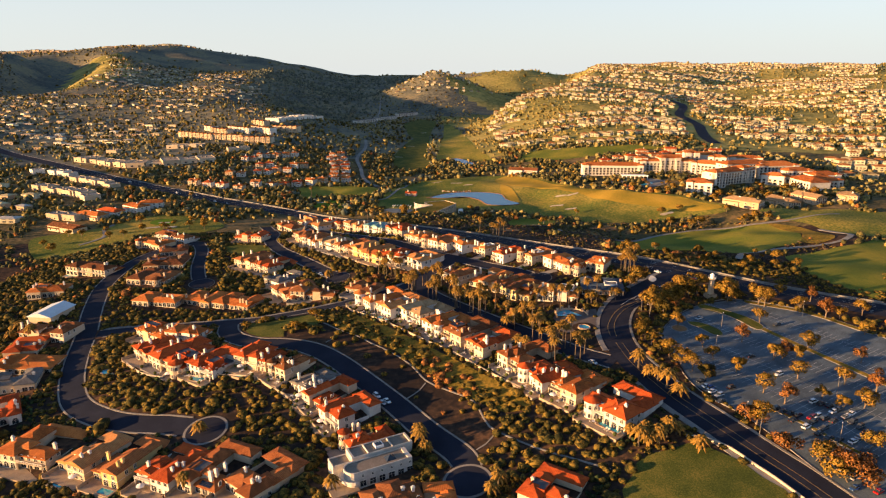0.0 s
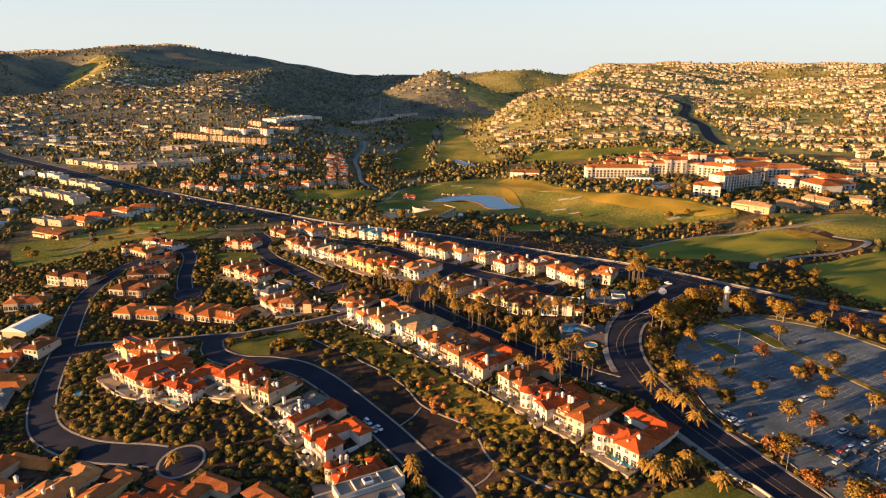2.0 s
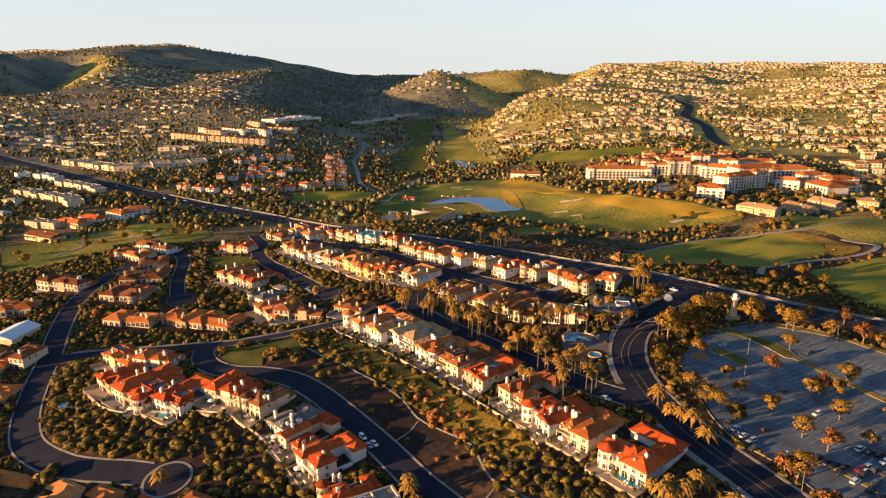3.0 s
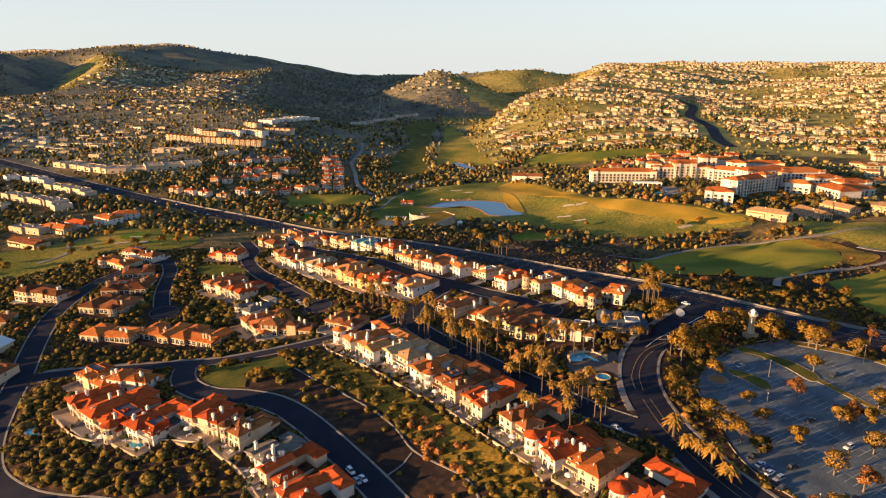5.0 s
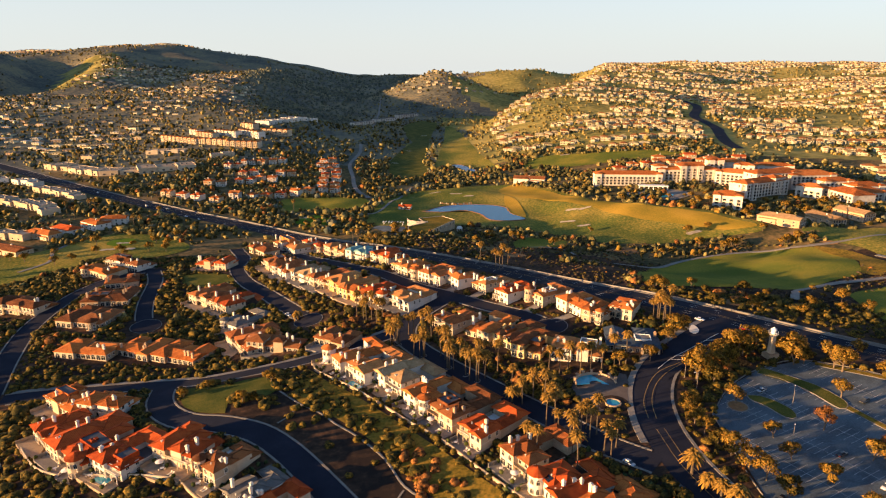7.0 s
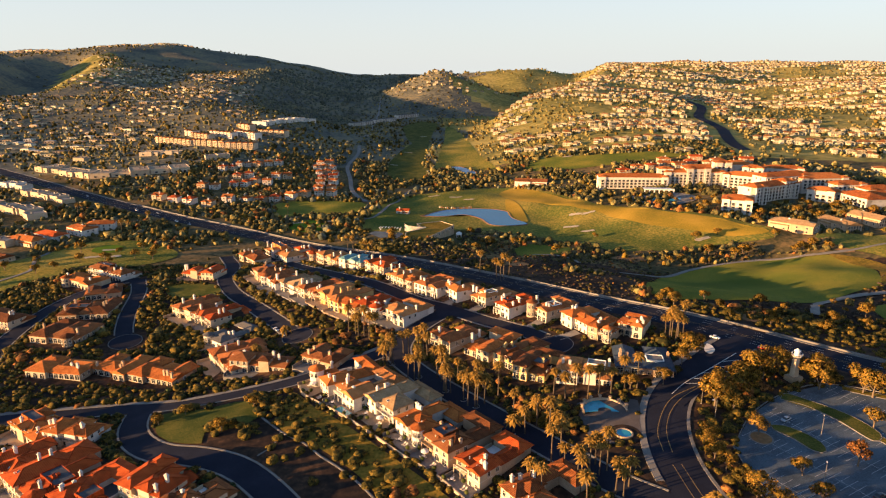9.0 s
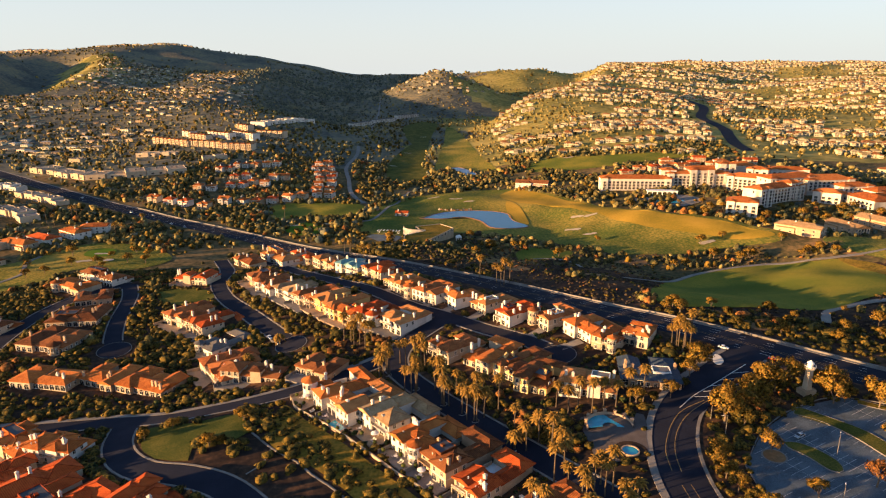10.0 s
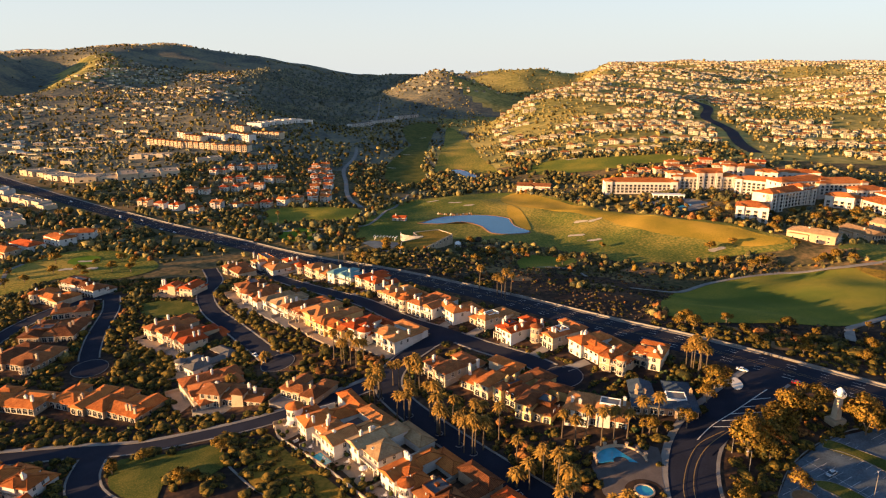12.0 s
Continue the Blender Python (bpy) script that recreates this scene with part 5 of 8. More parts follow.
# the hotel's pool terrace with its white pavilion
terrace = patch("terrace", [(206, 792), (240, 806), (268, 790), (270, 765), (240, 752), (212, 765)], 0.6, CONCRETE, rings=4)
tagged(terrace, "white paved hotel pool terrace", "terrace", kind="structure")
tagged(patch("swimming_pool", [(222, 775), (240, 782), (254, 772), (240, 764)], 0.75, POOL_WATER, step=3, rings=3), "blue hotel swimming pool", "pool")
pavilion = new("pavilion")
pavilion.matrix_basis = pose(240, 800, float(land(240, 800)), 0, 0, -8)
tagged(pavilion, "white open pavilion beside the hotel pool", "pavilion")
bm = bmesh.new()
box(bm, -16, 16, 0, 8, 4.6, 5.6)
box(bm, -16.5, 16.5, -0.5, 8.5, 5.6, 5.9)
part("roof", bm, WHITE_PAINT, pavilion)
for k in range(7):
    bm = bmesh.new()
    box(bm, -15.8 + k * 5.1, -14.8 + k * 5.1, 0, 1, -2, 4.6)
    box(bm, -16.0 + k * 5.1, -14.6 + k * 5.1, -0.2, 1.2, 4.2, 4.6)
    part("column", bm, WHITE_PAINT, pavilion)


def cottage(x, y, turn, w, d, eave, code, seed, group, words=""):
    """A smaller house: two crossing roofs, a chimney, windows to the front and the sides."""
    rnd = random.Random(seed)
    house = new("house")
    house.matrix_basis = pose(x, y, float(land(x, y)), 0, 0, turn)
    tagged(house, words or f"{WALL_WORDS[code[0]]} house with {ROOF_WORDS[code[1]]} roof in a close-built row", "house", group)
    side = rnd.choice((-1, 1))
    masses = [(-w / 2, w / 2, 0.8, d, eave), (side * w * 0.25 - w * 0.24, side * w * 0.25 + w * 0.24, -0.8, d * 0.6, eave + 0.15), (-side * w * 0.25 - w * 0.2, -side * w * 0.25 + w * 0.2, -0.2, d * 0.5, eave - 2.0)]
    for x0, x1, y0, y1, e in masses:
        bm = bmesh.new()
        box(bm, x0, x1, y0, y1, -4, e)
        part("wall", bm, STUCCO[code[0]], house)
    for x0, x1, y0, y1, e in masses:
        hip_roof(x0, x1, y0, y1, e, TILE[code[1]], house, over=0.5, pitch=0.36, caps=False, gable=rnd.random() < 0.25)
    for k, yy in ((side, -0.8), (-side, -0.2)):
        for z in ([0.9, 3.8] if eave > 5.2 and k == side else [0.9]):
            for dx in (-0.11, 0.11) if w > 13 else (0,):
                ob = new("window", TOWN_WINDOW)
                ob.parent = house
                ob.matrix_basis = pose(k * w * 0.25 + dx * w, yy, z)
    if w > 26:
        windows_on(house, TALL_WINDOW, -w / 2 + 1.5, w / 2 - 1.5, 0.78, [0.8], 4.0)
    for s in (-1, 1):
        if "lodge" in words:
            windows_on(house, TALL_WINDOW, 1.2, d - 0.6, s * w / 2, [0.5, 3.4], 2.8, 90 * s)
        elif w > 13 or s < 0:
            windows_on(house, TOWN_WINDOW, 2, d - 2, s * w / 2, [eave - 2.4], 4.5, 90 * s)
    chimney(house, rnd.uniform(-0.3, 0.3) * w, d * rnd.uniform(0.3, 0.7), eave - 0.5, eave + 3.4, STUCCO["w"])
    return house


seed = 500
for group, rows, words in (("golf course lodges", LODGES[:4], "tan stucco lodge with a low tan tile roof"), ("villas at the golf course", GOLF_VILLAS, ""), ("cottages behind the hotel", HOTEL_COTTAGES, "")):
    for hx, hy, turn, wide, deep, eave, code in rows:
        seed += 1
        cottage(hx, hy, turn, wide, deep, eave, code, seed, group, words)
for hx, hy, turn, wide, deep, eave, code in CLUSTER_HALF + CLUSTER_REST:
    a, n = radians(turn), max(1, round(wide / 13))
    for k in range(n):
        seed += 1
        u, back = (k + 0.5) / n * wide - wide / 2, (0, 5.5, 2)[k % 3]
        cottage(hx + u * math.cos(a) - back * math.sin(a), hy + u * math.sin(a) + back * math.cos(a), turn + (0, 8, -6)[seed % 3], min(11.5, wide / n * 0.86), deep - 1.5, eave - 0.6 * (seed % 2), "wc"[seed % 3 == 0] + code[1], seed, "clustered hillside houses")
cottage(*LODGES[4][:6], "wb", 499, "", "white golf clubhouse with a brown tile roof and terraces")


def flat_block(x, y, turn, w, d, h, code, name, words, group, me, step):
    """A flat-roofed block with a parapet, roof units and a row of windows."""
    rnd = random.Random(int(x * 3 + y))
    b = new(name)
    b.matrix_basis = pose(x, y, float(land(x, y)), 0, 0, turn)
    tagged(b, words, "building", group)
    bm = bmesh.new()
    box(bm, -w / 2, w / 2, 0, d, -5, h - 0.5)
    for x0, x1, y0, y1 in ((-w / 2, w / 2, -0.02, 0.4), (-w / 2, w / 2, d - 0.4, d + 0.02), (-w / 2, -w / 2 + 0.4, 0.4, d - 0.4), (w / 2 - 0.4, w / 2, 0.4, d - 0.4)):
        box(bm, x0, x1, y0, y1, h - 0.5, h + 0.3)
    for k in range(int(w / 26)):
        cx = -w / 2 + w * (k + 0.5) / int(w / 26)
        box(bm, cx - 5, cx + 5, -1.2, 4, -5, h + rnd.uniform(0.6, 1.6))
    part("wall", bm, STUCCO[code], b)
    bm = bmesh.new()
    box(bm, -w / 2 + 0.4, w / 2 - 0.4, 0.4, d - 0.4, h - 0.5, h - 0.2)
    part("roof", bm, PAVER if "shop" in name else CONCRETE, b)
    for k in range(int(w / 18) + 1):
        bm = bmesh.new()
        cx, cy = rnd.uniform(-0.42, 0.42) * w, rnd.uniform(0.35, 0.8) * d
        box(bm, cx - 1.2, cx + 1.2, cy - 1, cy + 1, h - 0.2, h + 1.2)
        box(bm, cx - 0.9, cx + 0.9, cy - 0.7, cy + 0.7, h + 1.2, h + 1.35)
        part("roof_unit", bm, CONCRETE, b)
    windows_on(b, me, -w / 2 + 2, w / 2 - 2, -0.02, [1.0] if h < 8.5 else [1.0, 4.6], step, limit=6)
    return b


for hx, hy, turn, wide, deep, eave, code in SHEDS:
    if wide > 45 and hy > 900:
        a, n = radians(turn), max(2, round(wide / 30))
        for k in range(n):
            u, back = (k + 0.5) / n * wide - wide / 2, (0, 4, -3)[k % 3]
            flat_block(hx + u * math.cos(a) - back * math.sin(a), hy + u * math.sin(a) + back * math.cos(a), turn, wide / n - 1, deep * (0.8, 0.6, 0.7)[k % 3], eave - (1.5, 2.8, 2.0)[k % 3], code, "shop_building", f"low {WALL_WORDS[code]} shopping centre block with a pale flat roof", "shopping centre", SHOP_WINDOW, 8)
        continue
    n = max(1, round(wide / 17))
    a = radians(turn)
    for k in range(n):
        u = (k + 0.5) / n * wide - wide / 2
        step = (1.2 if k % 2 else -1.0)
        ux, uy = hx + u * math.cos(a) - step * math.sin(a), hy + u * math.sin(a) + step * math.cos(a)
        flat_block(ux, uy, turn + (3 if k % 3 == 1 else -2), wide / n - 0.6, deep, eave - 1.2 * (k % 3 == 2), code, "apartment_building", f"low {WALL_WORDS[code]} terraced block with a pale flat roof", "hillside terraces", TOWN_WINDOW, 5)
for hx, hy, turn, wide, deep, eave, code in CONDOS + SHADE_ROW:
    b = new("apartment_building")
    b.matrix_basis = pose(hx, hy, float(land(hx, hy)), 0, 0, turn)
    tagged(b, f"three-storey {WALL_WORDS[code]} apartment row with small tile roofs", "building", "hillside apartments")
    n = max(2, int(wide / 10))
    bm = bmesh.new()
    box(bm, -wide / 2, wide / 2, 0.6, deep, -8, eave - 0.4)
    part("wall", bm, STUCCO[code], b)
    for k in range(n):
        cx = -wide / 2 + wide * (k + 0.5) / n
        bm = bmesh.new()
        box(bm, cx - 3.6, cx + 3.6, -0.8, deep * 0.7, -8, eave)
        for z in (0.6, 3.4, 6.2):
            for dx in (-1.7, 1.7):
                box(bm, cx + dx - 0.8, cx + dx + 0.8, -0.9, -0.7, z, z + 1.7, 1)
                box(bm, cx + dx - 1.0, cx + dx + 1.0, -1.1, -0.7, z - 0.3, z - 0.05)
        part("bay", bm, [STUCCO[code], GLASS], b)
    for k in range(n):
        cx = -wide / 2 + wide * (k + 0.5) / n
        hip_roof(cx - 3.6, cx + 3.6, -0.8, deep * 0.9, eave, TILE["t" if k % 2 else "o"] if hy < 1500 else TILE["g"], b, over=0.5, pitch=0.35, caps=False)

# ---- suburbs on the far hills: rows of small houses along the contours ----
def house_rows(rng, area, y0, y1, row, step, drift, holes=(), wob=0.05):
    xs, ys, turns = [], [], []
    p = np.array(area, float)
    y = y0
    while y < y1:
        x = np.arange(p[:, 0].min(), p[:, 0].max(), step)
        x = x + rng.uniform(-0.12, 0.12, len(x)) * step
        ph = rng.uniform(0, 6)
        yy = y + drift * (x - p[:, 0].mean()) + 0.32 * row * np.sin(x / (row * 3.4) + ph) + rng.uniform(-wob, wob, len(x)) * row
        keep = (rng.random(len(x)) > 0.1) & (np.sin(x / (step * 6.3) + ph * 3) > -0.86)
        xs.append(x[keep])
        ys.append(yy[keep])
        turns.append((np.degrees(np.arctan(drift + 0.094 * np.cos(x / (row * 3.4) + ph))) + rng.uniform(-14, 14, len(x)))[keep])
        y += row * rng.uniform(0.85, 1.15)
    x, y, t = np.concatenate(xs), np.concatenate(ys), np.concatenate(turns)
    keep = inside(area, x, y)
    for h in holes:
        keep &= ~inside(h, x, y)
    return x[keep], y[keep], t[keep]


def far_houses(name, rng, x, y, turn, w, d, h, pitch, mats, words):
    """One mesh of many small houses: walls with dark window bays, hipped roofs with eaves."""
    n = len(x)
    z = land(x, y)
    w, d, h = (rng.uniform(*q, n) for q in (w, d, h))
    a = np.radians(turn)
    def at(u, v, up):
        return np.stack([x + u * np.cos(a) - v * np.sin(a), y + u * np.sin(a) + v * np.cos(a), z + up], -1)
    half = np.minimum(w, d) / 2
    r = np.maximum(w / 2 - half, 0.3)
    o = 0.6
    rows = [at(sx * w / 2, sy * d / 2, up) for up in (np.full(n, -3.0), h) for sx, sy in ((-1, -1), (1, -1), (1, 1), (-1, 1))]
    rows += [at(sx * (w / 2 + o), sy * (d / 2 + o), h) for sx, sy in ((-1, -1), (1, -1), (1, 1), (-1, 1))]
    rows += [at(-r, 0 * r, h + half * pitch), at(r, 0 * r, h + half * pitch)]
    faces = [(0, 1, 5, 4), (1, 2, 6, 5), (2, 3, 7, 6), (3, 0, 4, 7), (8, 9, 13, 12), (9, 10, 13, 13), (10, 11, 12, 13), (11, 8, 12, 12)]
    wall_mat, roof_mat = rng.integers(0, 2, n), rng.integers(2, 4, n)
    mat = [wall_mat] * 4 + [roof_mat] * 4
    # window bays, proud of the front
    for lo, hi in ((0.7, 2.3), (3.6, 5.0)):
        for f0, f1 in ((-0.42, -0.28), (-0.12, 0.06), (0.2, 0.4)):
            k = len(rows)
            top = np.minimum(hi, h - 0.3)
            rows += [at(f0 * w, -d / 2 - 0.08, np.minimum(lo, h - 0.5)), at(f1 * w, -d / 2 - 0.08, np.minimum(lo, h - 0.5)), at(f1 * w, -d / 2 - 0.08, top), at(f0 * w, -d / 2 - 0.08, top)]
            faces.append((k, k + 1, k + 2, k + 3))
            mat.append(np.full(n, 4))
    k = len(rows)
    verts = np.stack(rows, 1).reshape(-1, 3)
    f = (np.array(faces)[None] + (np.arange(n) * k)[:, None, None]).reshape(-1, 4)
    m = np.stack(mat, 1).reshape(-1)
    tri = f[:, 2] == f[:, 3]
    me = bpy.data.meshes.new(name)
    me.from_pydata(verts.tolist(), [], [tuple(q[:3]) if t else tuple(q) for q, t in zip(f.tolist(), tri)])
    for q in mats:
        me.materials.append(q)
    me.polygons.foreach_set("material_index", m.astype(np.int32))
    return tagged(new(name, me), words, "houses", kind="stuff")



# ---- plants ----
BUSH = material("scrub_leaves", (0.062, 0.05, 0.012), (0.018, 0.02, 0.008), (0.17, 0.108, 0.02), 0.8, patch=0.12, grain=2.6, bump=0.9, deep=0.35, spread=0.3, spec=0.06, reach=0.13)
TREE = material("tree_leaves", (0.19, 0.122, 0.015), (0.08, 0.058, 0.013), (0.34, 0.18, 0.033), 0.75, patch=0.12, grain=2.6, bump=0.9, deep=0.35, spread=0.45, spec=0.06, reach=0.13)
RUST = material("rusty_leaves", (0.18, 0.075, 0.022), (0.08, 0.036, 0.013), (0.31, 0.13, 0.036), 0.8, patch=0.12, grain=2.6, bump=0.9, deep=0.35, spread=0.45, spec=0.06, reach=0.13)
HEDGE = material("hedge_leaves", (0.035, 0.05, 0.018), (0.015, 0.024, 0.011), (0.07, 0.085, 0.03), 0.8, patch=0.12, grain=2.6, bump=0.9, deep=0.35, spread=0.4, spec=0.06, reach=0.13)
# valley leaves paled towards blue-grey to stand in for haze
HAZY_TREE = material("hazy_valley_leaves", (0.111, 0.124, 0.088), (0.065, 0.078, 0.064), (0.195, 0.182, 0.112), 0.85, patch=0.012, grain=0.9, bump=0.9, deep=0.8, spread=0.4, spec=0.05, reach=0.13)
FAR_TREE = material("far_leaves", (0.2, 0.16, 0.055), (0.1, 0.09, 0.035), (0.33, 0.25, 0.085), 0.85, patch=0.012, grain=0.9, bump=0.9, deep=0.8, spread=0.4, spec=0.06, reach=0.13)
FROND = material("palm_fronds", (0.21, 0.12, 0.022), (0.085, 0.055, 0.015), (0.34, 0.18, 0.038), 0.7, patch=0.2, grain=1.2, bump=0.0, spread=0.4, spec=0.06)
DEAD_FROND = material("dry_palm_skirt", (0.21, 0.14, 0.06), (0.12, 0.08, 0.035), (0.3, 0.2, 0.09), 0.9, patch=0.4, grain=2.0, bump=0.0, spread=0.4, spec=0.06)
PALM_BARK = material("palm_bark", (0.1, 0.075, 0.05), (0.055, 0.04, 0.028), (0.16, 0.12, 0.08), 0.95, patch=0.5, grain=2.5, bump=0.5, deep=0.04)
BARK = material("bark", (0.17, 0.125, 0.085), (0.1, 0.07, 0.045), (0.25, 0.19, 0.13), 0.95, patch=0.5, grain=2.5, bump=0.5, deep=0.04)


def fast_mesh(name, verts, faces, mats, index=None, normals=None):
    """A mesh from arrays; faces: n x 3 or n x 4."""
    me = bpy.data.meshes.new(name)
    n, k = faces.shape
    me.vertices.add(len(verts))
    me.vertices.foreach_set("co", np.ascontiguousarray(verts, dtype=np.float32).ravel())
    me.loops.add(n * k)
    me.loops.foreach_set("vertex_index", np.ascontiguousarray(faces, dtype=np.int32).ravel())
    me.polygons.add(n)
    me.polygons.foreach_set("loop_start", np.arange(0, n * k, k, dtype=np.int32))
    if index is not None:
        me.polygons.foreach_set("material_index", np.ascontiguousarray(index, dtype=np.int32))
    for m in mats if isinstance(mats, (list, tuple)) else [mats]:
        me.materials.append(m)
    me.update(calc_edges=True)
    if normals is not None:
        me.attributes.new("custom_normal", "FLOAT_VECTOR", "POINT").data.foreach_set("vector", np.ascontiguousarray(normals, dtype=np.float32).ravel())
    return me


def soft_normals(quads, centre, round_part):
    """Leaf normals drawn towards the round of the crown, so that clumps shade as soft lumps."""
    own = np.cross(quads[:, 1] - quads[:, 0], quads[:, 2] - quads[:, 0])
    own /= np.linalg.norm(own, axis=1)[:, None]
    out = quads - np.asarray(centre, float)
    out /= np.maximum(np.linalg.norm(out, axis=2), 1e-6)[..., None]
    nrm = out * round_part + own[:, None] * (1 - round_part)
    return nrm / np.maximum(np.linalg.norm(nrm, axis=2), 1e-6)[..., None]


def leaf_quads(rng, n, lobes, size, up_bias=0.25):
    """n leaf clumps over the skins of lobes (x, y, z, rx, ry, rz): vertices n x 3 x 3."""
    lobes = np.array(lobes, float)
    weight = lobes[:, 3] * lobes[:, 4]
    which = lobes[rng.choice(len(lobes), n, p=weight / weight.sum())]
    d = rng.normal(size=(n, 3))
    d[:, 2] += up_bias
    d /= np.linalg.norm(d, axis=1)[:, None]
    centre = which[:, :3] + which[:, 3:] * d * rng.uniform(0.6, 1.08, (n, 1))
    nrm = d + rng.normal(size=(n, 3)) * 0.55
    nrm /= np.linalg.norm(nrm, axis=1)[:, None]
    a = np.cross(nrm, rng.normal(size=(n, 3)))
    a /= np.linalg.norm(a, axis=1)[:, None]
    b = np.cross(nrm, a)
    s = size * rng.uniform(0.55, 1.45, (n, 1))
    e = rng.uniform(0.6, 1.0, (n, 1))
    return np.stack([centre - a * s - b * s * e * 0.5, centre + a * s - b * s * e * 0.5, centre + b * s * e], 1)


def bush_kinds(rng, count, n, size, flat=0.75, body=0):
    """Bushes of radius about 1 standing on z = 0: leaf clumps over a lumpy body of leaves; triangles and their normals."""
    kinds = []
    for _ in range(count):
        lobes = [(0, 0, 0.35 * flat, 0.75, 0.75, 0.7 * flat)]
        for k in range(4):
            a, r = rng.uniform(0, 2 * math.pi), rng.uniform(0.3, 0.65)
            lobes.append((r * math.cos(a), r * math.sin(a), rng.uniform(0.2, 0.6) * flat, *(rng.uniform(0.3, 0.55, 2)), rng.uniform(0.35, 0.6) * flat))
        tris = leaf_quads(rng, n, lobes, size)
        norms = soft_normals(tris, (0, 0, 0.15), 0.8)
        if body:
            bm = bmesh.new()
            bmesh.ops.create_icosphere(bm, subdivisions=body, radius=1.0)
            bumps = rng.normal(size=(9, 3))
            bumps /= np.linalg.norm(bumps, axis=1)[:, None]
            for v in bm.verts:
                d = np.array(v.co)
                r = 0.5 + sum(0.26 * max(0.0, float(d @ b) - 0.55) / 0.45 for b in bumps) + rng.uniform(-0.08, 0.08)
                v.co = Vector((d[0] * r, d[1] * r, max(-0.25, d[2] * r * flat * 1.05 + 0.32 * flat)))
            bm.normal_update()
            faces = [f for f in bm.faces if f.calc_center_median().z > -0.2]
            mass = np.array([[v.co[:] for v in f.verts] for f in faces])
            tris, norms = np.concatenate([tris, mass]), np.concatenate([norms, np.array([[v.normal[:] for v in f.verts] for f in faces])])
            bm.free()
        kinds.append((tris, norms))
    return kinds


def scatter(name, rng, kinds, xy, scale, mats, index=None, tall=None, sink=0.15):
    """All the plants of a stretch as one mesh, each a turned and scaled copy of one of the kinds."""
    xy = np.asarray(xy, float)
    z = land(xy[:, 0], xy[:, 1])
    parts, idx, norms = [], [], []
    pick = rng.integers(0, len(kinds), len(xy))
    turn = rng.uniform(0, 2 * math.pi, len(xy))
    tall = np.ones(len(xy)) if tall is None else tall
    for k, (q, own) in enumerate(kinds):
        sel = np.where(pick == k)[0]
        if not len(sel):
            continue
        c, s = np.cos(turn[sel])[:, None, None], np.sin(turn[sel])[:, None, None]
        g, v = scale[sel][:, None, None], q[None]
        out = np.stack([(v[..., 0] * c - v[..., 1] * s) * g + xy[sel, 0][:, None, None], (v[..., 0] * s + v[..., 1] * c) * g + xy[sel, 1][:, None, None],
                        v[..., 2] * g * tall[sel][:, None, None] + (z[sel] - sink * scale[sel])[:, None, None]], -1)
        parts.append(out.reshape(-1, 3))
        m = own[None]
        norms.append(np.stack([m[..., 0] * c - m[..., 1] * s, m[..., 0] * s + m[..., 1] * c, m[..., 2] + 0 * c], -1).reshape(-1, 3))
        if index is not None:
            idx.append(np.repeat(index[sel], q.shape[0]))
    verts = np.concatenate(parts)
    faces = np.arange(len(verts)).reshape(-1, 3)
    return new(name, fast_mesh(name, verts, faces, mats, np.concatenate(idx) if idx else None, np.concatenate(norms)))


def near_line(points, x, y, reach):
    line = smooth_line(points, 6.0)[:, :2]
    res = np.zeros(len(x), bool)
    for p in line:
        res |= (x - p[0]) ** 2 + (y - p[1]) ** 2 < reach * reach
    return res


PARKING = [(110, 304), (125, 324), (144, 338), (166, 345), (192, 333), (208, 309), (216, 291), (222, 262), (190, 185), (148, 170), (137, 188), (132, 199), (122, 226), (108, 253)]
PLAZA = [(61, 337), (74, 339), (85, 336), (82, 322), (78, 310), (63, 310), (61, 321)]
HOUSE_ROWS = [r for _, rows, _ in STREETS for r in rows]


def taken(x, y, gap=1.5, houses=True):
    """Where a plant cannot stand: roads, houses, lawns, water and paving."""
    res = inside(PARKING, x, y) | inside(PLAZA, x, y)
    for line, half in ((LOOP, 7), (SPUR, 6), (MIDDLE, 6.5), (CANYON, 6.7), (RIDGE, 7), (TERRACE, 6.2), (BASIN, 6.2), (HIGHWAY, 14), (BOULEVARD, 9), (FIELD_PATH, 2), (EAST_PATH, 2.5), (SLOPE_PATH, 1), (CREEK, 5), (ARTERIAL, 17)):
        res |= near_line(line, x, y, half + gap)
    for cx, cy, r in ((9, 205, 11.5), (-101, 243, 11.5), (60, 388, 12), (-171, 433, 12), (-73, 426, 11), (-25, 213, 14)):
        res |= (x - cx) ** 2 + (y - cy) ** 2 < (r + gap * 0.5) ** 2
    for _, outline, _, _ in LAWNS:
        res |= inside(outline, x, y)
    for outline in (POND, UPPER_POND):
        res |= inside(outline, x, y)
    if houses:
        for hx, hy, turn, wide, deep, *_ in HOUSE_ROWS + TOWN_ROWS:
            a = radians(turn)
            u = (x - hx) * math.cos(a) + (y - hy) * math.sin(a)
            v = -(x - hx) * math.sin(a) + (y - hy) * math.cos(a)
            res |= (np.abs(u) < wide / 2 + gap) & (v > -6.4 - gap * 0.5) & (v < deep + gap)
    return res


def jitter_grid(rng, x0, x1, y0, y1, step):
    gx, gy = np.meshgrid(np.arange(x0, x1, step), np.arange(y0, y1, step))
    x, y = gx.ravel() + rng.uniform(-0.5, 0.5, gx.size) * step, gy.ravel() + rng.uniform(-0.5, 0.5, gx.size) * step
    return x, y


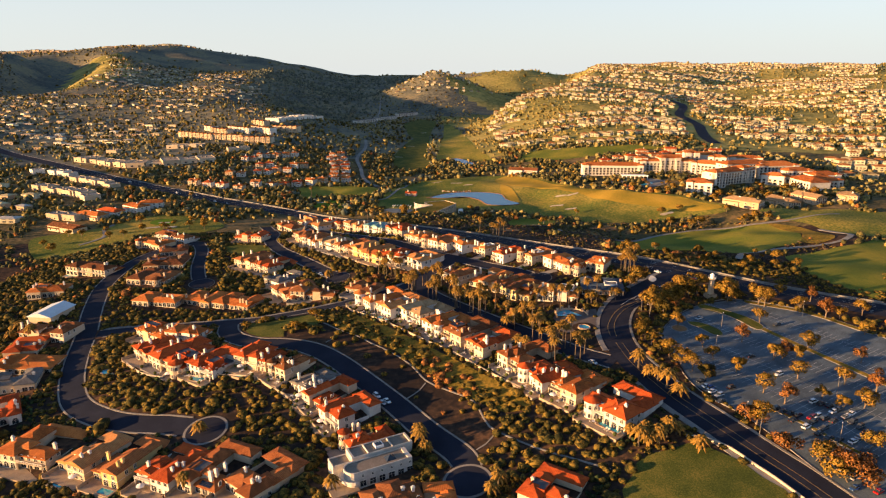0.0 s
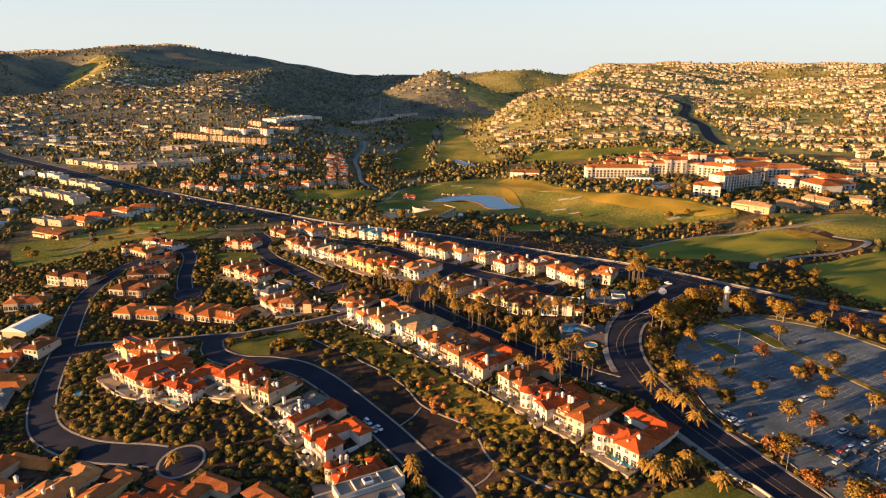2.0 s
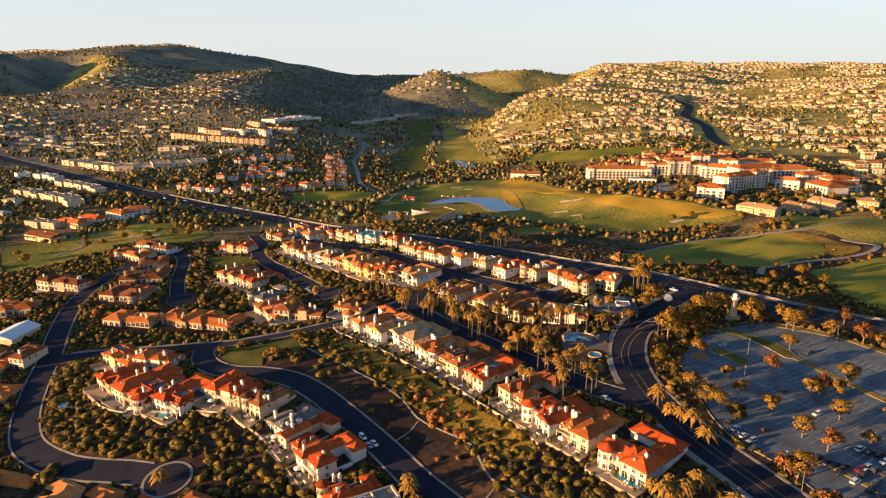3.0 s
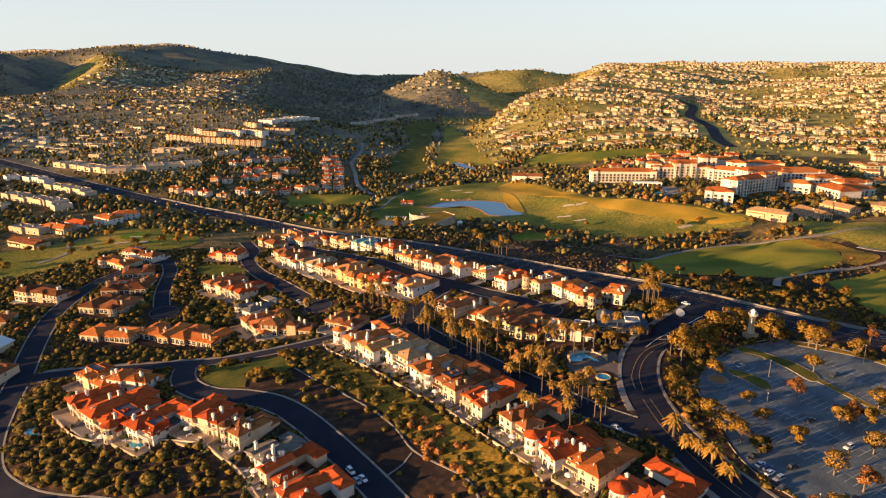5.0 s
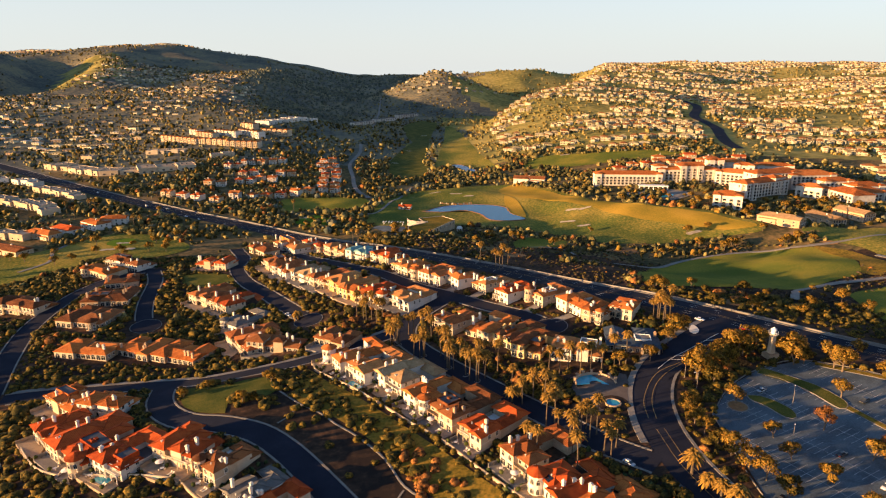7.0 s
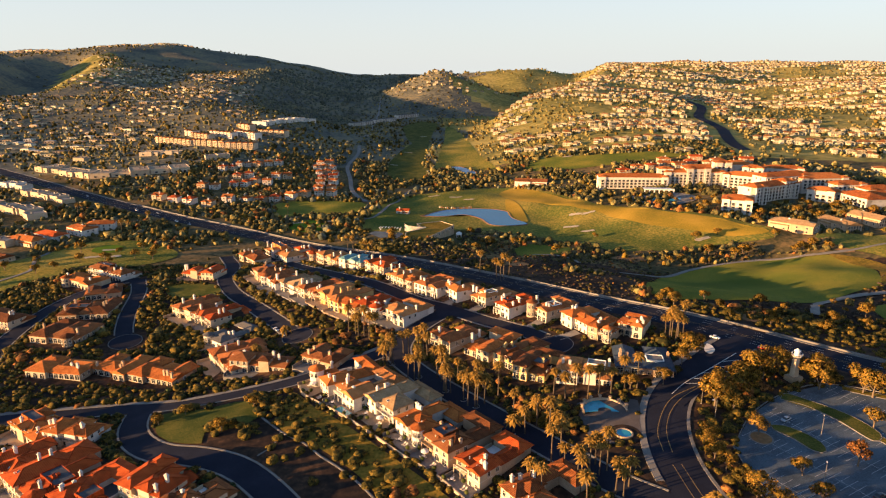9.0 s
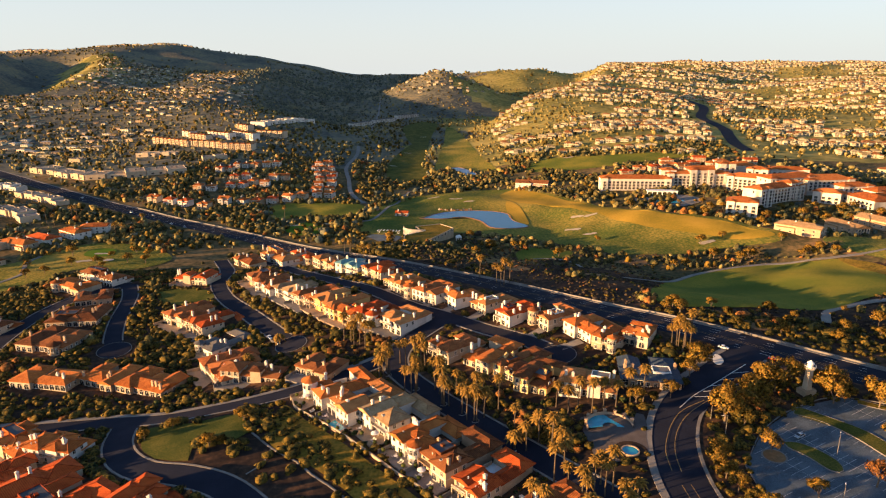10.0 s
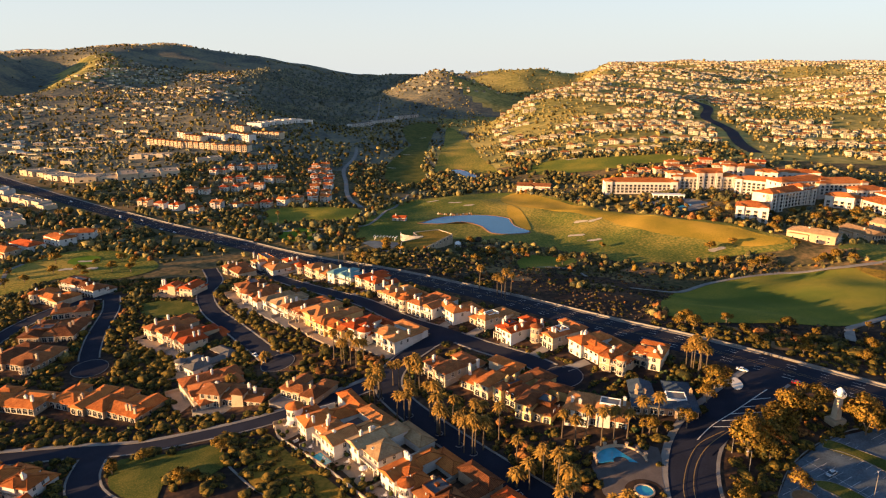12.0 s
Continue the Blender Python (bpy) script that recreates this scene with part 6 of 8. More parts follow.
def field(x, y, scale, seed):
    """A soft patchy field between about 0 and 1."""
    r = np.random.default_rng(seed)
    v = np.zeros(len(x))
    for k in range(5):
        a, f, ph = r.uniform(0, math.pi), r.uniform(0.6, 1.7) / scale, r.uniform(0, 6.3, 2)
        v += np.sin((x * math.cos(a) + y * math.sin(a)) * f + ph[0]) * np.cos((y * math.cos(a) - x * math.sin(a)) * f * 0.8 + ph[1])
    return 0.5 + v / 5


rng = np.random.default_rng(5)
DRY_BRUSH = material("dry_brush_twigs", (0.052, 0.04, 0.029), (0.022, 0.019, 0.015), (0.115, 0.08, 0.048), 0.9, patch=0.06, grain=1.2, bump=0.3, spread=0.3, spec=0.05)
BUSHES = bush_kinds(rng, 9, 34, 0.22, body=2)
RIDGE_FOOT = [(22, 236), (40, 250), (60, 232), (72, 218), (64, 204), (52, 212), (34, 222)]
BANK = CANYON[5:-1] + [(22, 232), (18, 239), (2, 265), (-16, 288), (-38, 309), (-56, 324)] + [(-55.4, 324.7), (-65.8, 334.4), (-71.1, 329.1), (-84.5, 325.3), (-82.8, 316.4)]
x, y = jitter_grid(rng, -330, 290, 165, 690, 3.8)
keep = ~taken(x, y, 0.8) & ((y < 570) | ((x > -70) & (x < 260)))
flank = inside(RIDGE_FLANK, x, y) | inside(RIDGE_FOOT, x, y)
keep &= (~(flank & (y < 338) & near_line(RIDGE_WALL, x, y, 8.5)) | (rng.random(len(x)) < 0.08)) & (~(inside(BARE_SLOPE, x, y) | inside(BANK, x, y)) | (rng.random(len(x)) < 0.22))
keep &= flank | (field(x, y, 14, 1) + rng.uniform(-0.25, 0.25, len(x)) > np.where((x > 40) & (y > 440 - 0.25 * (x - 100)), 0.3, np.where(x < -45, 0.1, 0.24)))
x, y = x[keep], y[keep]
flank = inside(RIDGE_FLANK, x, y) | inside(RIDGE_FOOT, x, y)
scale = rng.uniform(1.1, 2.6, len(x)) * np.where((x < -45) | flank, 1.18, 1.0) * np.where((x > 40) & (y > 0.0 * x + 440 - 0.25 * (x - 100)), 0.56, 1.0) * (0.75 + 0.6 * field(x, y, 25, 2)) * np.where(rng.random(len(x)) < 0.06, 1.45, 1.0)
kind = (field(x, y, 18, 3) + rng.uniform(-0.3, 0.3, len(x)) > np.where((x > 40) & (y > 440), 0.8, 1.0)).astype(int)
belt = (x > -20) & (y > 440 - 0.25 * (x - 100)) & ~near_line(TERRACE, x, y, 45)
kind = np.where(belt & (rng.random(len(x)) < 0.55), 2, kind)
scrub = scatter("scrub", rng, BUSHES, np.stack([x, y], -1), scale, [BUSH, RUST, DRY_BRUSH], kind)
tagged(scrub, "olive and rust chaparral scrub on the banks", "shrubs", kind="stuff")

# low garden shrubs close round the villas
GARDEN = bush_kinds(rng, 5, 22, 0.26, 0.8, body=1)
x, y = jitter_grid(rng, -290, 130, 175, 560, 2.4)
keep = ~taken(x, y, 0.1)
near = np.zeros(len(x), bool)
for hx, hy, turn, wide, deep, *_ in HOUSE_ROWS:
    a = radians(turn)
    u, v = (x - hx) * math.cos(a) + (y - hy) * math.sin(a), -(x - hx) * math.sin(a) + (y - hy) * math.cos(a)
    near |= (np.abs(u) < wide / 2 + 5) & (v > -8) & (v < deep + 5)
keep &= near & (rng.random(len(x)) < 0.8)
x, y = x[keep], y[keep]
garden = scatter("garden_shrubs", rng, GARDEN, np.stack([x, y], -1), rng.uniform(0.6, 1.7, len(x)), [HEDGE, BUSH], (rng.random(len(x)) < 0.4).astype(int), tall=rng.uniform(0.8, 1.6, len(x)))
tagged(garden, "dark green clipped garden shrubs round the villas", "shrubs", kind="stuff")

# tall scrub and small trees of the hollows and of the golf course's edges
# blue kept up in these mid-distance leaves in place of haze
WOOD_LEAF = material("valley_wood_leaves", (0.07, 0.066, 0.027), (0.026, 0.03, 0.014), (0.165, 0.125, 0.042), 0.9, patch=0.06, grain=1.2, bump=0.3, spread=0.35, spec=0.05)
LOW_TREES = bush_kinds(rng, 7, 40, 0.2, 1.1, body=2)
x, y = jitter_grid(rng, -420, 420, 440, 1120, 6.8)
keep = ~taken(x, y, 3) & (field(x, y, 26, 7) + rng.uniform(-0.09, 0.09, len(x)) > np.where(y < 640, np.where(x > 20, np.where(y > 578, 0.46, 0.75), 0.57), 0.47))
x, y = x[keep], y[keep]
woods = scatter("woodland", rng, LOW_TREES, np.stack([x, y], -1), rng.uniform(1.6, 4.8, len(x)) * np.where(y < 640, 0.75, 1.0), [WOOD_LEAF, FAR_TREE, RUST, TREE], rng.choice(4, len(x), p=[0.76, 0.1, 0.07, 0.07]), sink=0.1)
tagged(woods, "dark olive trees and brush round the golf course", "trees", kind="stuff")

# trees of the far hills and valley, thinning with the houses
FAR_KINDS = bush_kinds(rng, 7, 6, 0.36, 1.15, body=1)
xs, ys = [], []
for band0, band1, step, half in ((640, 900, 9.5, 900), (900, 1300, 10.5, 1000), (1300, 1900, 13.5, 1500), (1900, 2900, 20, 2200), (2900, 4700, 36, 3600)):
    a, b = jitter_grid(rng, -half, half, band0, band1, step)
    keep = np.abs(a) < b * 0.72 + 60
    xs.append(a[keep])
    ys.append(b[keep])
x, y = np.concatenate(xs), np.concatenate(ys)
BARE_HILL = [(-1195, 1900), (-1900, 2900), (-1750, 3050), (-1420, 2850), (-1060, 2100), (-1060, 1950)]
BARE_FLANK = [(-1500, 2900), (-1300, 4000), (-720, 4000), (-850, 2950)]
CANYON_FLANK = [(120, 2050), (60, 2300), (200, 2450), (420, 2500), (420, 2200), (290, 1960), (130, 1750)]
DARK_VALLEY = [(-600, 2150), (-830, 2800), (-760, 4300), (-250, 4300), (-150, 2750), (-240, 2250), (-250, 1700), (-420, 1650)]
bare = inside(BARE_HILL, x, y) | inside(BARE_FLANK, x, y) | inside(CANYON_FLANK, x, y)
keep = ~taken(x, y, 4) & (~bare | (rng.random(len(x)) < 0.1)) & ((field(x, y, 55, 9) + rng.uniform(-0.28, 0.28, len(x)) > np.where(x < 0, 0.22, 0.4)) | inside(DARK_VALLEY, x, y))
x, y = x[keep], y[keep]
# trees in the far valley take the haze-coloured leaves
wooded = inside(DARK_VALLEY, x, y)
far_woods = scatter("far_woodland", rng, FAR_KINDS, np.stack([x, y], -1), rng.uniform(1.9, 4.2, len(x)) * np.where(rng.random(len(x)) < 0.12, 1.6, 1.0) * np.clip(y / 2200, 0.95, 1.5) * np.where(wooded, 1.3, 1.0), [FAR_TREE, BUSH, HAZY_TREE], np.where(wooded, 2, np.where(x < 0, rng.choice(3, len(x), p=[0.35, 0.45, 0.2]), rng.choice(3, len(x), p=[0.7, 0.2, 0.1]))), sink=0.1)
tagged(far_woods, "dark trees between the far hillside houses", "trees", kind="stuff")


def tree_model(name, rng, high, spread, n, size, leaf_mat, lean=0.0):
    """A tapered trunk with limbs and a broken crown of leaf clumps."""
    tree = new(name)
    bm = bmesh.new()
    fork = high * rng.uniform(0.2, 0.32)
    lx = lean * fork
    tube(bm, (0, 0, -0.6), (lx, 0, fork), high * 0.035, high * 0.024, 7)
    lobes = []
    for k in range(rng.integers(5, 8)):
        a = 2 * math.pi * (k + rng.uniform(-0.3, 0.3)) / 6
        r, z = spread * rng.uniform(0.35, 0.85), high * rng.uniform(0.5, 0.86)
        tip = (lx + lean * high * 0.4 + r * math.cos(a), r * math.sin(a), z)
        mid = (lx + (tip[0] - lx) * 0.5, tip[1] * 0.5, fork + (z - fork) * 0.6)
        tube(bm, (lx, 0, fork - 0.2), mid, high * 0.018, high * 0.011, 5)
        tube(bm, mid, tip, high * 0.011, high * 0.004, 4)
        q = spread * rng.uniform(0.34, 0.52)
        lobes.append((*tip, q, q * rng.uniform(0.8, 1.2), q * rng.uniform(0.7, 1.0)))
    lobes.append((lx + lean * high * 0.4, 0, high * 0.84, spread * 0.45, spread * 0.4, high * 0.15))
    part("trunk", bm, BARK, tree)
    v = leaf_quads(rng, n, lobes, size)
    crown = new("crown", fast_mesh("crown", v.reshape(-1, 3), np.arange(n * 3).reshape(-1, 3), leaf_mat, None, soft_normals(v, v.reshape(-1, 3).mean(0), 0.75)))
    crown.parent = tree
    return tree


def palm_model(name, rng, high, fronds, length, droop, skirt, trunk=0.24):
    """A palm: curved tapering trunk, a head of arching feathered fronds, a skirt of dry ones."""
    palm = new(name)
    bm = bmesh.new()
    bend = rng.uniform(-0.35, 0.35, 2)
    pts = [(bend[0] * (k / 5) ** 2 * 1.6, bend[1] * (k / 5) ** 2 * 1.6, -0.5 + (high + 0.5) * k / 5) for k in range(6)]
    for k in range(5):
        tube(bm, pts[k], pts[k + 1], trunk * (1.35 - 0.12 * k if k else 1.7), trunk * (1.23 - 0.12 * k), 7)
    part("trunk", bm, PALM_BARK, palm)
    top = np.array(pts[-1])
    def head(n, length, rise0, rise1, droop, width):
        out = []
        for k in range(n):
            a = 2 * math.pi * (k * 0.382 + rng.uniform(-0.05, 0.05))
            rise = rise0 + (rise1 - rise0) * (k + rng.uniform(0, 1)) / n
            d = np.array([math.cos(a), math.sin(a), 0])
            side = np.array([-d[1], d[0], 0])
            size = length * rng.uniform(0.8, 1.15)
            spine = [top + d * size * math.cos(rise) * s + np.array([0, 0, 1]) * (size * math.sin(rise) * s - droop * size * s * s) for s in (0, 0.25, 0.5, 0.75, 1.0)]
            wide = [0.05, 0.75, 1.0, 0.8, 0.1]
            for j in range(4):
                for s in (-1, 1):
                    w0, w1 = width * wide[j] * s, width * wide[j + 1] * s
                    dip = np.array([0, 0, -abs(width) * 0.45])
                    out.append([spine[j], spine[j + 1], spine[j + 1] + side * w1 + dip * wide[j + 1], spine[j] + side * w0 + dip * wide[j]])
        return np.array(out)
    v = head(fronds, length, 1.25, -0.25, droop, length * 0.16)
    crown = new("crown", fast_mesh("crown", v.reshape(-1, 3), np.arange(len(v) * 4).reshape(-1, 4), FROND))
    crown.parent = palm
    if skirt:
        v = head(20, length * 0.85, -0.6, -1.4, 0.15, length * 0.14)
        dry = new("dry_skirt", fast_mesh("dry_skirt", v.reshape(-1, 3), np.arange(len(v) * 4).reshape(-1, 4), DEAD_FROND))
        dry.parent = palm
    return palm


def plant(models, points, rng, label, category, group, size=(0.85, 1.15)):
    """Copies of the models at the points, turned and scaled; the first point of each takes the model itself."""
    used = set()
    for k, (px, py) in enumerate(points):
        m = models[k % len(models)]
        s = rng.uniform(*size)
        at = pose(px, py, float(land(px, py)), 0, 0, rng.uniform(0, 360))
        if m.name in used:
            ob = copy_thing(m, at)
        else:
            ob = m
            ob.matrix_basis = at
            used.add(m.name)
        ob.scale = (s, s, s)
        tagged(ob, label, category, group)


rng = np.random.default_rng(21)
LAWN_TREES = [(-102, 345), (-76, 349), (-73, 346), (-113, 342), (-110, 337), (-83, 329), (-80, 326), (-76, 329)]
GROVE = [(161, 346), (176, 338), (115, 334), (119, 326), (122, 333), (128, 340), (136, 347), (141, 349), (131, 343), (160, 341), (178, 335), (165, 342), (113, 329), (117, 369), (147, 352)]
ROW_TREES = [(100, 304), (101, 298), (102, 291), (104, 284), (106, 277), (109, 270), (112, 264), (115, 256), (103, 309)]
SLATE_TREES = [(84, 343.5), (91, 345), (98.5, 346.5), (106, 353), (111, 361)]
LOT_TREES = [(122, 311), (126, 288), (147, 293), (131, 262), (135, 245), (153, 274), (158, 275), (164, 274), (155, 256), (175, 285), (140, 237), (157, 240), (172, 250), (170, 233), (181, 243), (161, 232), (166, 315), (195, 329), (202, 318), (209, 317), (222, 319), (194, 351), (206, 340), (209, 296), (122, 223), (126, 275), (190, 268)]
KERB_TREES = [(128, 210), (134, 203), (138, 198), (140, 192), (124, 225), (157, 209), (147, 188)]
DATE_PALMS = [(96, 211), (72, 219), (74, 215), (78, 215), (82, 216), (86, 219), (90, 220), (78, 220), (89, 268), (92, 261), (94, 256), (96, 250), (99, 244), (20, 201), (-9, 228), (-7, 224), (-10, 233), (-41, 203), (-254, 351), (-252, 358), (-240, 349), (-103, 242), (17, 196), (-96, 207), (-124, 220), (38, 325), (44, 329), (48, 326), (34, 321), (-90, 406), (-80, 429), (51, 320)]
FAN_PALMS = [(-17.9, 381.8), (-17, 382.2), (-4.6, 367.4), (-3.8, 367), (7.4, 353.6), (8.3, 353.6), (20, 340.2), (20.9, 340), (15.4, 345.9), (-9, 363), (-6, 362), (-4, 362), (-21, 374), (-19, 374), (7, 354), (8, 352), (10, 352), (4, 366), (6, 362), (13, 361), (17, 353), (17, 341), (21, 351), (24, 354), (-40, 419), (-38, 415), (-35, 415), (-32, 412), (-29, 416), (-5, 387), (-3, 387), (-1, 385), (-13, 393), (-10, 388), (-44, 421), (-19, 385), (-19, 390)]
FAN_PALMS_EAST = [(57, 341), (61, 343), (66, 340), (71, 342), (76, 343), (82, 345), (87, 344), (53, 346), (36, 287), (39, 282), (45, 300), (49, 304), (49, 296), (52, 289), (52, 284), (57, 294), (60, 298), (60, 292), (63, 294), (63, 282), (65, 280), (47, 318), (43, 323), (38, 319), (68, 285), (52, 274), (30, 347), (24, 342), (35, 333)]
FAN_PALMS_BACK = [(112, 387), (113, 384), (114, 384), (115, 381), (117, 384), (118, 381), (120, 386), (115, 389), (118, 387), (30, 511), (44, 491), (42, 491), (40, 497), (48, 497), (-72, 602), (-68, 601), (-55, 587), (-49, 576), (-66, 594), (-292, 677), (-290, 686), (-279, 705), (-383, 724), (-372, 718), (-373, 750), (-364, 744), (-153, 738), (269, 761)]
GROVE_MODELS = [tree_model("tree", rng, h, s, 1500, 0.33, m) for h, s, m in ((9.5, 5.0, TREE), (8.0, 4.6, TREE), (10.5, 4.8, TREE), (7.5, 4.2, BUSH))]
plant(GROVE_MODELS, GROVE, rng, "leafy golden-green tree beside the boulevard", "tree", "boulevard trees", (1.1, 1.5))
plant([copy_thing(m, Matrix()) for m in GROVE_MODELS], ROW_TREES, rng, "golden-green street tree in a row along the boulevard", "tree", "boulevard row", (0.7, 1.1))
plant([copy_thing(m, Matrix()) for m in GROVE_MODELS[2:]], SLATE_TREES, rng, "olive garden tree beside the slate-roofed house", "tree", "slate house garden", (0.55, 0.8))
LOT_MODELS = [tree_model("tree", rng, h, s, 1100, 0.3, m, l) for h, s, m, l in ((8.5, 3.6, TREE, 0.1), (7.0, 3.4, TREE, 0.25), (9.5, 3.8, RUST, 0.05), (6.0, 3.0, TREE, 0.0))]
plant(LOT_MODELS, LOT_TREES, rng, "golden-leaved tree in the parking lot", "tree", "parking lot trees", (0.9, 1.3))
KERB_MODELS = [tree_model("tree", rng, h, s, 1200, 0.32, m, l) for h, s, m, l in ((6.5, 4.6, RUST, 0.7), (6.0, 4.2, TREE, 0.8))]
plant(KERB_MODELS, KERB_TREES, rng, "wind-bent rusty-leaved tree with a pale leaning trunk", "tree", "kerb trees", (1.1, 1.4))
DATE_MODELS = [palm_model("date_palm", rng, h, 46, 3.9, 0.75, False, 0.36) for h in (4.5, 6.0, 7.5)]
plant(DATE_MODELS, DATE_PALMS, rng, "date palm with a full golden-green head of arching fronds", "palm tree", "date palms")
FAN_MODELS = [palm_model("fan_palm", rng, h, 40, 2.7, 0.6, True, 0.19) for h in (9.5, 11.5, 13.0, 10.5)]
for spots in (FAN_PALMS, FAN_PALMS_EAST, FAN_PALMS_BACK):
    plant(FAN_MODELS if spots is FAN_PALMS else [copy_thing(m, Matrix()) for m in FAN_MODELS], spots, rng, "tall slender fan palm with a dry skirt under its head", "palm tree", "fan palms", (1.0, 1.3))
plant([copy_thing(m, Matrix()) for m in GROVE_MODELS], LAWN_TREES, rng, "small golden-leaved tree at the lawn's edge", "tree", "lawn trees", (0.4, 0.65))
# single trees on the golf course and along the highway
x, y = jitter_grid(rng, 120, 330, 395, 470, 9)
keep = ~taken(x, y, 2.5)
ROAD_SPOTS = [(float(a), float(b)) for a, b in zip(x[keep], y[keep])][::3][:26]
plant([copy_thing(m, Matrix()) for m in GROVE_MODELS + LOT_MODELS[:2]], ROAD_SPOTS, rng, "olive-green tree beside the highway", "tree", "highway trees", (0.45, 0.85))
x, y = jitter_grid(rng, -60, 290, 600, 720, 26)
keep = (rng.random(len(x)) < 0.35) & ~inside(POND, x, y)
GOLF_SPOTS = [(float(a), float(b)) for a, b in zip(x[keep], y[keep])][:12] + [(181, 584), (192, 590), (234, 589), (243, 597), (279, 586), (284, 588), (292, 588), (300, 579), (218, 601)]
plant([copy_thing(m, Matrix()) for m in GROVE_MODELS[:3]], GOLF_SPOTS, rng, "olive-green tree on the golf course", "tree", "golf course trees", (0.6, 1.0))

x, y = jitter_grid(rng, 195, 430, 665, 800, 15)
keep = ~taken(x, y, 2.0) & (rng.random(len(x)) < 0.6)
HOTEL_SPOTS = [(float(a), float(b)) for a, b in zip(x[keep], y[keep])][:44]
plant([copy_thing(m, Matrix()) for m in GROVE_MODELS + LOT_MODELS[:2]], HOTEL_SPOTS, rng, "olive-green tree in the hotel garden", "tree", "hotel garden trees", (0.6, 1.05))
WEST_SPOTS = [(-262, 588), (-255, 583), (-240, 592), (-232, 612), (-246, 620), (-300, 560), (-292, 570), (-318, 590), (-330, 570), (-345, 575), (-312, 625), (-296, 615), (-283, 590), (-262, 612), (-225, 590), (-350, 545), (-335, 530), (-236, 640)]
plant([copy_thing(m, Matrix()) for m in GROVE_MODELS[:3]], WEST_SPOTS, rng, "olive-green tree beside the western fairway", "tree", "golf course trees", (0.55, 0.95))
# suburbs
rng = np.random.default_rng(77)
PALE_WALL = material("sunlit_cream_stucco", (0.56, 0.5, 0.34), (0.4, 0.345, 0.22), (0.68, 0.61, 0.44), 0.9, patch=0.25, grain=3.0, bump=0.1, vary=0.2, spread=0.3)
STRAW_TILE = material("straw_roof_tile", (0.36, 0.28, 0.14), (0.22, 0.155, 0.075), (0.48, 0.4, 0.23), 0.9, patch=0.02, grain=0.2, bump=0.0, spread=0.6, spec=0.05)
ASH_ROOF = material("ash_grey_roof", (0.24, 0.23, 0.2), (0.12, 0.115, 0.105), (0.46, 0.44, 0.4), 0.9, patch=0.02, grain=0.2, bump=0.0, spread=0.9, spec=0.05)
DARK_PANE = plain("far_window_glass", (0.06, 0.06, 0.06), 0.3, spec=0.3)
FAR_MATS = [PALE_WALL, PALE_WALL, STRAW_TILE, TILE["t"], DARK_PANE]
FAR_GREY = [PALE_WALL, STUCCO["b"], ASH_ROOF, STRAW_TILE, DARK_PANE]
x, y, t = house_rows(rng, RIGHT_HILL, 1000, 3300, 55, 15.5, -0.12, (GULLY,))
keep = ~near_line(ARTERIAL, x, y, 26) & (field(x, y, 75, 31) > np.where((y < 1750) & (x < 420), 0.1, 0.27))
far_houses("hillside_houses", rng, x[keep], y[keep], t[keep] - 6, (10.5, 13.5), (10, 13), (4.6, 6.2), 0.42, FAR_MATS, "rows of cream suburban houses with tile roofs on the hillside")
u = rng.choice((-1, 1), len(x)) * 4.5
far_houses("hillside_houses", rng, x[keep] + u[keep], y[keep] - 5, t[keep] - 6, (5, 7), (7, 9), (3.4, 6.2), 0.42, FAR_MATS, "gabled wings of the hillside houses")
x, y, t = house_rows(rng, LEFT_HILL, 1250, 2850, 42, 23, -0.1, wob=0.3)
keep = field(x, y, 60, 37) > 0.3
far_houses("hillside_houses", rng, x[keep], y[keep], t[keep] * 2, (8, 20), (9, 14), (1.8, 3.2), 0.16, FAR_GREY, "low pale hillside houses with grey roofs")
x, y, t = house_rows(rng, CENTRE_HILL, 2150, 2640, 60, 26, 0.0, wob=0.3)
far_houses("hillside_houses", rng, x, y, t, (9, 15), (8, 12), (3, 5), 0.35, FAR_MATS, "cream houses on the hill at the valley's end")
x, y, t = house_rows(rng, [(-2700, 3380), (-1500, 3480), (-1350, 3800), (-2700, 3750)], 3380, 3800, 60, 24, 0.0)
far_houses("hillside_houses", rng, x, y, t, (16, 24), (12, 16), (6, 9), 0.3, FAR_GREY, "white houses along the ridge's skyline")
x, y, t = house_rows(rng, [(-1000, 1150), (-620, 1120), (-520, 1300), (-560, 1420), (-1050, 1400)], 1120, 1420, 44, 26, -0.15, wob=0.3)
far_houses("hillside_houses", rng, x, y, t, (13, 20), (12, 16), (2.6, 3.8), 0.18, FAR_GREY, "low houses among the trees below the hill")
x, y, t = house_rows(rng, [(-560, 560), (-420, 600), (-420, 720), (-650, 880), (-760, 700)], 560, 880, 44, 25, -0.2, wob=0.2)
far_houses("hillside_houses", rng, x, y, t, (14, 22), (10, 14), (3.6, 5.5), 0.2, FAR_GREY, "low pale houses beyond the golf course")
x, y, t = house_rows(rng, [(480, 760), (700, 760), (900, 1000), (640, 1000), (520, 900)], 760, 1000, 46, 20, -0.1)
far_houses("hillside_houses", rng, x, y, t, (13, 18), (11, 14), (5.5, 7), 0.36, FAR_MATS, "cream houses with tile roofs behind the hotel")

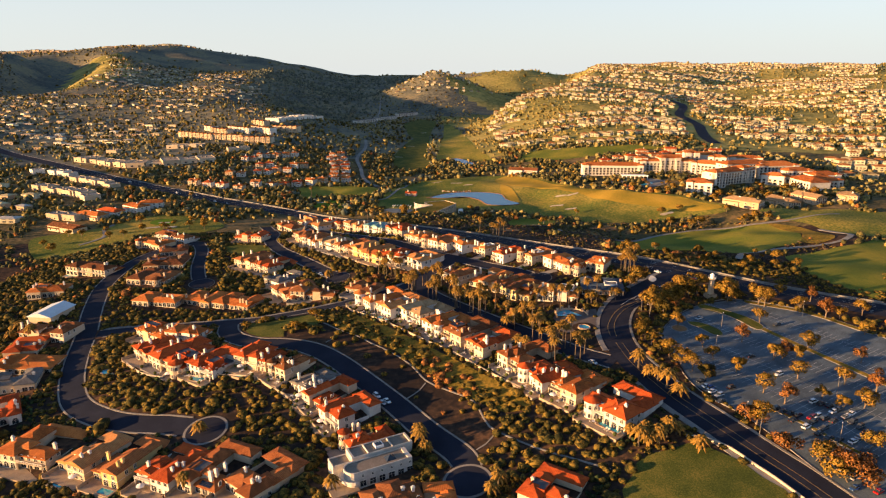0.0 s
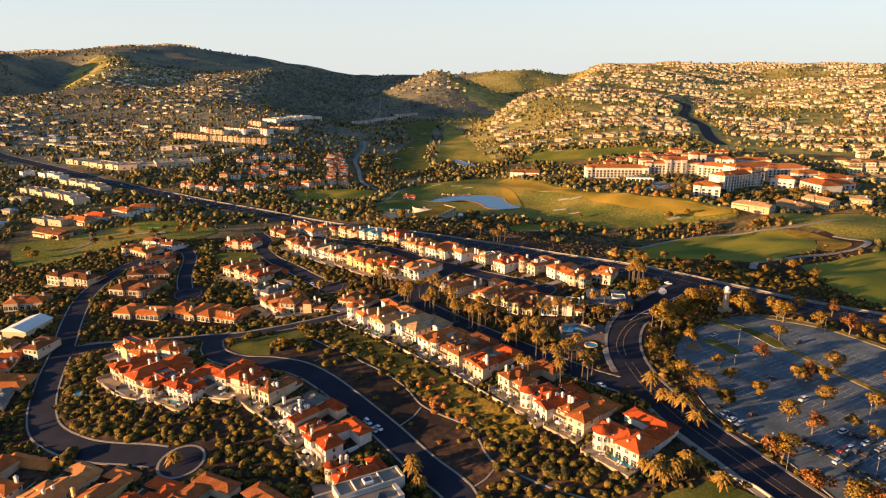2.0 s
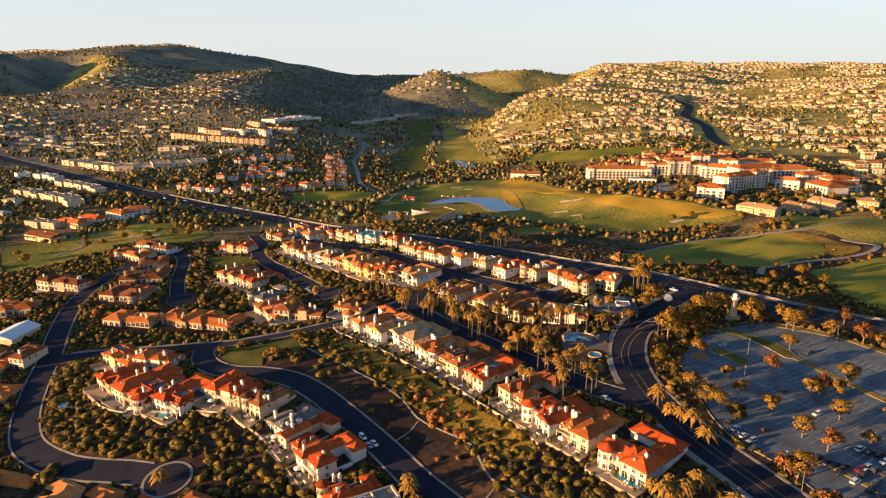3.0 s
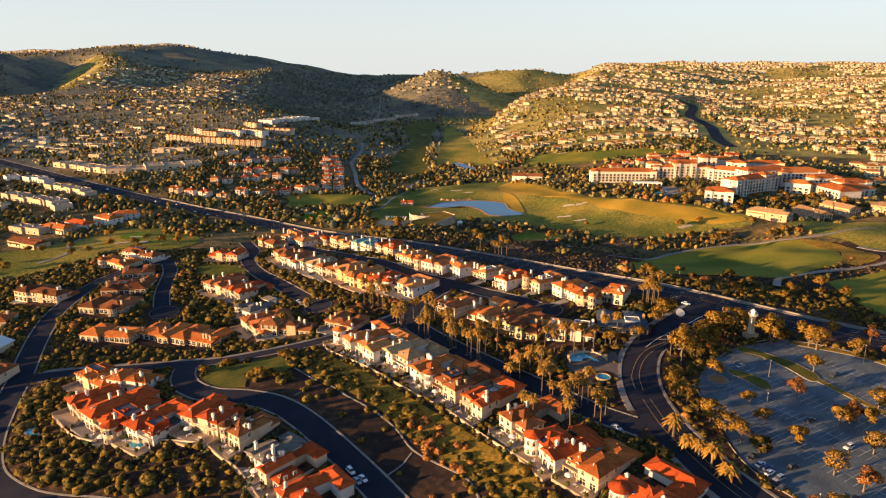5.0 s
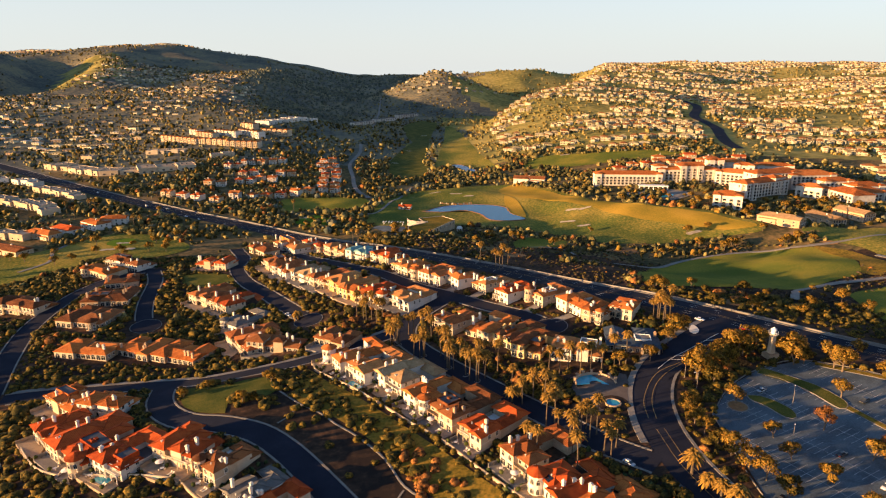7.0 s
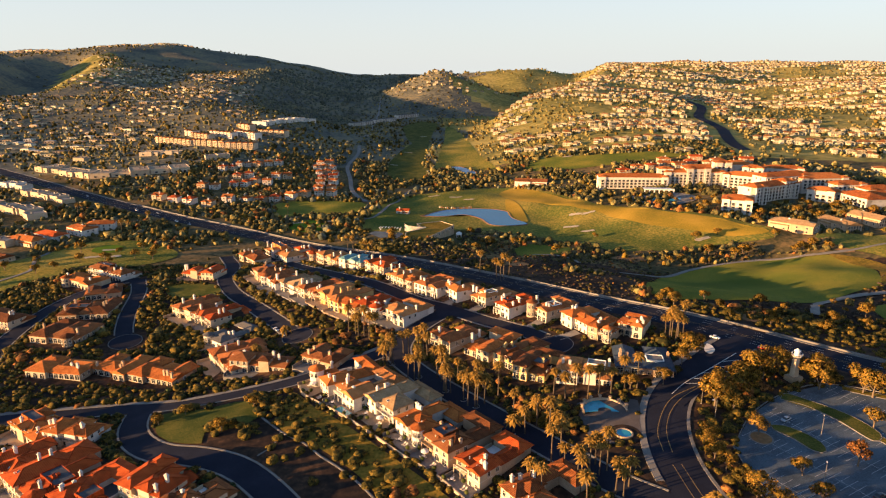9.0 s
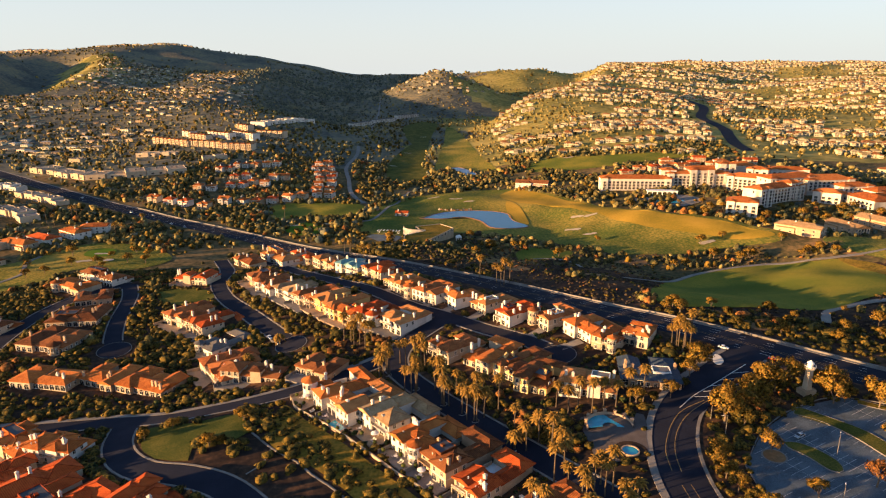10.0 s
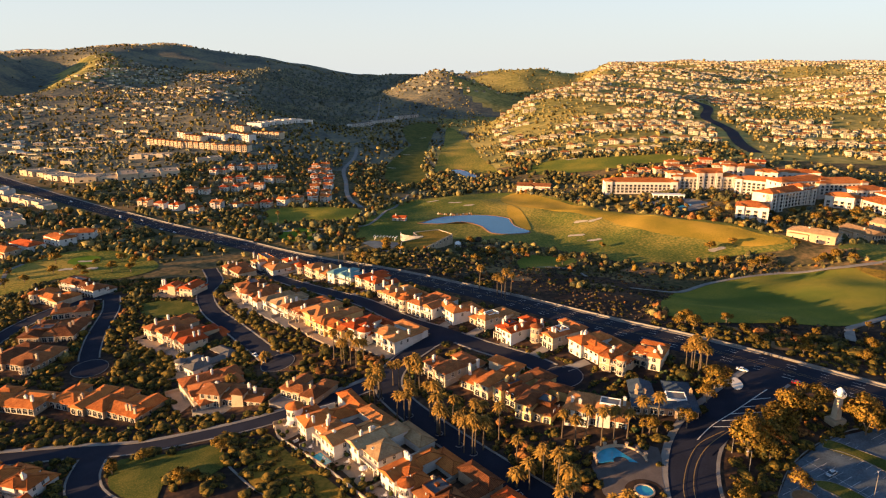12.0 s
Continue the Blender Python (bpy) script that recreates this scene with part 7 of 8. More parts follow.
# ---- parking lot, cars, lamps, watch tower, fountain court ----
tagged(patch("parking_lot", PARKING, 0.16, OLD_ASPHALT, step=5, rings=14, rounded=False), "grey asphalt parking lot with faded stall lines", "parking lot", kind="structure")
tagged(ribbon("kerb", PARKING + PARKING[:1], [(-0.15, -0.2), (-0.15, 0.34), (0.15, 0.34), (0.15, -0.2)], CONCRETE, step=4), "pale concrete kerb round the parking lot", "kerb", kind="structure")
AISLE, STALL = np.array([math.cos(radians(-59)), math.sin(radians(-59))]), np.array([math.cos(radians(29)), math.sin(radians(29))])
verts, faces = [], []


def paint_bar(p, d, length, width):
    n = np.array([-d[1], d[0]])
    k = len(verts)
    for a, b in ((0, -1), (0, 1), (1, 1), (1, -1)):
        x, y = p + d * length * a + n * width / 2 * b
        verts.append((x, y, float(land(x, y)) + 0.2))
    faces.append((k, k + 1, k + 2, k + 3))


for r in range(8):
    for k in range(70):
        c = np.array([104, 290]) + STALL * (8 + 17.5 * r) + AISLE * (k * 2.7 - 50)
        ends = np.array([c + STALL * 5.4, c - STALL * 5.4])
        if inside(PARKING, ends[:, 0], ends[:, 1]).all() and not near_line(BOULEVARD, ends[:, 0], ends[:, 1], 13).any():
            paint_bar(c - STALL * 5.0, STALL, 10.0, 0.14)
            paint_bar(c - AISLE * 1.35, AISLE, 2.7, 0.14)
STALL_PAINT = material("worn_stall_paint", (0.42, 0.42, 0.42), (0.24, 0.24, 0.245), (0.55, 0.55, 0.54), 0.8, patch=0.3, grain=2.0, bump=0.0)
for outline in ([(141, 334), (149, 329), (156, 319), (161, 307), (166, 311), (162, 323), (153, 332), (145, 338)], [(129, 317), (134, 316.5), (139, 312), (142, 306), (141, 301), (137, 301), (133, 309), (129, 314)]):
    tagged(patch("verge", outline, 0.4, SHADED_GRASS, step=2, rings=4), "curved mown grass island in the parking lot", "lawn", kind="structure")
    tagged(ribbon("kerb", outline + outline[:1], [(-0.12, 0), (-0.12, 0.46), (0.12, 0.46), (0.12, 0)], CONCRETE, step=2), "pale concrete kerb round a grass island", "kerb", kind="structure")
tagged(mesh_ob("stall_line", verts, faces, STALL_PAINT), "faded white painted parking stall lines", "road marking", kind="structure")
for line, wide, words in (([(164, 309), (169, 297), (176, 280), (187, 254), (196, 232)], 3.2, "narrow planted strip with pale kerbs"), ([(132, 236), (142, 222), (152, 206)], 2.0, "narrow planted strip with pale kerbs"), ([(170, 342), (196, 326), (214, 296)], 3.4, "dry grass verge with pale kerb")):
    tagged(ribbon("planting_strip", line, [(-wide / 2, 0), (-wide / 2, 0.38), (-wide / 2 + 0.2, 0.38), (-wide / 2 + 0.2, 0.34), (0, 0.42), (wide / 2 - 0.2, 0.34), (wide / 2 - 0.2, 0.38), (wide / 2, 0.38), (wide / 2, 0)], [CONCRETE, SLOPE_GRASS], [0, 0, 0, 1, 1, 0, 0, 0]), words, "planting strip", kind="structure")
tagged(disc("planting_strip", 122, 309, 4.2, 0.36, CONCRETE), "round pale kerbed island", "planting strip", kind="structure")
tagged(disc("planting_strip", 122, 309, 3.6, 0.4, DIRT), "round bare earth island", "planting strip", kind="structure")

TYRE, CHROME = plain("tyre_rubber", (0.015, 0.015, 0.015), 0.8), plain("bright_metal", (0.5, 0.5, 0.5), 0.25, 0.9)
LAMP_RED, LAMP_CLEAR = plain("tail_lens", (0.3, 0.01, 0.01), 0.2), plain("head_lens", (0.6, 0.6, 0.58), 0.1)


def car_model(paint, tall, words):
    """A car, 4.6 m long, its nose towards +x."""
    car = new("car")
    h, roof = (0.95, 1.75) if tall else (0.85, 1.45)
    bm = bmesh.new()
    sections = ((-2.3, 0.78, 0.45, h - 0.08), (-2.15, 0.88, 0.28, h), (-0.9, 0.92, 0.25, h + 0.03), (0.9, 0.92, 0.25, h), (1.8, 0.88, 0.27, h - 0.12), (2.3, 0.72, 0.42, h - 0.28))
    rings = [[bm.verts.new(c) for c in ((x, -w, z0), (x, w, z0), (x, w, z1 - 0.15), (x, w * 0.9, z1), (x, -w * 0.9, z1), (x, -w, z1 - 0.15))] for x, w, z0, z1 in sections]
    for a, b in zip(rings, rings[1:]):
        for k in range(6):
            bm.faces.new((a[k], a[(k + 1) % 6], b[(k + 1) % 6], b[k]))
    bm.faces.new(rings[0][::-1])
    bm.faces.new(rings[-1])
    x0, x1 = (-2.1, -1.75) if tall else (-1.75, -1.0)
    top = [bm.verts.new(c) for c in ((x1, -0.62, roof), (0.35, -0.62, roof), (0.35, 0.62, roof), (x1, 0.62, roof))]
    low = [bm.verts.new(c) for c in ((x1, -0.66, roof - 0.09), (0.4, -0.66, roof - 0.09), (0.4, 0.66, roof - 0.09), (x1, 0.66, roof - 0.09))]
    bm.faces.new(top)
    for k in range(4):
        bm.faces.new((low[k], low[(k + 1) % 4], top[(k + 1) % 4], top[k]))
    bmesh.ops.recalc_face_normals(bm, faces=bm.faces)
    part("body", bm, paint, car)
    bm = bmesh.new()
    lo = [bm.verts.new(c) for c in ((x0, -0.82, h - 0.02), (1.15, -0.82, h - 0.02), (1.15, 0.82, h - 0.02), (x0, 0.82, h - 0.02))]
    hi = [bm.verts.new(c) for c in ((x1, -0.66, roof - 0.09), (0.4, -0.66, roof - 0.09), (0.4, 0.66, roof - 0.09), (x1, 0.66, roof - 0.09))]
    for k in range(4):
        bm.faces.new((lo[k], lo[(k + 1) % 4], hi[(k + 1) % 4], hi[k]))
    part("glasshouse", bm, GLASS, car)
    for x in (-1.4, 1.4):
        for s in (-1, 1):
            bm = bmesh.new()
            tube(bm, (x, s * 0.72, 0.33), (x, s * 0.93, 0.33), 0.33, 0.33, 12)
            wheel = part("wheel", bm, TYRE, car)
    for x, mat, name in ((2.2, LAMP_CLEAR, "headlight"), (-2.27, LAMP_RED, "tail_light")):
        for s in (-1, 1):
            bm = bmesh.new()
            box(bm, x - 0.06, x + 0.06, s * 0.6 - 0.14, s * 0.6 + 0.14, h - 0.42, h - 0.24)
            part(name, bm, mat, car)
    return tagged(car, words, "car", "parked cars")


LIGHT_CARS = [(152, 237.6), (156.1, 230.5), (159, 226.8), (140.5, 221.2), (153.1, 212.1), (142.9, 193.7), (141.2, 198.1), (114, 246.1), (115.6, 243), (113, 250.4), (148.6, 259.7), (136.3, 320.1), (162, 228.6), (148.1, 227.6), (157, 214.4)]
DARK_CARS = [(134, 232.8), (136.4, 231.3), (138.8, 229.9), (141.3, 228.6), (137.7, 225.6), (154.2, 235.8), (156.8, 234.4), (158.6, 231.6), (159.6, 223.4), (144.7, 224.3), (146.8, 220.2), (145.6, 214.6), (148.4, 213.2), (160.6, 220.4), (162.2, 217.4), (127.5, 215.2), (154.5, 206.9), (155.4, 203.4), (123.4, 249.1), (144.4, 277.3), (173.2, 311.4), (112.2, 254.4), (114.6, 238.8), (150.7, 198.4), (143.2, 217.2), (150.4, 226.2), (153, 224.6)]
RED_CARS = [(145.4, 226.9), (147, 187)]
BLUE_CARS = [(114.4, 248.6), (140, 189)]
STREET_CARS = [(-30, 263), (-27, 258), (-25, 259), (-81, 429), (-87, 436), (70, 275)]
HIGHWAY_CARS = [(134, 383), (152, 373), (-414, 844), (-323, 772), (-294, 758), (-260, 722), (-242, 709)]
LOT_LAMPS = [(119, 226), (121, 218), (148, 212), (130, 283), (144, 310), (164, 242), (192, 322)]
ROAD_LAMPS = [(109, 332), (110, 321), (108, 330)]
rnd = random.Random(8)
PAINTS = {"white": plain("white_car_paint", (0.7, 0.7, 0.7), 0.25), "silver": plain("silver_car_paint", (0.42, 0.43, 0.44), 0.25, 0.5), "black": plain("black_car_paint", (0.012, 0.012, 0.014), 0.2), "grey": plain("grey_car_paint", (0.06, 0.062, 0.068), 0.25, 0.3),
          "red": plain("red_car_paint", (0.35, 0.012, 0.01), 0.25), "blue": plain("blue_car_paint", (0.03, 0.08, 0.22), 0.25)}
MODELS = {}


def park(kind, tall, x, y, heading, place):
    key = (kind, tall)
    at = pose(x, y, float(land(x, y)) + 0.18, 0, 0, heading)
    words = f"{kind} {'sport utility car' if tall else 'sedan'} {place}"
    if key in MODELS:
        ob = copy_thing(MODELS[key], at)
    else:
        ob = MODELS[key] = car_model(PAINTS[kind], tall, words)
        ob.matrix_basis = at
    return tagged(ob, words)


for spots, kinds in ((LIGHT_CARS, ("white", "white", "silver")), (DARK_CARS, ("black", "grey", "grey")), (RED_CARS, ("red",)), (BLUE_CARS, ("blue",))):
    for k, (cx, cy) in enumerate(spots):
        park(kinds[k % len(kinds)], (k * 7) % 5 < 2, cx, cy, 29 + rnd.choice((0, 180)) + rnd.uniform(-3, 3), "parked in the asphalt lot")
for k, (cx, cy) in enumerate(STREET_CARS):
    park("white" if k % 2 == 0 else "silver", k == 0, cx, cy, -52, "parked at the kerb of the street")
for k, (cx, cy) in enumerate(HIGHWAY_CARS):
    park(("white", "red", "white", "white", "silver", "white", "silver")[k], k == 3, cx, cy, -36 if k < 2 else -40, "on the wide dark highway")


def lamp_post(x, y, turn, high, words):
    lamp = new("street_lamp")
    lamp.matrix_basis = pose(x, y, float(land(x, y)), 0, 0, turn)
    bm = bmesh.new()
    tube(bm, (0, 0, -0.3), (0, 0, 0.5), 0.24, 0.22, 8)
    tube(bm, (0, 0, 0.5), (0, 0, high), 0.11, 0.07, 8)
    part("pole", bm, CONCRETE, lamp)
    bm = bmesh.new()
    tube(bm, (0, 0, high), (1.6, 0, high + 0.35), 0.06, 0.05, 6)
    part("arm", bm, CONCRETE, lamp)
    bm = bmesh.new()
    box(bm, 1.4, 2.2, -0.17, 0.17, high + 0.28, high + 0.42)
    part("lamp_head", bm, WHITE_PAINT, lamp)
    return tagged(lamp, words, "street lamp", "lamp posts")


for lx, ly in LOT_LAMPS:
    lamp_post(lx, ly, 60, 7.5, "pale concrete lamp post in the parking lot")
for lx, ly in ROAD_LAMPS[:2]:
    lamp_post(lx, ly, 200, 8.5, "pale lamp post with a curved arm beside the boulevard")

# the watch tower at the crossing
tower = new("watch_tower")
tower.matrix_basis = pose(153, 348, float(land(153, 348)), 0, 0, 20) @ Matrix.Diagonal((0.95, 0.95, 1.15, 1))
tagged(tower, "small white lighthouse-like tower with a lantern", "tower")
bm = bmesh.new()
tube(bm, (0, 0, -1), (0, 0, 9.5), 2.0, 1.35, 4)
tube(bm, (0, 0, 9.5), (0, 0, 9.9), 2.1, 2.1, 8)
part("shaft", bm, STUCCO["c"], tower)
bm = bmesh.new()
tube(bm, (0, 0, 9.9), (0, 0, 11.6), 1.1, 1.1, 12)
part("lantern", bm, WHITE_PAINT, tower)
bm = bmesh.new()
tube(bm, (0, 0, 11.6), (0, 0, 12.6), 1.45, 0.15, 12)
part("cap", bm, WHITE_PAINT, tower)
bm = bmesh.new()
for k in range(14):
    a = 2 * math.pi * k / 14
    tube(bm, (2.15 * math.cos(a), 2.15 * math.sin(a), 9.9), (2.15 * math.cos(a), 2.15 * math.sin(a), 10.8), 0.05, 0.05, 4)
    b = 2 * math.pi * (k + 1) / 14
    tube(bm, (2.15 * math.cos(a), 2.15 * math.sin(a), 10.8), (2.15 * math.cos(b), 2.15 * math.sin(b), 10.8), 0.05, 0.05, 4)
part("railing", bm, WHITE_PAINT, tower)
bm = bmesh.new()
box(bm, -2.9, 2.9, -2.4, 2.4, -1, 1.8)
part("base", bm, STUCCO["c"], tower)

tagged(patch("traffic_island", [(125.1, 372.7), (128.2, 377.7), (129.8, 375.6), (129.5, 371.4), (126.7, 368.5), (125, 369.9)], 0.4, TRIM, step=1, rings=2), "small pale teardrop traffic island", "traffic island", kind="structure")

# fountain court behind the palms
tagged(patch("court", PLAZA, 0.3, COURT, rings=5), "pale paved fountain court", "court", kind="structure")


def basin(x, y, r, a0, a1, words, high=0.7, inner=0.0, wall="c"):
    f = new("fountain")
    f.matrix_basis = pose(x, y, float(land(x, y)) + 0.25)
    n = 28
    ang = [radians(a0 + (a1 - a0) * k / n) for k in range(n + 1)]
    bm = bmesh.new()
    prof = ((r, -0.4), (r, high), (r - 0.5, high), (r - 0.5, -0.4))
    rings = [[bm.verts.new((q * math.cos(a), q * math.sin(a), z)) for q, z in prof] for a in ang]
    for p, q in zip(rings, rings[1:]):
        for k in range(4):
            bm.faces.new((p[k], q[k], q[(k + 1) % 4], p[(k + 1) % 4]))
    part("rim", bm, STUCCO[wall], f)
    bm = bmesh.new()
    if inner:
        edges = [(bm.verts.new(((r - 0.4) * math.cos(a), (r - 0.4) * math.sin(a), 0.45)), bm.verts.new((inner * math.cos(a), inner * math.sin(a), 0.45))) for a in ang]
        for (p0, p1), (q0, q1) in zip(edges, edges[1:]):
            bm.faces.new((p0, q0, q1, p1))
    else:
        bm.faces.new([bm.verts.new(((r - 0.4) * math.cos(a), (r - 0.4) * math.sin(a), 0.45)) for a in (ang[:-1] if a1 - a0 >= 360 else ang)])
    part("water", bm, POOL_WATER, f)
    return tagged(f, words, "fountain")


tagged(disc("planting_strip", 74, 314, 6.2, 0.36, EARTH), "dark planted ring round the fountain", "planting strip", kind="structure")
basin(74, 314, 3.3, 0, 360, "round blue fountain pool with a tan rim", wall="b")
arc = basin(70.5, 329.5, 8.8, -8, 188, "curved blue fountain pool with an arcaded wall", 1.5, 2.6, "b")
for k in range(7):
    a = radians(12 + k * 26)
    bm = bmesh.new()
    box(bm, -0.45, 0.45, -0.45, 0.45, 0, 2.3)
    box(bm, -0.6, 0.6, -0.6, 0.6, 2.3, 2.5)
    p = part("pier", bm, STUCCO["b"], arc)
    p.matrix_basis = pose(8.9 * math.cos(a), 8.9 * math.sin(a), 0, 0, 0, math.degrees(a))

# ---- swimming pools ----
POOLS = [(66, 226, -50, 9, 3.6), (-97, 281, -25, 8, 4.5), (-110, 205, -22, 9, 4.5), (-34, 338, -48, 8, 3.6), (-118, 281, -25, 7, 4), (-152, 452, 35, 6, 4), (-126, 424, 40, 6, 4), (-172, 300, -50, 8, 3.5), (-150, 217, -20, 6, 3.6), (-128, 210, -20, 6, 3), (-280, 462, 0, 9, 4.5), (-66, 258, -45, 7, 3)]
for px, py, turn, long, wide in POOLS:
    pool = new("swimming_pool")
    pool.matrix_basis = pose(px, py, float(land(px, py)) + 0.55, 0, 0, turn)
    tagged(pool, "turquoise garden swimming pool with pale coping", "pool", "garden pools")
    bm = bmesh.new()
    for x0, x1, y0, y1 in ((-long / 2 - 0.8, long / 2 + 0.8, -wide / 2 - 0.8, -wide / 2), (-long / 2 - 0.8, long / 2 + 0.8, wide / 2, wide / 2 + 0.8), (-long / 2 - 0.8, -long / 2, -wide / 2, wide / 2), (long / 2, long / 2 + 0.8, -wide / 2, wide / 2)):
        box(bm, x0, x1, y0, y1, -3, 0.1)
    part("coping", bm, PAVER, pool)
    bm = bmesh.new()
    n = 20
    bm.faces.new([bm.verts.new(c) for c in ((-long / 2, -wide / 2, 0), (long / 2, -wide / 2, 0), (long / 2, wide / 2, 0), (-long / 2, wide / 2, 0))])
    part("water", bm, POOL_WATER, pool)

# ---- the white modern house with the rounded end ----
GRAVEL_ROOF = material("flat_roof_felt", (0.22, 0.175, 0.13), (0.15, 0.12, 0.09), (0.29, 0.235, 0.18), 0.9, patch=0.3, grain=2.0, bump=0.2, deep=0.03)
modern = new("house")
mz = float(land(-26, 212))
modern.matrix_basis = pose(-25, 212, mz, 0, 0, 28)
tagged(modern, "white modern house with flat roofs and a rounded end", "house", "villas over the canyon")


def slab_house(x0, x1, y0, y1, z0, z1, rounded, roof_in):
    n = 10 if rounded else 1
    cy, r = (y0 + y1) / 2, (y1 - y0) / 2
    ring = [(x1, y0), (x1, y1)] + ([(x0 + r - r * math.sin(math.pi * k / n), cy + r * math.cos(math.pi * k / n)) for k in range(n + 1)] if rounded else [(x0, y1), (x0, y0)])
    bm = bmesh.new()
    lo, hi = [bm.verts.new((*p, z0)) for p in ring], [bm.verts.new((*p, z1)) for p in ring]
    for k in range(len(ring)):
        bm.faces.new((lo[k], lo[(k + 1) % len(ring)], hi[(k + 1) % len(ring)], hi[k]))
    c = Vector((sum(p[0] for p in ring) / len(ring), cy, 0))
    inn = [bm.verts.new((c.x + (p[0] - c.x) * roof_in, c.y + (p[1] - c.y) * roof_in, z1)) for p in ring]
    flo = [bm.verts.new((v.co.x, v.co.y, z1 - 0.5)) for v in inn]
    for k in range(len(ring)):
        j = (k + 1) % len(ring)
        bm.faces.new((hi[k], hi[j], inn[j], inn[k]))
        bm.faces.new((inn[k], inn[j], flo[j], flo[k]))
    bm.faces.new(flo).material_index = 1
    bmesh.ops.recalc_face_normals(bm, faces=bm.faces)
    return bm


part("wall", slab_house(-13, 13, -3.9, 3.8, -5, 6.6, True, 0.92), [STUCCO["w"], GRAVEL_ROOF], modern)
part("wall", slab_house(-8, 17, 4.6, 11.8, -5, 7.4, False, 0.93), [STUCCO["w"], GRAVEL_ROOF], modern)
part("wall", slab_house(-15.4, -8, 5.4, 11.4, -5, 5.6, False, 0.9), [STUCCO["w"], GRAVEL_ROOF], modern)
# a low box of glass on one roof, a glass pyramid on the other
bm = bmesh.new()
box(bm, 2.4, 5.8, 6.6, 9.8, 6.6, 8.0)
light_box = part("skylight", bm, WHITE_PAINT, modern)
bm = bmesh.new()
box(bm, 2.8, 5.4, 7.0, 9.4, 8.0, 8.06)
part("pane", bm, GLASS, light_box)
bm = bmesh.new()
foot, tip = [bm.verts.new(p) for p in ((3.4, -2.0, 6.1), (7.4, -2.0, 6.1), (7.4, 1.8, 6.1), (3.4, 1.8, 6.1))], bm.verts.new((5.4, -0.1, 7.7))
for k in range(4):
    bm.faces.new((foot[k], foot[(k + 1) % 4], tip))
part("skylight", bm, GLASS, modern, "dark glass pyramid skylight")
bm = bmesh.new()
box(bm, 8.6, 9.0, 4.9, 11.5, 6.9, 7.5)
box(bm, -1.4, -1.0, 4.9, 11.5, 6.9, 7.5)
part("parapet", bm, STUCCO["w"], modern)
for k in range(6):
    put_window(modern, "small", -7 + k * 3.8, -3.9, 4.2, 0)
    put_window(modern, "door", -7 + k * 3.8, -3.9, 0.2, 0)
for k in range(3):
    put_window(modern, "small", 17, 6.2 + k * 1.9, 4.6, 90)
    put_window(modern, "small", 13, -2.6 + k * 2.2, 4.0, 90)
# the curved balcony round the end
bm = bmesh.new()
arc_in, arc_out = [], []
for k in range(13):
    a = math.pi / 2 + math.pi * k / 12
    arc_in.append((-9.1 + 3.95 * math.cos(a), -0.05 + 3.95 * math.sin(a)))
    arc_out.append((-9.1 + 5.6 * math.cos(a), -0.05 + 5.6 * math.sin(a)))
for z0, z1, ring_in in ((2.6, 3.0, arc_in), (3.0, 3.9, [(p[0] * 0.97 + q[0] * 0.03, p[1] * 0.97 + q[1] * 0.03) for p, q in zip(arc_out, arc_in)])):
    for k in range(12):
        quad = [ring_in[k], ring_in[k + 1], arc_out[k + 1], arc_out[k]]
        low, high = [bm.verts.new((*p, z0)) for p in quad], [bm.verts.new((*p, z1)) for p in quad]
        bm.faces.new(high)
        bm.faces.new(low[::-1])
        for e in (0, 2):
            bm.faces.new((low[e], low[e + 1], high[e + 1], high[e]))
bmesh.ops.recalc_face_normals(bm, faces=bm.faces)
part("balcony", bm, STUCCO["w"], modern)
bm = bmesh.new()
box(bm, -19.5, -9, -6.0, 5.0, -4, 0.6)
part("terrace", bm, PAVER, modern)

# ---- the pale metal-roofed building west of the loop road ----
hall = new("house")
hall.matrix_basis = pose(-247, 368, float(land(-247, 368)), 0, 0, -7)
tagged(hall, "cream house under a pale sheet-metal gable roof", "house", "villas west of the loop road")
bm = bmesh.new()
box(bm, -7.5, 7.5, 0, 22, -4, 5)
part("wall", bm, STUCCO["c"], hall)
SHEET = material("pale_sheet_metal", (0.62, 0.64, 0.64), (0.5, 0.52, 0.52), (0.7, 0.72, 0.72), 0.45, 0.2, patch=0.2, grain=2.0, bump=0.1, deep=0.02)
hip_roof(-7.5, 7.5, 0, 22, 5, SHEET, hall, over=0.7, pitch=0.3, gable=True, caps=False)

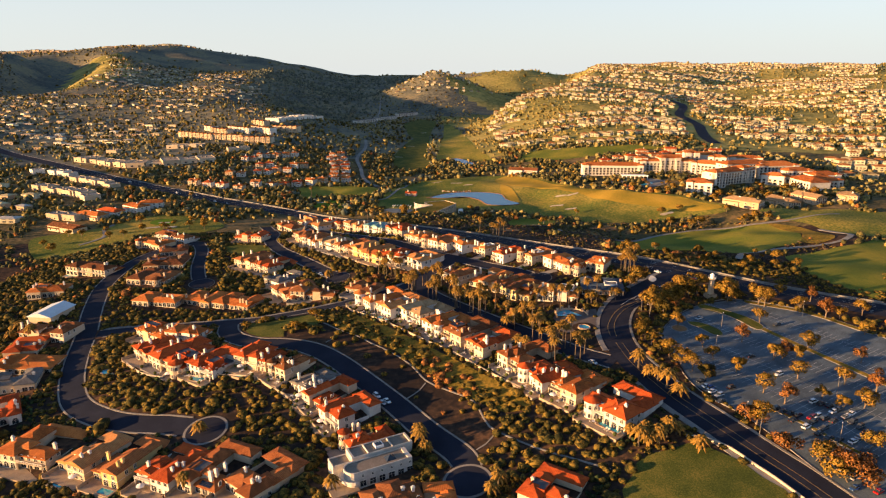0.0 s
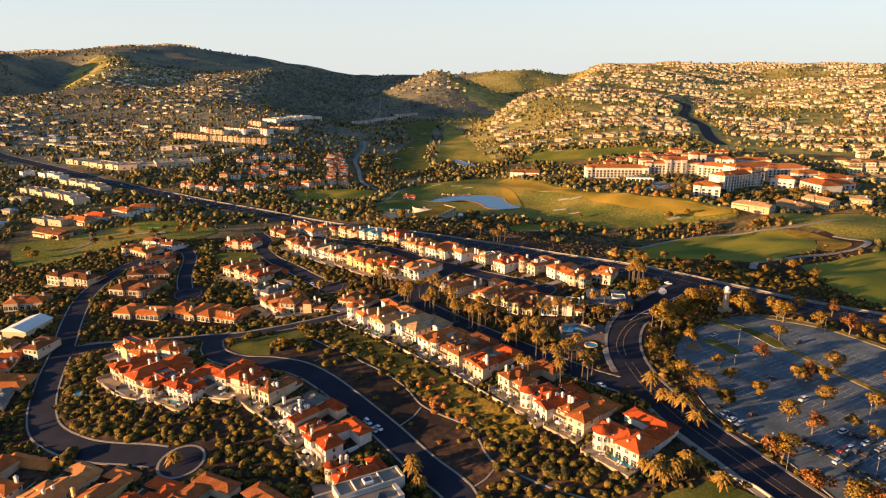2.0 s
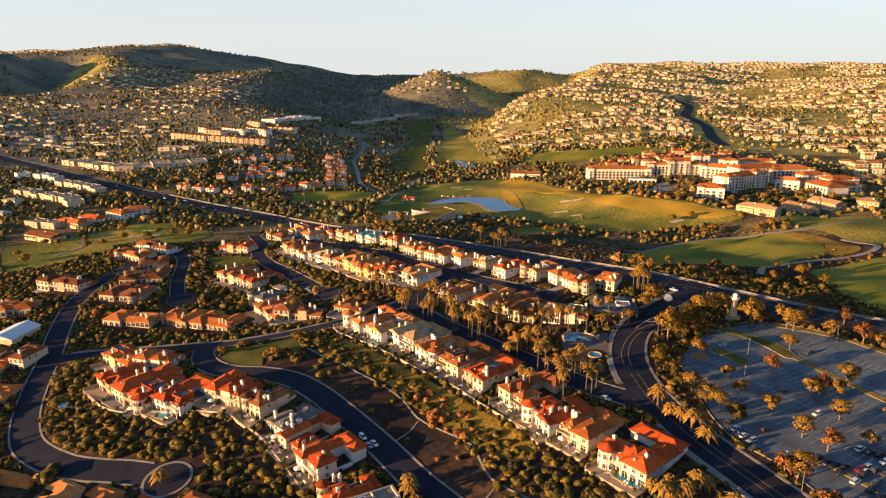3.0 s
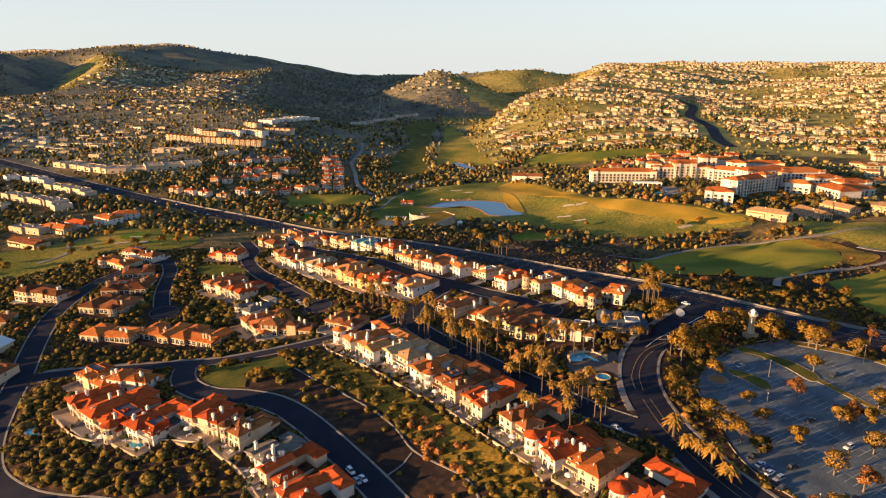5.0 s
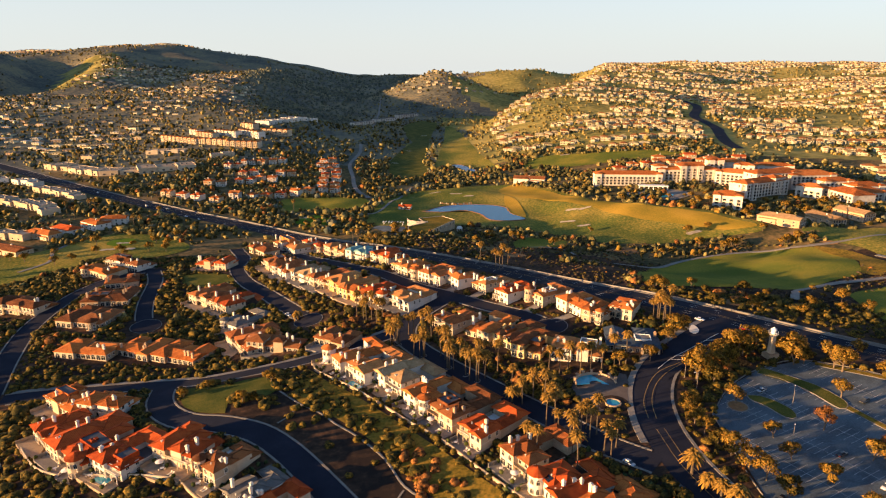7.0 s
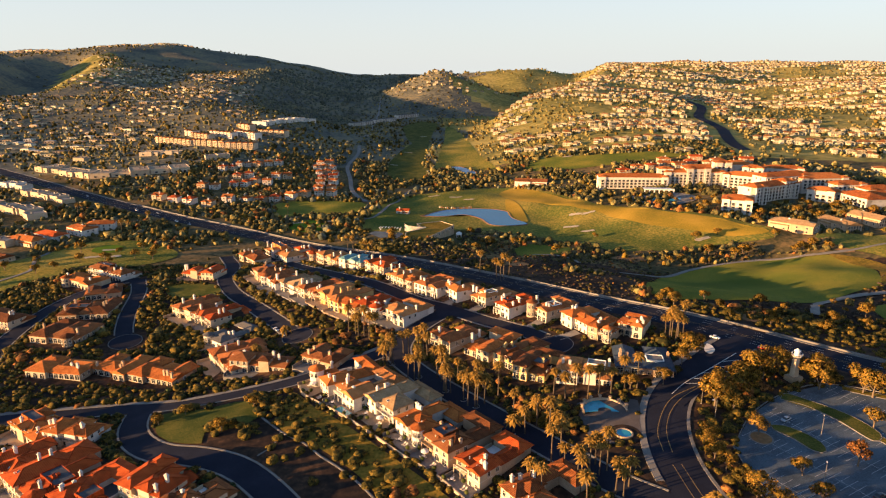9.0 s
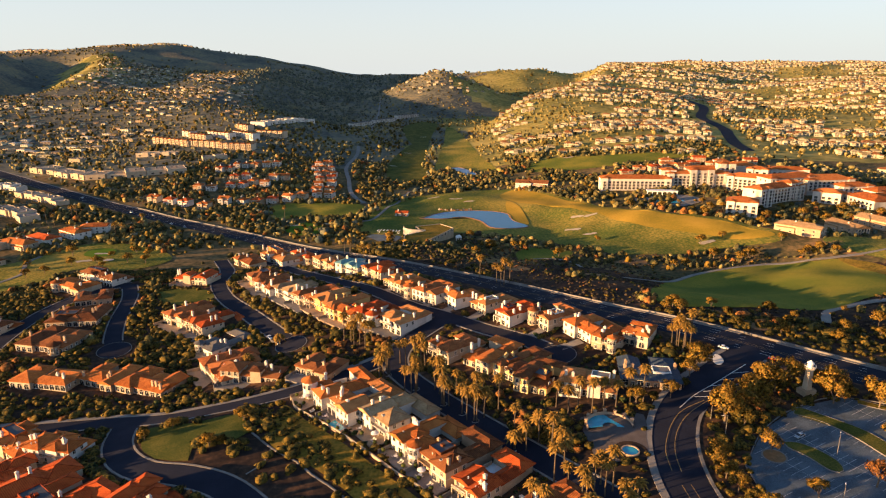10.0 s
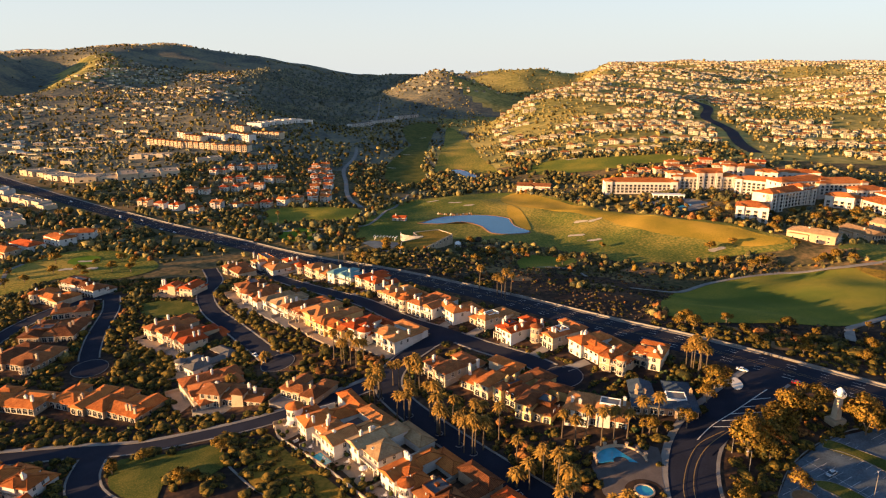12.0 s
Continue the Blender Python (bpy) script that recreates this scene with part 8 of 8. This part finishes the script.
# ---- the golf club's turf-roofed building, its wing, gazebo and hut ----
TURF_HOUSE = [(-27, 617), (-15, 618), (14, 676), (2, 692), (-20, 682), (-13, 664), (-28, 650)]
club = new("clubhouse")
cz = float(land(-12, 650))
club.matrix_basis = pose(-12, 650, cz)
tagged(club, "low cream golf building under a planted turf roof", "building")
for (x0, y0), (x1, y1) in zip(TURF_HOUSE, TURF_HOUSE[1:] + TURF_HOUSE[:1]):
    d = Vector((x1 - x0, y1 - y0, 0))
    n = Vector((d.y, -d.x, 0)).normalized() * 0.3
    bm = bmesh.new()
    v = [bm.verts.new((x + s * n.x + 12, y + s * n.y - 650, z)) for z in (-6, 4.4) for x, y, s in ((x0, y0, 1), (x1, y1, 1), (x1, y1, -1), (x0, y0, -1))]
    for f in ((3, 2, 1, 0), (4, 5, 6, 7), (0, 1, 5, 4), (1, 2, 6, 5), (2, 3, 7, 6), (3, 0, 4, 7)):
        bm.faces.new([v[i] for i in f])
    wall = part("wall", bm, STUCCO["c"], club)
    for k in range(int(d.length / 6)):
        ob = new("window", TALL_WINDOW)
        ob.parent = wall
        c = Vector((x0 + 12, y0 - 650, 1.4)) + d * (k + 0.5) / int(d.length / 6) + n * 1.02
        ob.matrix_basis = pose(c.x, c.y, c.z, 0, 0, math.degrees(math.atan2(d.y, d.x)))
bm = bmesh.new()
bm.faces.new([bm.verts.new((x + 12, y - 650, 4.0)) for x, y in TURF_HOUSE])
bmesh.ops.triangulate(bm, faces=bm.faces)
part("turf_roof", bm, SLOPE_GRASS, club)
bm = bmesh.new()
ring = [(-16 + 15 * math.cos(radians(a)), 678 + 13 * math.sin(radians(a))) for a in range(170, 291, 15)]
rows = [[bm.verts.new((x + 12, y - 650, z)) for x, y in ring] for z in (-5, 5.4)]
for k in range(len(ring) - 1):
    bm.faces.new((rows[0][k], rows[0][k + 1], rows[1][k + 1], rows[1][k]))
bmesh.ops.solidify(bm, geom=bm.faces[:], thickness=0.5)
part("curved_wall", bm, STUCCO["w"], club, "curved white stucco wall")
pergola = new("pergola")
pergola.matrix_basis = pose(-44, 674, float(land(-44, 674)), 0, 0, -8)
tagged(pergola, "white slatted pergola beside the golf club parking lot", "pergola")
for k in range(8):
    bm = bmesh.new()
    box(bm, -10 + k * 2.8, -9.4 + k * 2.8, -2.6, 2.6, 2.8, 3.1)
    part("beam", bm, WHITE_PAINT, pergola)
for px, py in ((-9, -2), (0, -2), (9, -2), (-9, 2), (0, 2), (9, 2)):
    bm = bmesh.new()
    tube(bm, (px, py, -1), (px, py, 2.8), 0.18, 0.18, 6)
    part("post", bm, WHITE_PAINT, pergola)
gazebo = new("gazebo")
gazebo.matrix_basis = pose(18.6, 660, float(land(18.6, 660)))
tagged(gazebo, "small white round gazebo with a domed roof", "gazebo")
for k in range(8):
    bm = bmesh.new()
    a = k * math.pi / 4
    tube(bm, (2.4 * math.cos(a), 2.4 * math.sin(a), -1.5), (2.4 * math.cos(a), 2.4 * math.sin(a), 3), 0.17, 0.14, 6)
    part("column", bm, WHITE_PAINT, gazebo)
bm = bmesh.new()
for k in range(4):
    b0, b1 = k * math.pi / 8, (k + 1) * math.pi / 8
    tube(bm, (0, 0, 3 + 2.2 * math.sin(b0)), (0, 0, 3 + 2.2 * math.sin(b1)), 2.8 * math.cos(b0), max(0.05, 2.8 * math.cos(b1)), 12)
part("roof", bm, WHITE_PAINT, gazebo)
cottage(-39, 761, -8, 13, 9, 3.2, "wr", 811, "", "small white golf hut with a red tile roof")
# pale boulders along the pond's far bank
bank = new("rock_wall")
bank.matrix_basis = pose(17, 795, -21.6)
tagged(bank, "row of pale boulders along the pond's bank", "rock wall")
rnd = random.Random(33)
for k in range(17):
    bm = bmesh.new()
    bmesh.ops.create_icosphere(bm, subdivisions=1, radius=1.0)
    for q in bm.verts:
        q.co *= rnd.uniform(0.75, 1.2)
    rock = part("rock", bm, DIRT if k % 3 else SAND, bank)
    rock.matrix_basis = pose(-17 + k * 2.15, rnd.uniform(-0.8, 0.8) + 2.5 * (abs(k - 8) / 8) ** 2, 0.8, 0, 0, rnd.uniform(0, 360)) @ Matrix.Diagonal((1.4, 1.1, rnd.uniform(1.0, 1.8), 1))

PALM_BEDS = [(-17.6, 381.5), (-4.3, 367), (7.8, 353.4), (20.4, 340), (15.4, 345.6)]
STOP_AT, STOP_TURN, STOP_LINE = (34.7, 316.2), 20, [(28.9, 316.6), (31.7, 317.9), (34.6, 319.2)]
# ---- pale half-round beds at the feet of the street palms, and the stop marking ----
for bx, by in PALM_BEDS:
    line = [(bx + 1.5 * math.cos(radians(a)), by + 1.5 * math.sin(radians(a))) for a in range(-150, 61, 30)]
    tagged(ribbon("palm_bed", line, [(-0.12, 0.1), (-0.12, 0.34), (0.12, 0.34), (0.12, 0.1)], CONCRETE, step=0), "pale half-round kerb at the foot of street palms", "kerb", kind="structure")
stop_text = bpy.data.curves.new("stop_marking", "FONT")
stop_text.body, stop_text.size, stop_text.extrude = "STOP", 2.2, 0.01
stop_text.align_x = "CENTER"
stop_text.materials.append(PAINT)
stop = new("stop_marking", stop_text)
stop.matrix_basis = pose(STOP_AT[0], STOP_AT[1], float(land(*STOP_AT)) + 0.24, 0, 0, STOP_TURN)
tagged(stop, "worn white painted word STOP on the street", "road marking", kind="structure")
dash_line(STOP_LINE, 0, 0.4, PAINT, 0.6, 0.5, up=0.22, words="dashed white stop line")


# ---- white parasols on the villas' terraces ----
def parasol_model():
    ob = new("parasol")
    bm = bmesh.new()
    tube(bm, (0, 0, -0.3), (0, 0, 2.6), 0.04, 0.03, 6)
    part("pole", bm, DARK_WOOD, ob)
    bm = bmesh.new()
    rim = [bm.verts.new((1.6 * math.cos(k * math.pi / 4), 1.6 * math.sin(k * math.pi / 4), 2.25)) for k in range(8)]
    hem = [bm.verts.new((1.6 * math.cos(k * math.pi / 4), 1.6 * math.sin(k * math.pi / 4), 2.05)) for k in range(8)]
    top = bm.verts.new((0, 0, 2.75))
    for k in range(8):
        bm.faces.new((rim[k], rim[(k + 1) % 8], top))
        bm.faces.new((hem[k], hem[(k + 1) % 8], rim[(k + 1) % 8], rim[k]))
    part("canopy", bm, WHITE_PAINT, ob)
    return ob


parasol = None
for k, (hx, hy, turn, wide, *_) in enumerate(RIDGE_ROW + CANYON_ROW[3:10] + LOWER_ROW):
    if k % 2:
        continue
    a = radians(turn)
    u, v = wide * (0.22 if k % 4 else -0.2), -2.4
    at = pose(hx + u * math.cos(a) - v * math.sin(a), hy + u * math.sin(a) + v * math.cos(a), float(land(hx, hy)) + 0.12, 0, 0, k * 17)
    if parasol is None:
        parasol = parasol_model()
        parasol.matrix_basis = at
        ob = parasol
    else:
        ob = copy_thing(parasol, at)
    tagged(ob, "white open parasol on a villa's paved terrace", "parasol", "terrace parasols")

# ---- patio furniture on the terraces ----
CUSHION = material("pale_cushion", (0.6, 0.55, 0.46), (0.46, 0.41, 0.34), (0.7, 0.66, 0.58), 0.9, patch=0.5, grain=4.0, bump=0.1, deep=0.01)
CLIPPED = material("clipped_box_leaves", (0.06, 0.07, 0.018), (0.03, 0.038, 0.01), (0.11, 0.115, 0.03), 0.85, patch=0.8, grain=6.0, bump=0.6, deep=0.08, vary=0.3, spec=0.05)


def lounger_model():
    ob = new("sun_lounger")
    bm = bmesh.new()
    for x0, x1, y0, y1, z0, z1 in ((-0.35, -0.29, -1, 1, 0.25, 0.32), (0.29, 0.35, -1, 1, 0.25, 0.32), (-0.33, -0.27, -0.95, -0.89, 0, 0.25), (0.27, 0.33, -0.95, -0.89, 0, 0.25), (-0.33, -0.27, 0.7, 0.76, 0, 0.25), (0.27, 0.33, 0.7, 0.76, 0, 0.25)):
        box(bm, x0, x1, y0, y1, z0, z1)
    part("frame", bm, DARK_WOOD, ob)
    bm = bmesh.new()
    box(bm, -0.33, 0.33, -1, 0.4, 0.32, 0.42)
    v = box(bm, -0.33, 0.33, 0.38, 1.0, 0.33, 0.43)
    for q in (v[2], v[3], v[6], v[7]):
        q.co.z += 0.45
    part("mattress", bm, CUSHION, ob)
    return ob


def table_model():
    ob = new("patio_table")
    bm = bmesh.new()
    tube(bm, (0, 0, 0.7), (0, 0, 0.75), 0.75, 0.75, 14)
    part("tabletop", bm, WHITE_PAINT, ob)
    bm = bmesh.new()
    tube(bm, (0, 0, 0), (0, 0, 0.05), 0.35, 0.3, 10)
    tube(bm, (0, 0, 0.05), (0, 0, 0.7), 0.06, 0.06, 8)
    part("pedestal", bm, IRON, ob)
    return ob


def chair_model():
    ob = new("patio_chair")
    bm = bmesh.new()
    box(bm, -0.26, 0.26, -0.26, 0.26, 0.4, 0.48)
    part("seat", bm, CUSHION, ob)
    bm = bmesh.new()
    box(bm, -0.26, 0.26, 0.22, 0.28, 0.48, 0.95)
    part("backrest", bm, CUSHION, ob)
    bm = bmesh.new()
    for px, py in ((-0.22, -0.22), (0.22, -0.22), (-0.22, 0.22), (0.22, 0.22)):
        tube(bm, (px, py, 0), (px, py, 0.4), 0.025, 0.025, 5)
    part("leg_frame", bm, IRON, ob)
    return ob


def topiary_model():
    """A clipped round shrub: lumpy ball on a short stem."""
    ob = new("topiary")
    bm = bmesh.new()
    bmesh.ops.create_icosphere(bm, subdivisions=2, radius=0.8)
    r = random.Random(4)
    for q in bm.verts:
        q.co = q.co * r.uniform(0.86, 1.12) + Vector((0, 0, 0.9))
    part("crown", bm, CLIPPED, ob)
    bm = bmesh.new()
    tube(bm, (0, 0, -0.1), (0, 0, 0.5), 0.09, 0.07, 6)
    part("stem", bm, BARK, ob)
    return ob


FURNITURE = {}


def furnish(build, key, at, words, category, group):
    if key in FURNITURE:
        ob = copy_thing(FURNITURE[key], at)
    else:
        ob = FURNITURE[key] = build()
        ob.matrix_basis = at
    return tagged(ob, words, category, group)


rnd = random.Random(91)
for hx, hy, turn, wide, *_ in RIDGE_ROW + CANYON_ROW[3:10]:
    base = pose(hx, hy, float(land(hx, hy)) + 0.12, 0, 0, turn)
    u = rnd.uniform(-0.3, 0.0) * wide
    furnish(table_model, "table", base @ pose(u, -3.4, 0), "round white patio table on a villa's terrace", "table", "patio tables")
    for k in range(3):
        a = radians(120 * k + rnd.uniform(-20, 20))
        furnish(chair_model, "chair", base @ pose(u + 1.15 * math.cos(a), -3.4 + 1.15 * math.sin(a), 0, 0, 0, math.degrees(a) - 90), "pale cushioned patio chair round a terrace table", "chair", "patio chairs")
    u = rnd.uniform(0.1, 0.3) * wide
    for k in range(2):
        furnish(lounger_model, "lounger", base @ pose(u + 1.1 * k, -4.0, 0, 0, 0, rnd.uniform(-8, 8)), "pale cushioned sun lounger on a paved terrace", "sun lounger", "sun loungers")
    for k in range(3):
        furnish(topiary_model, "topiary", base @ pose((-0.44 + 0.4 * k + rnd.uniform(-0.06, 0.06)) * wide, -rnd.choice((1.6, 4.9, 5.1)), 0, 0, 0, rnd.uniform(0, 360)), "round clipped green shrub on a villa's terrace", "shrub", "clipped terrace shrubs")
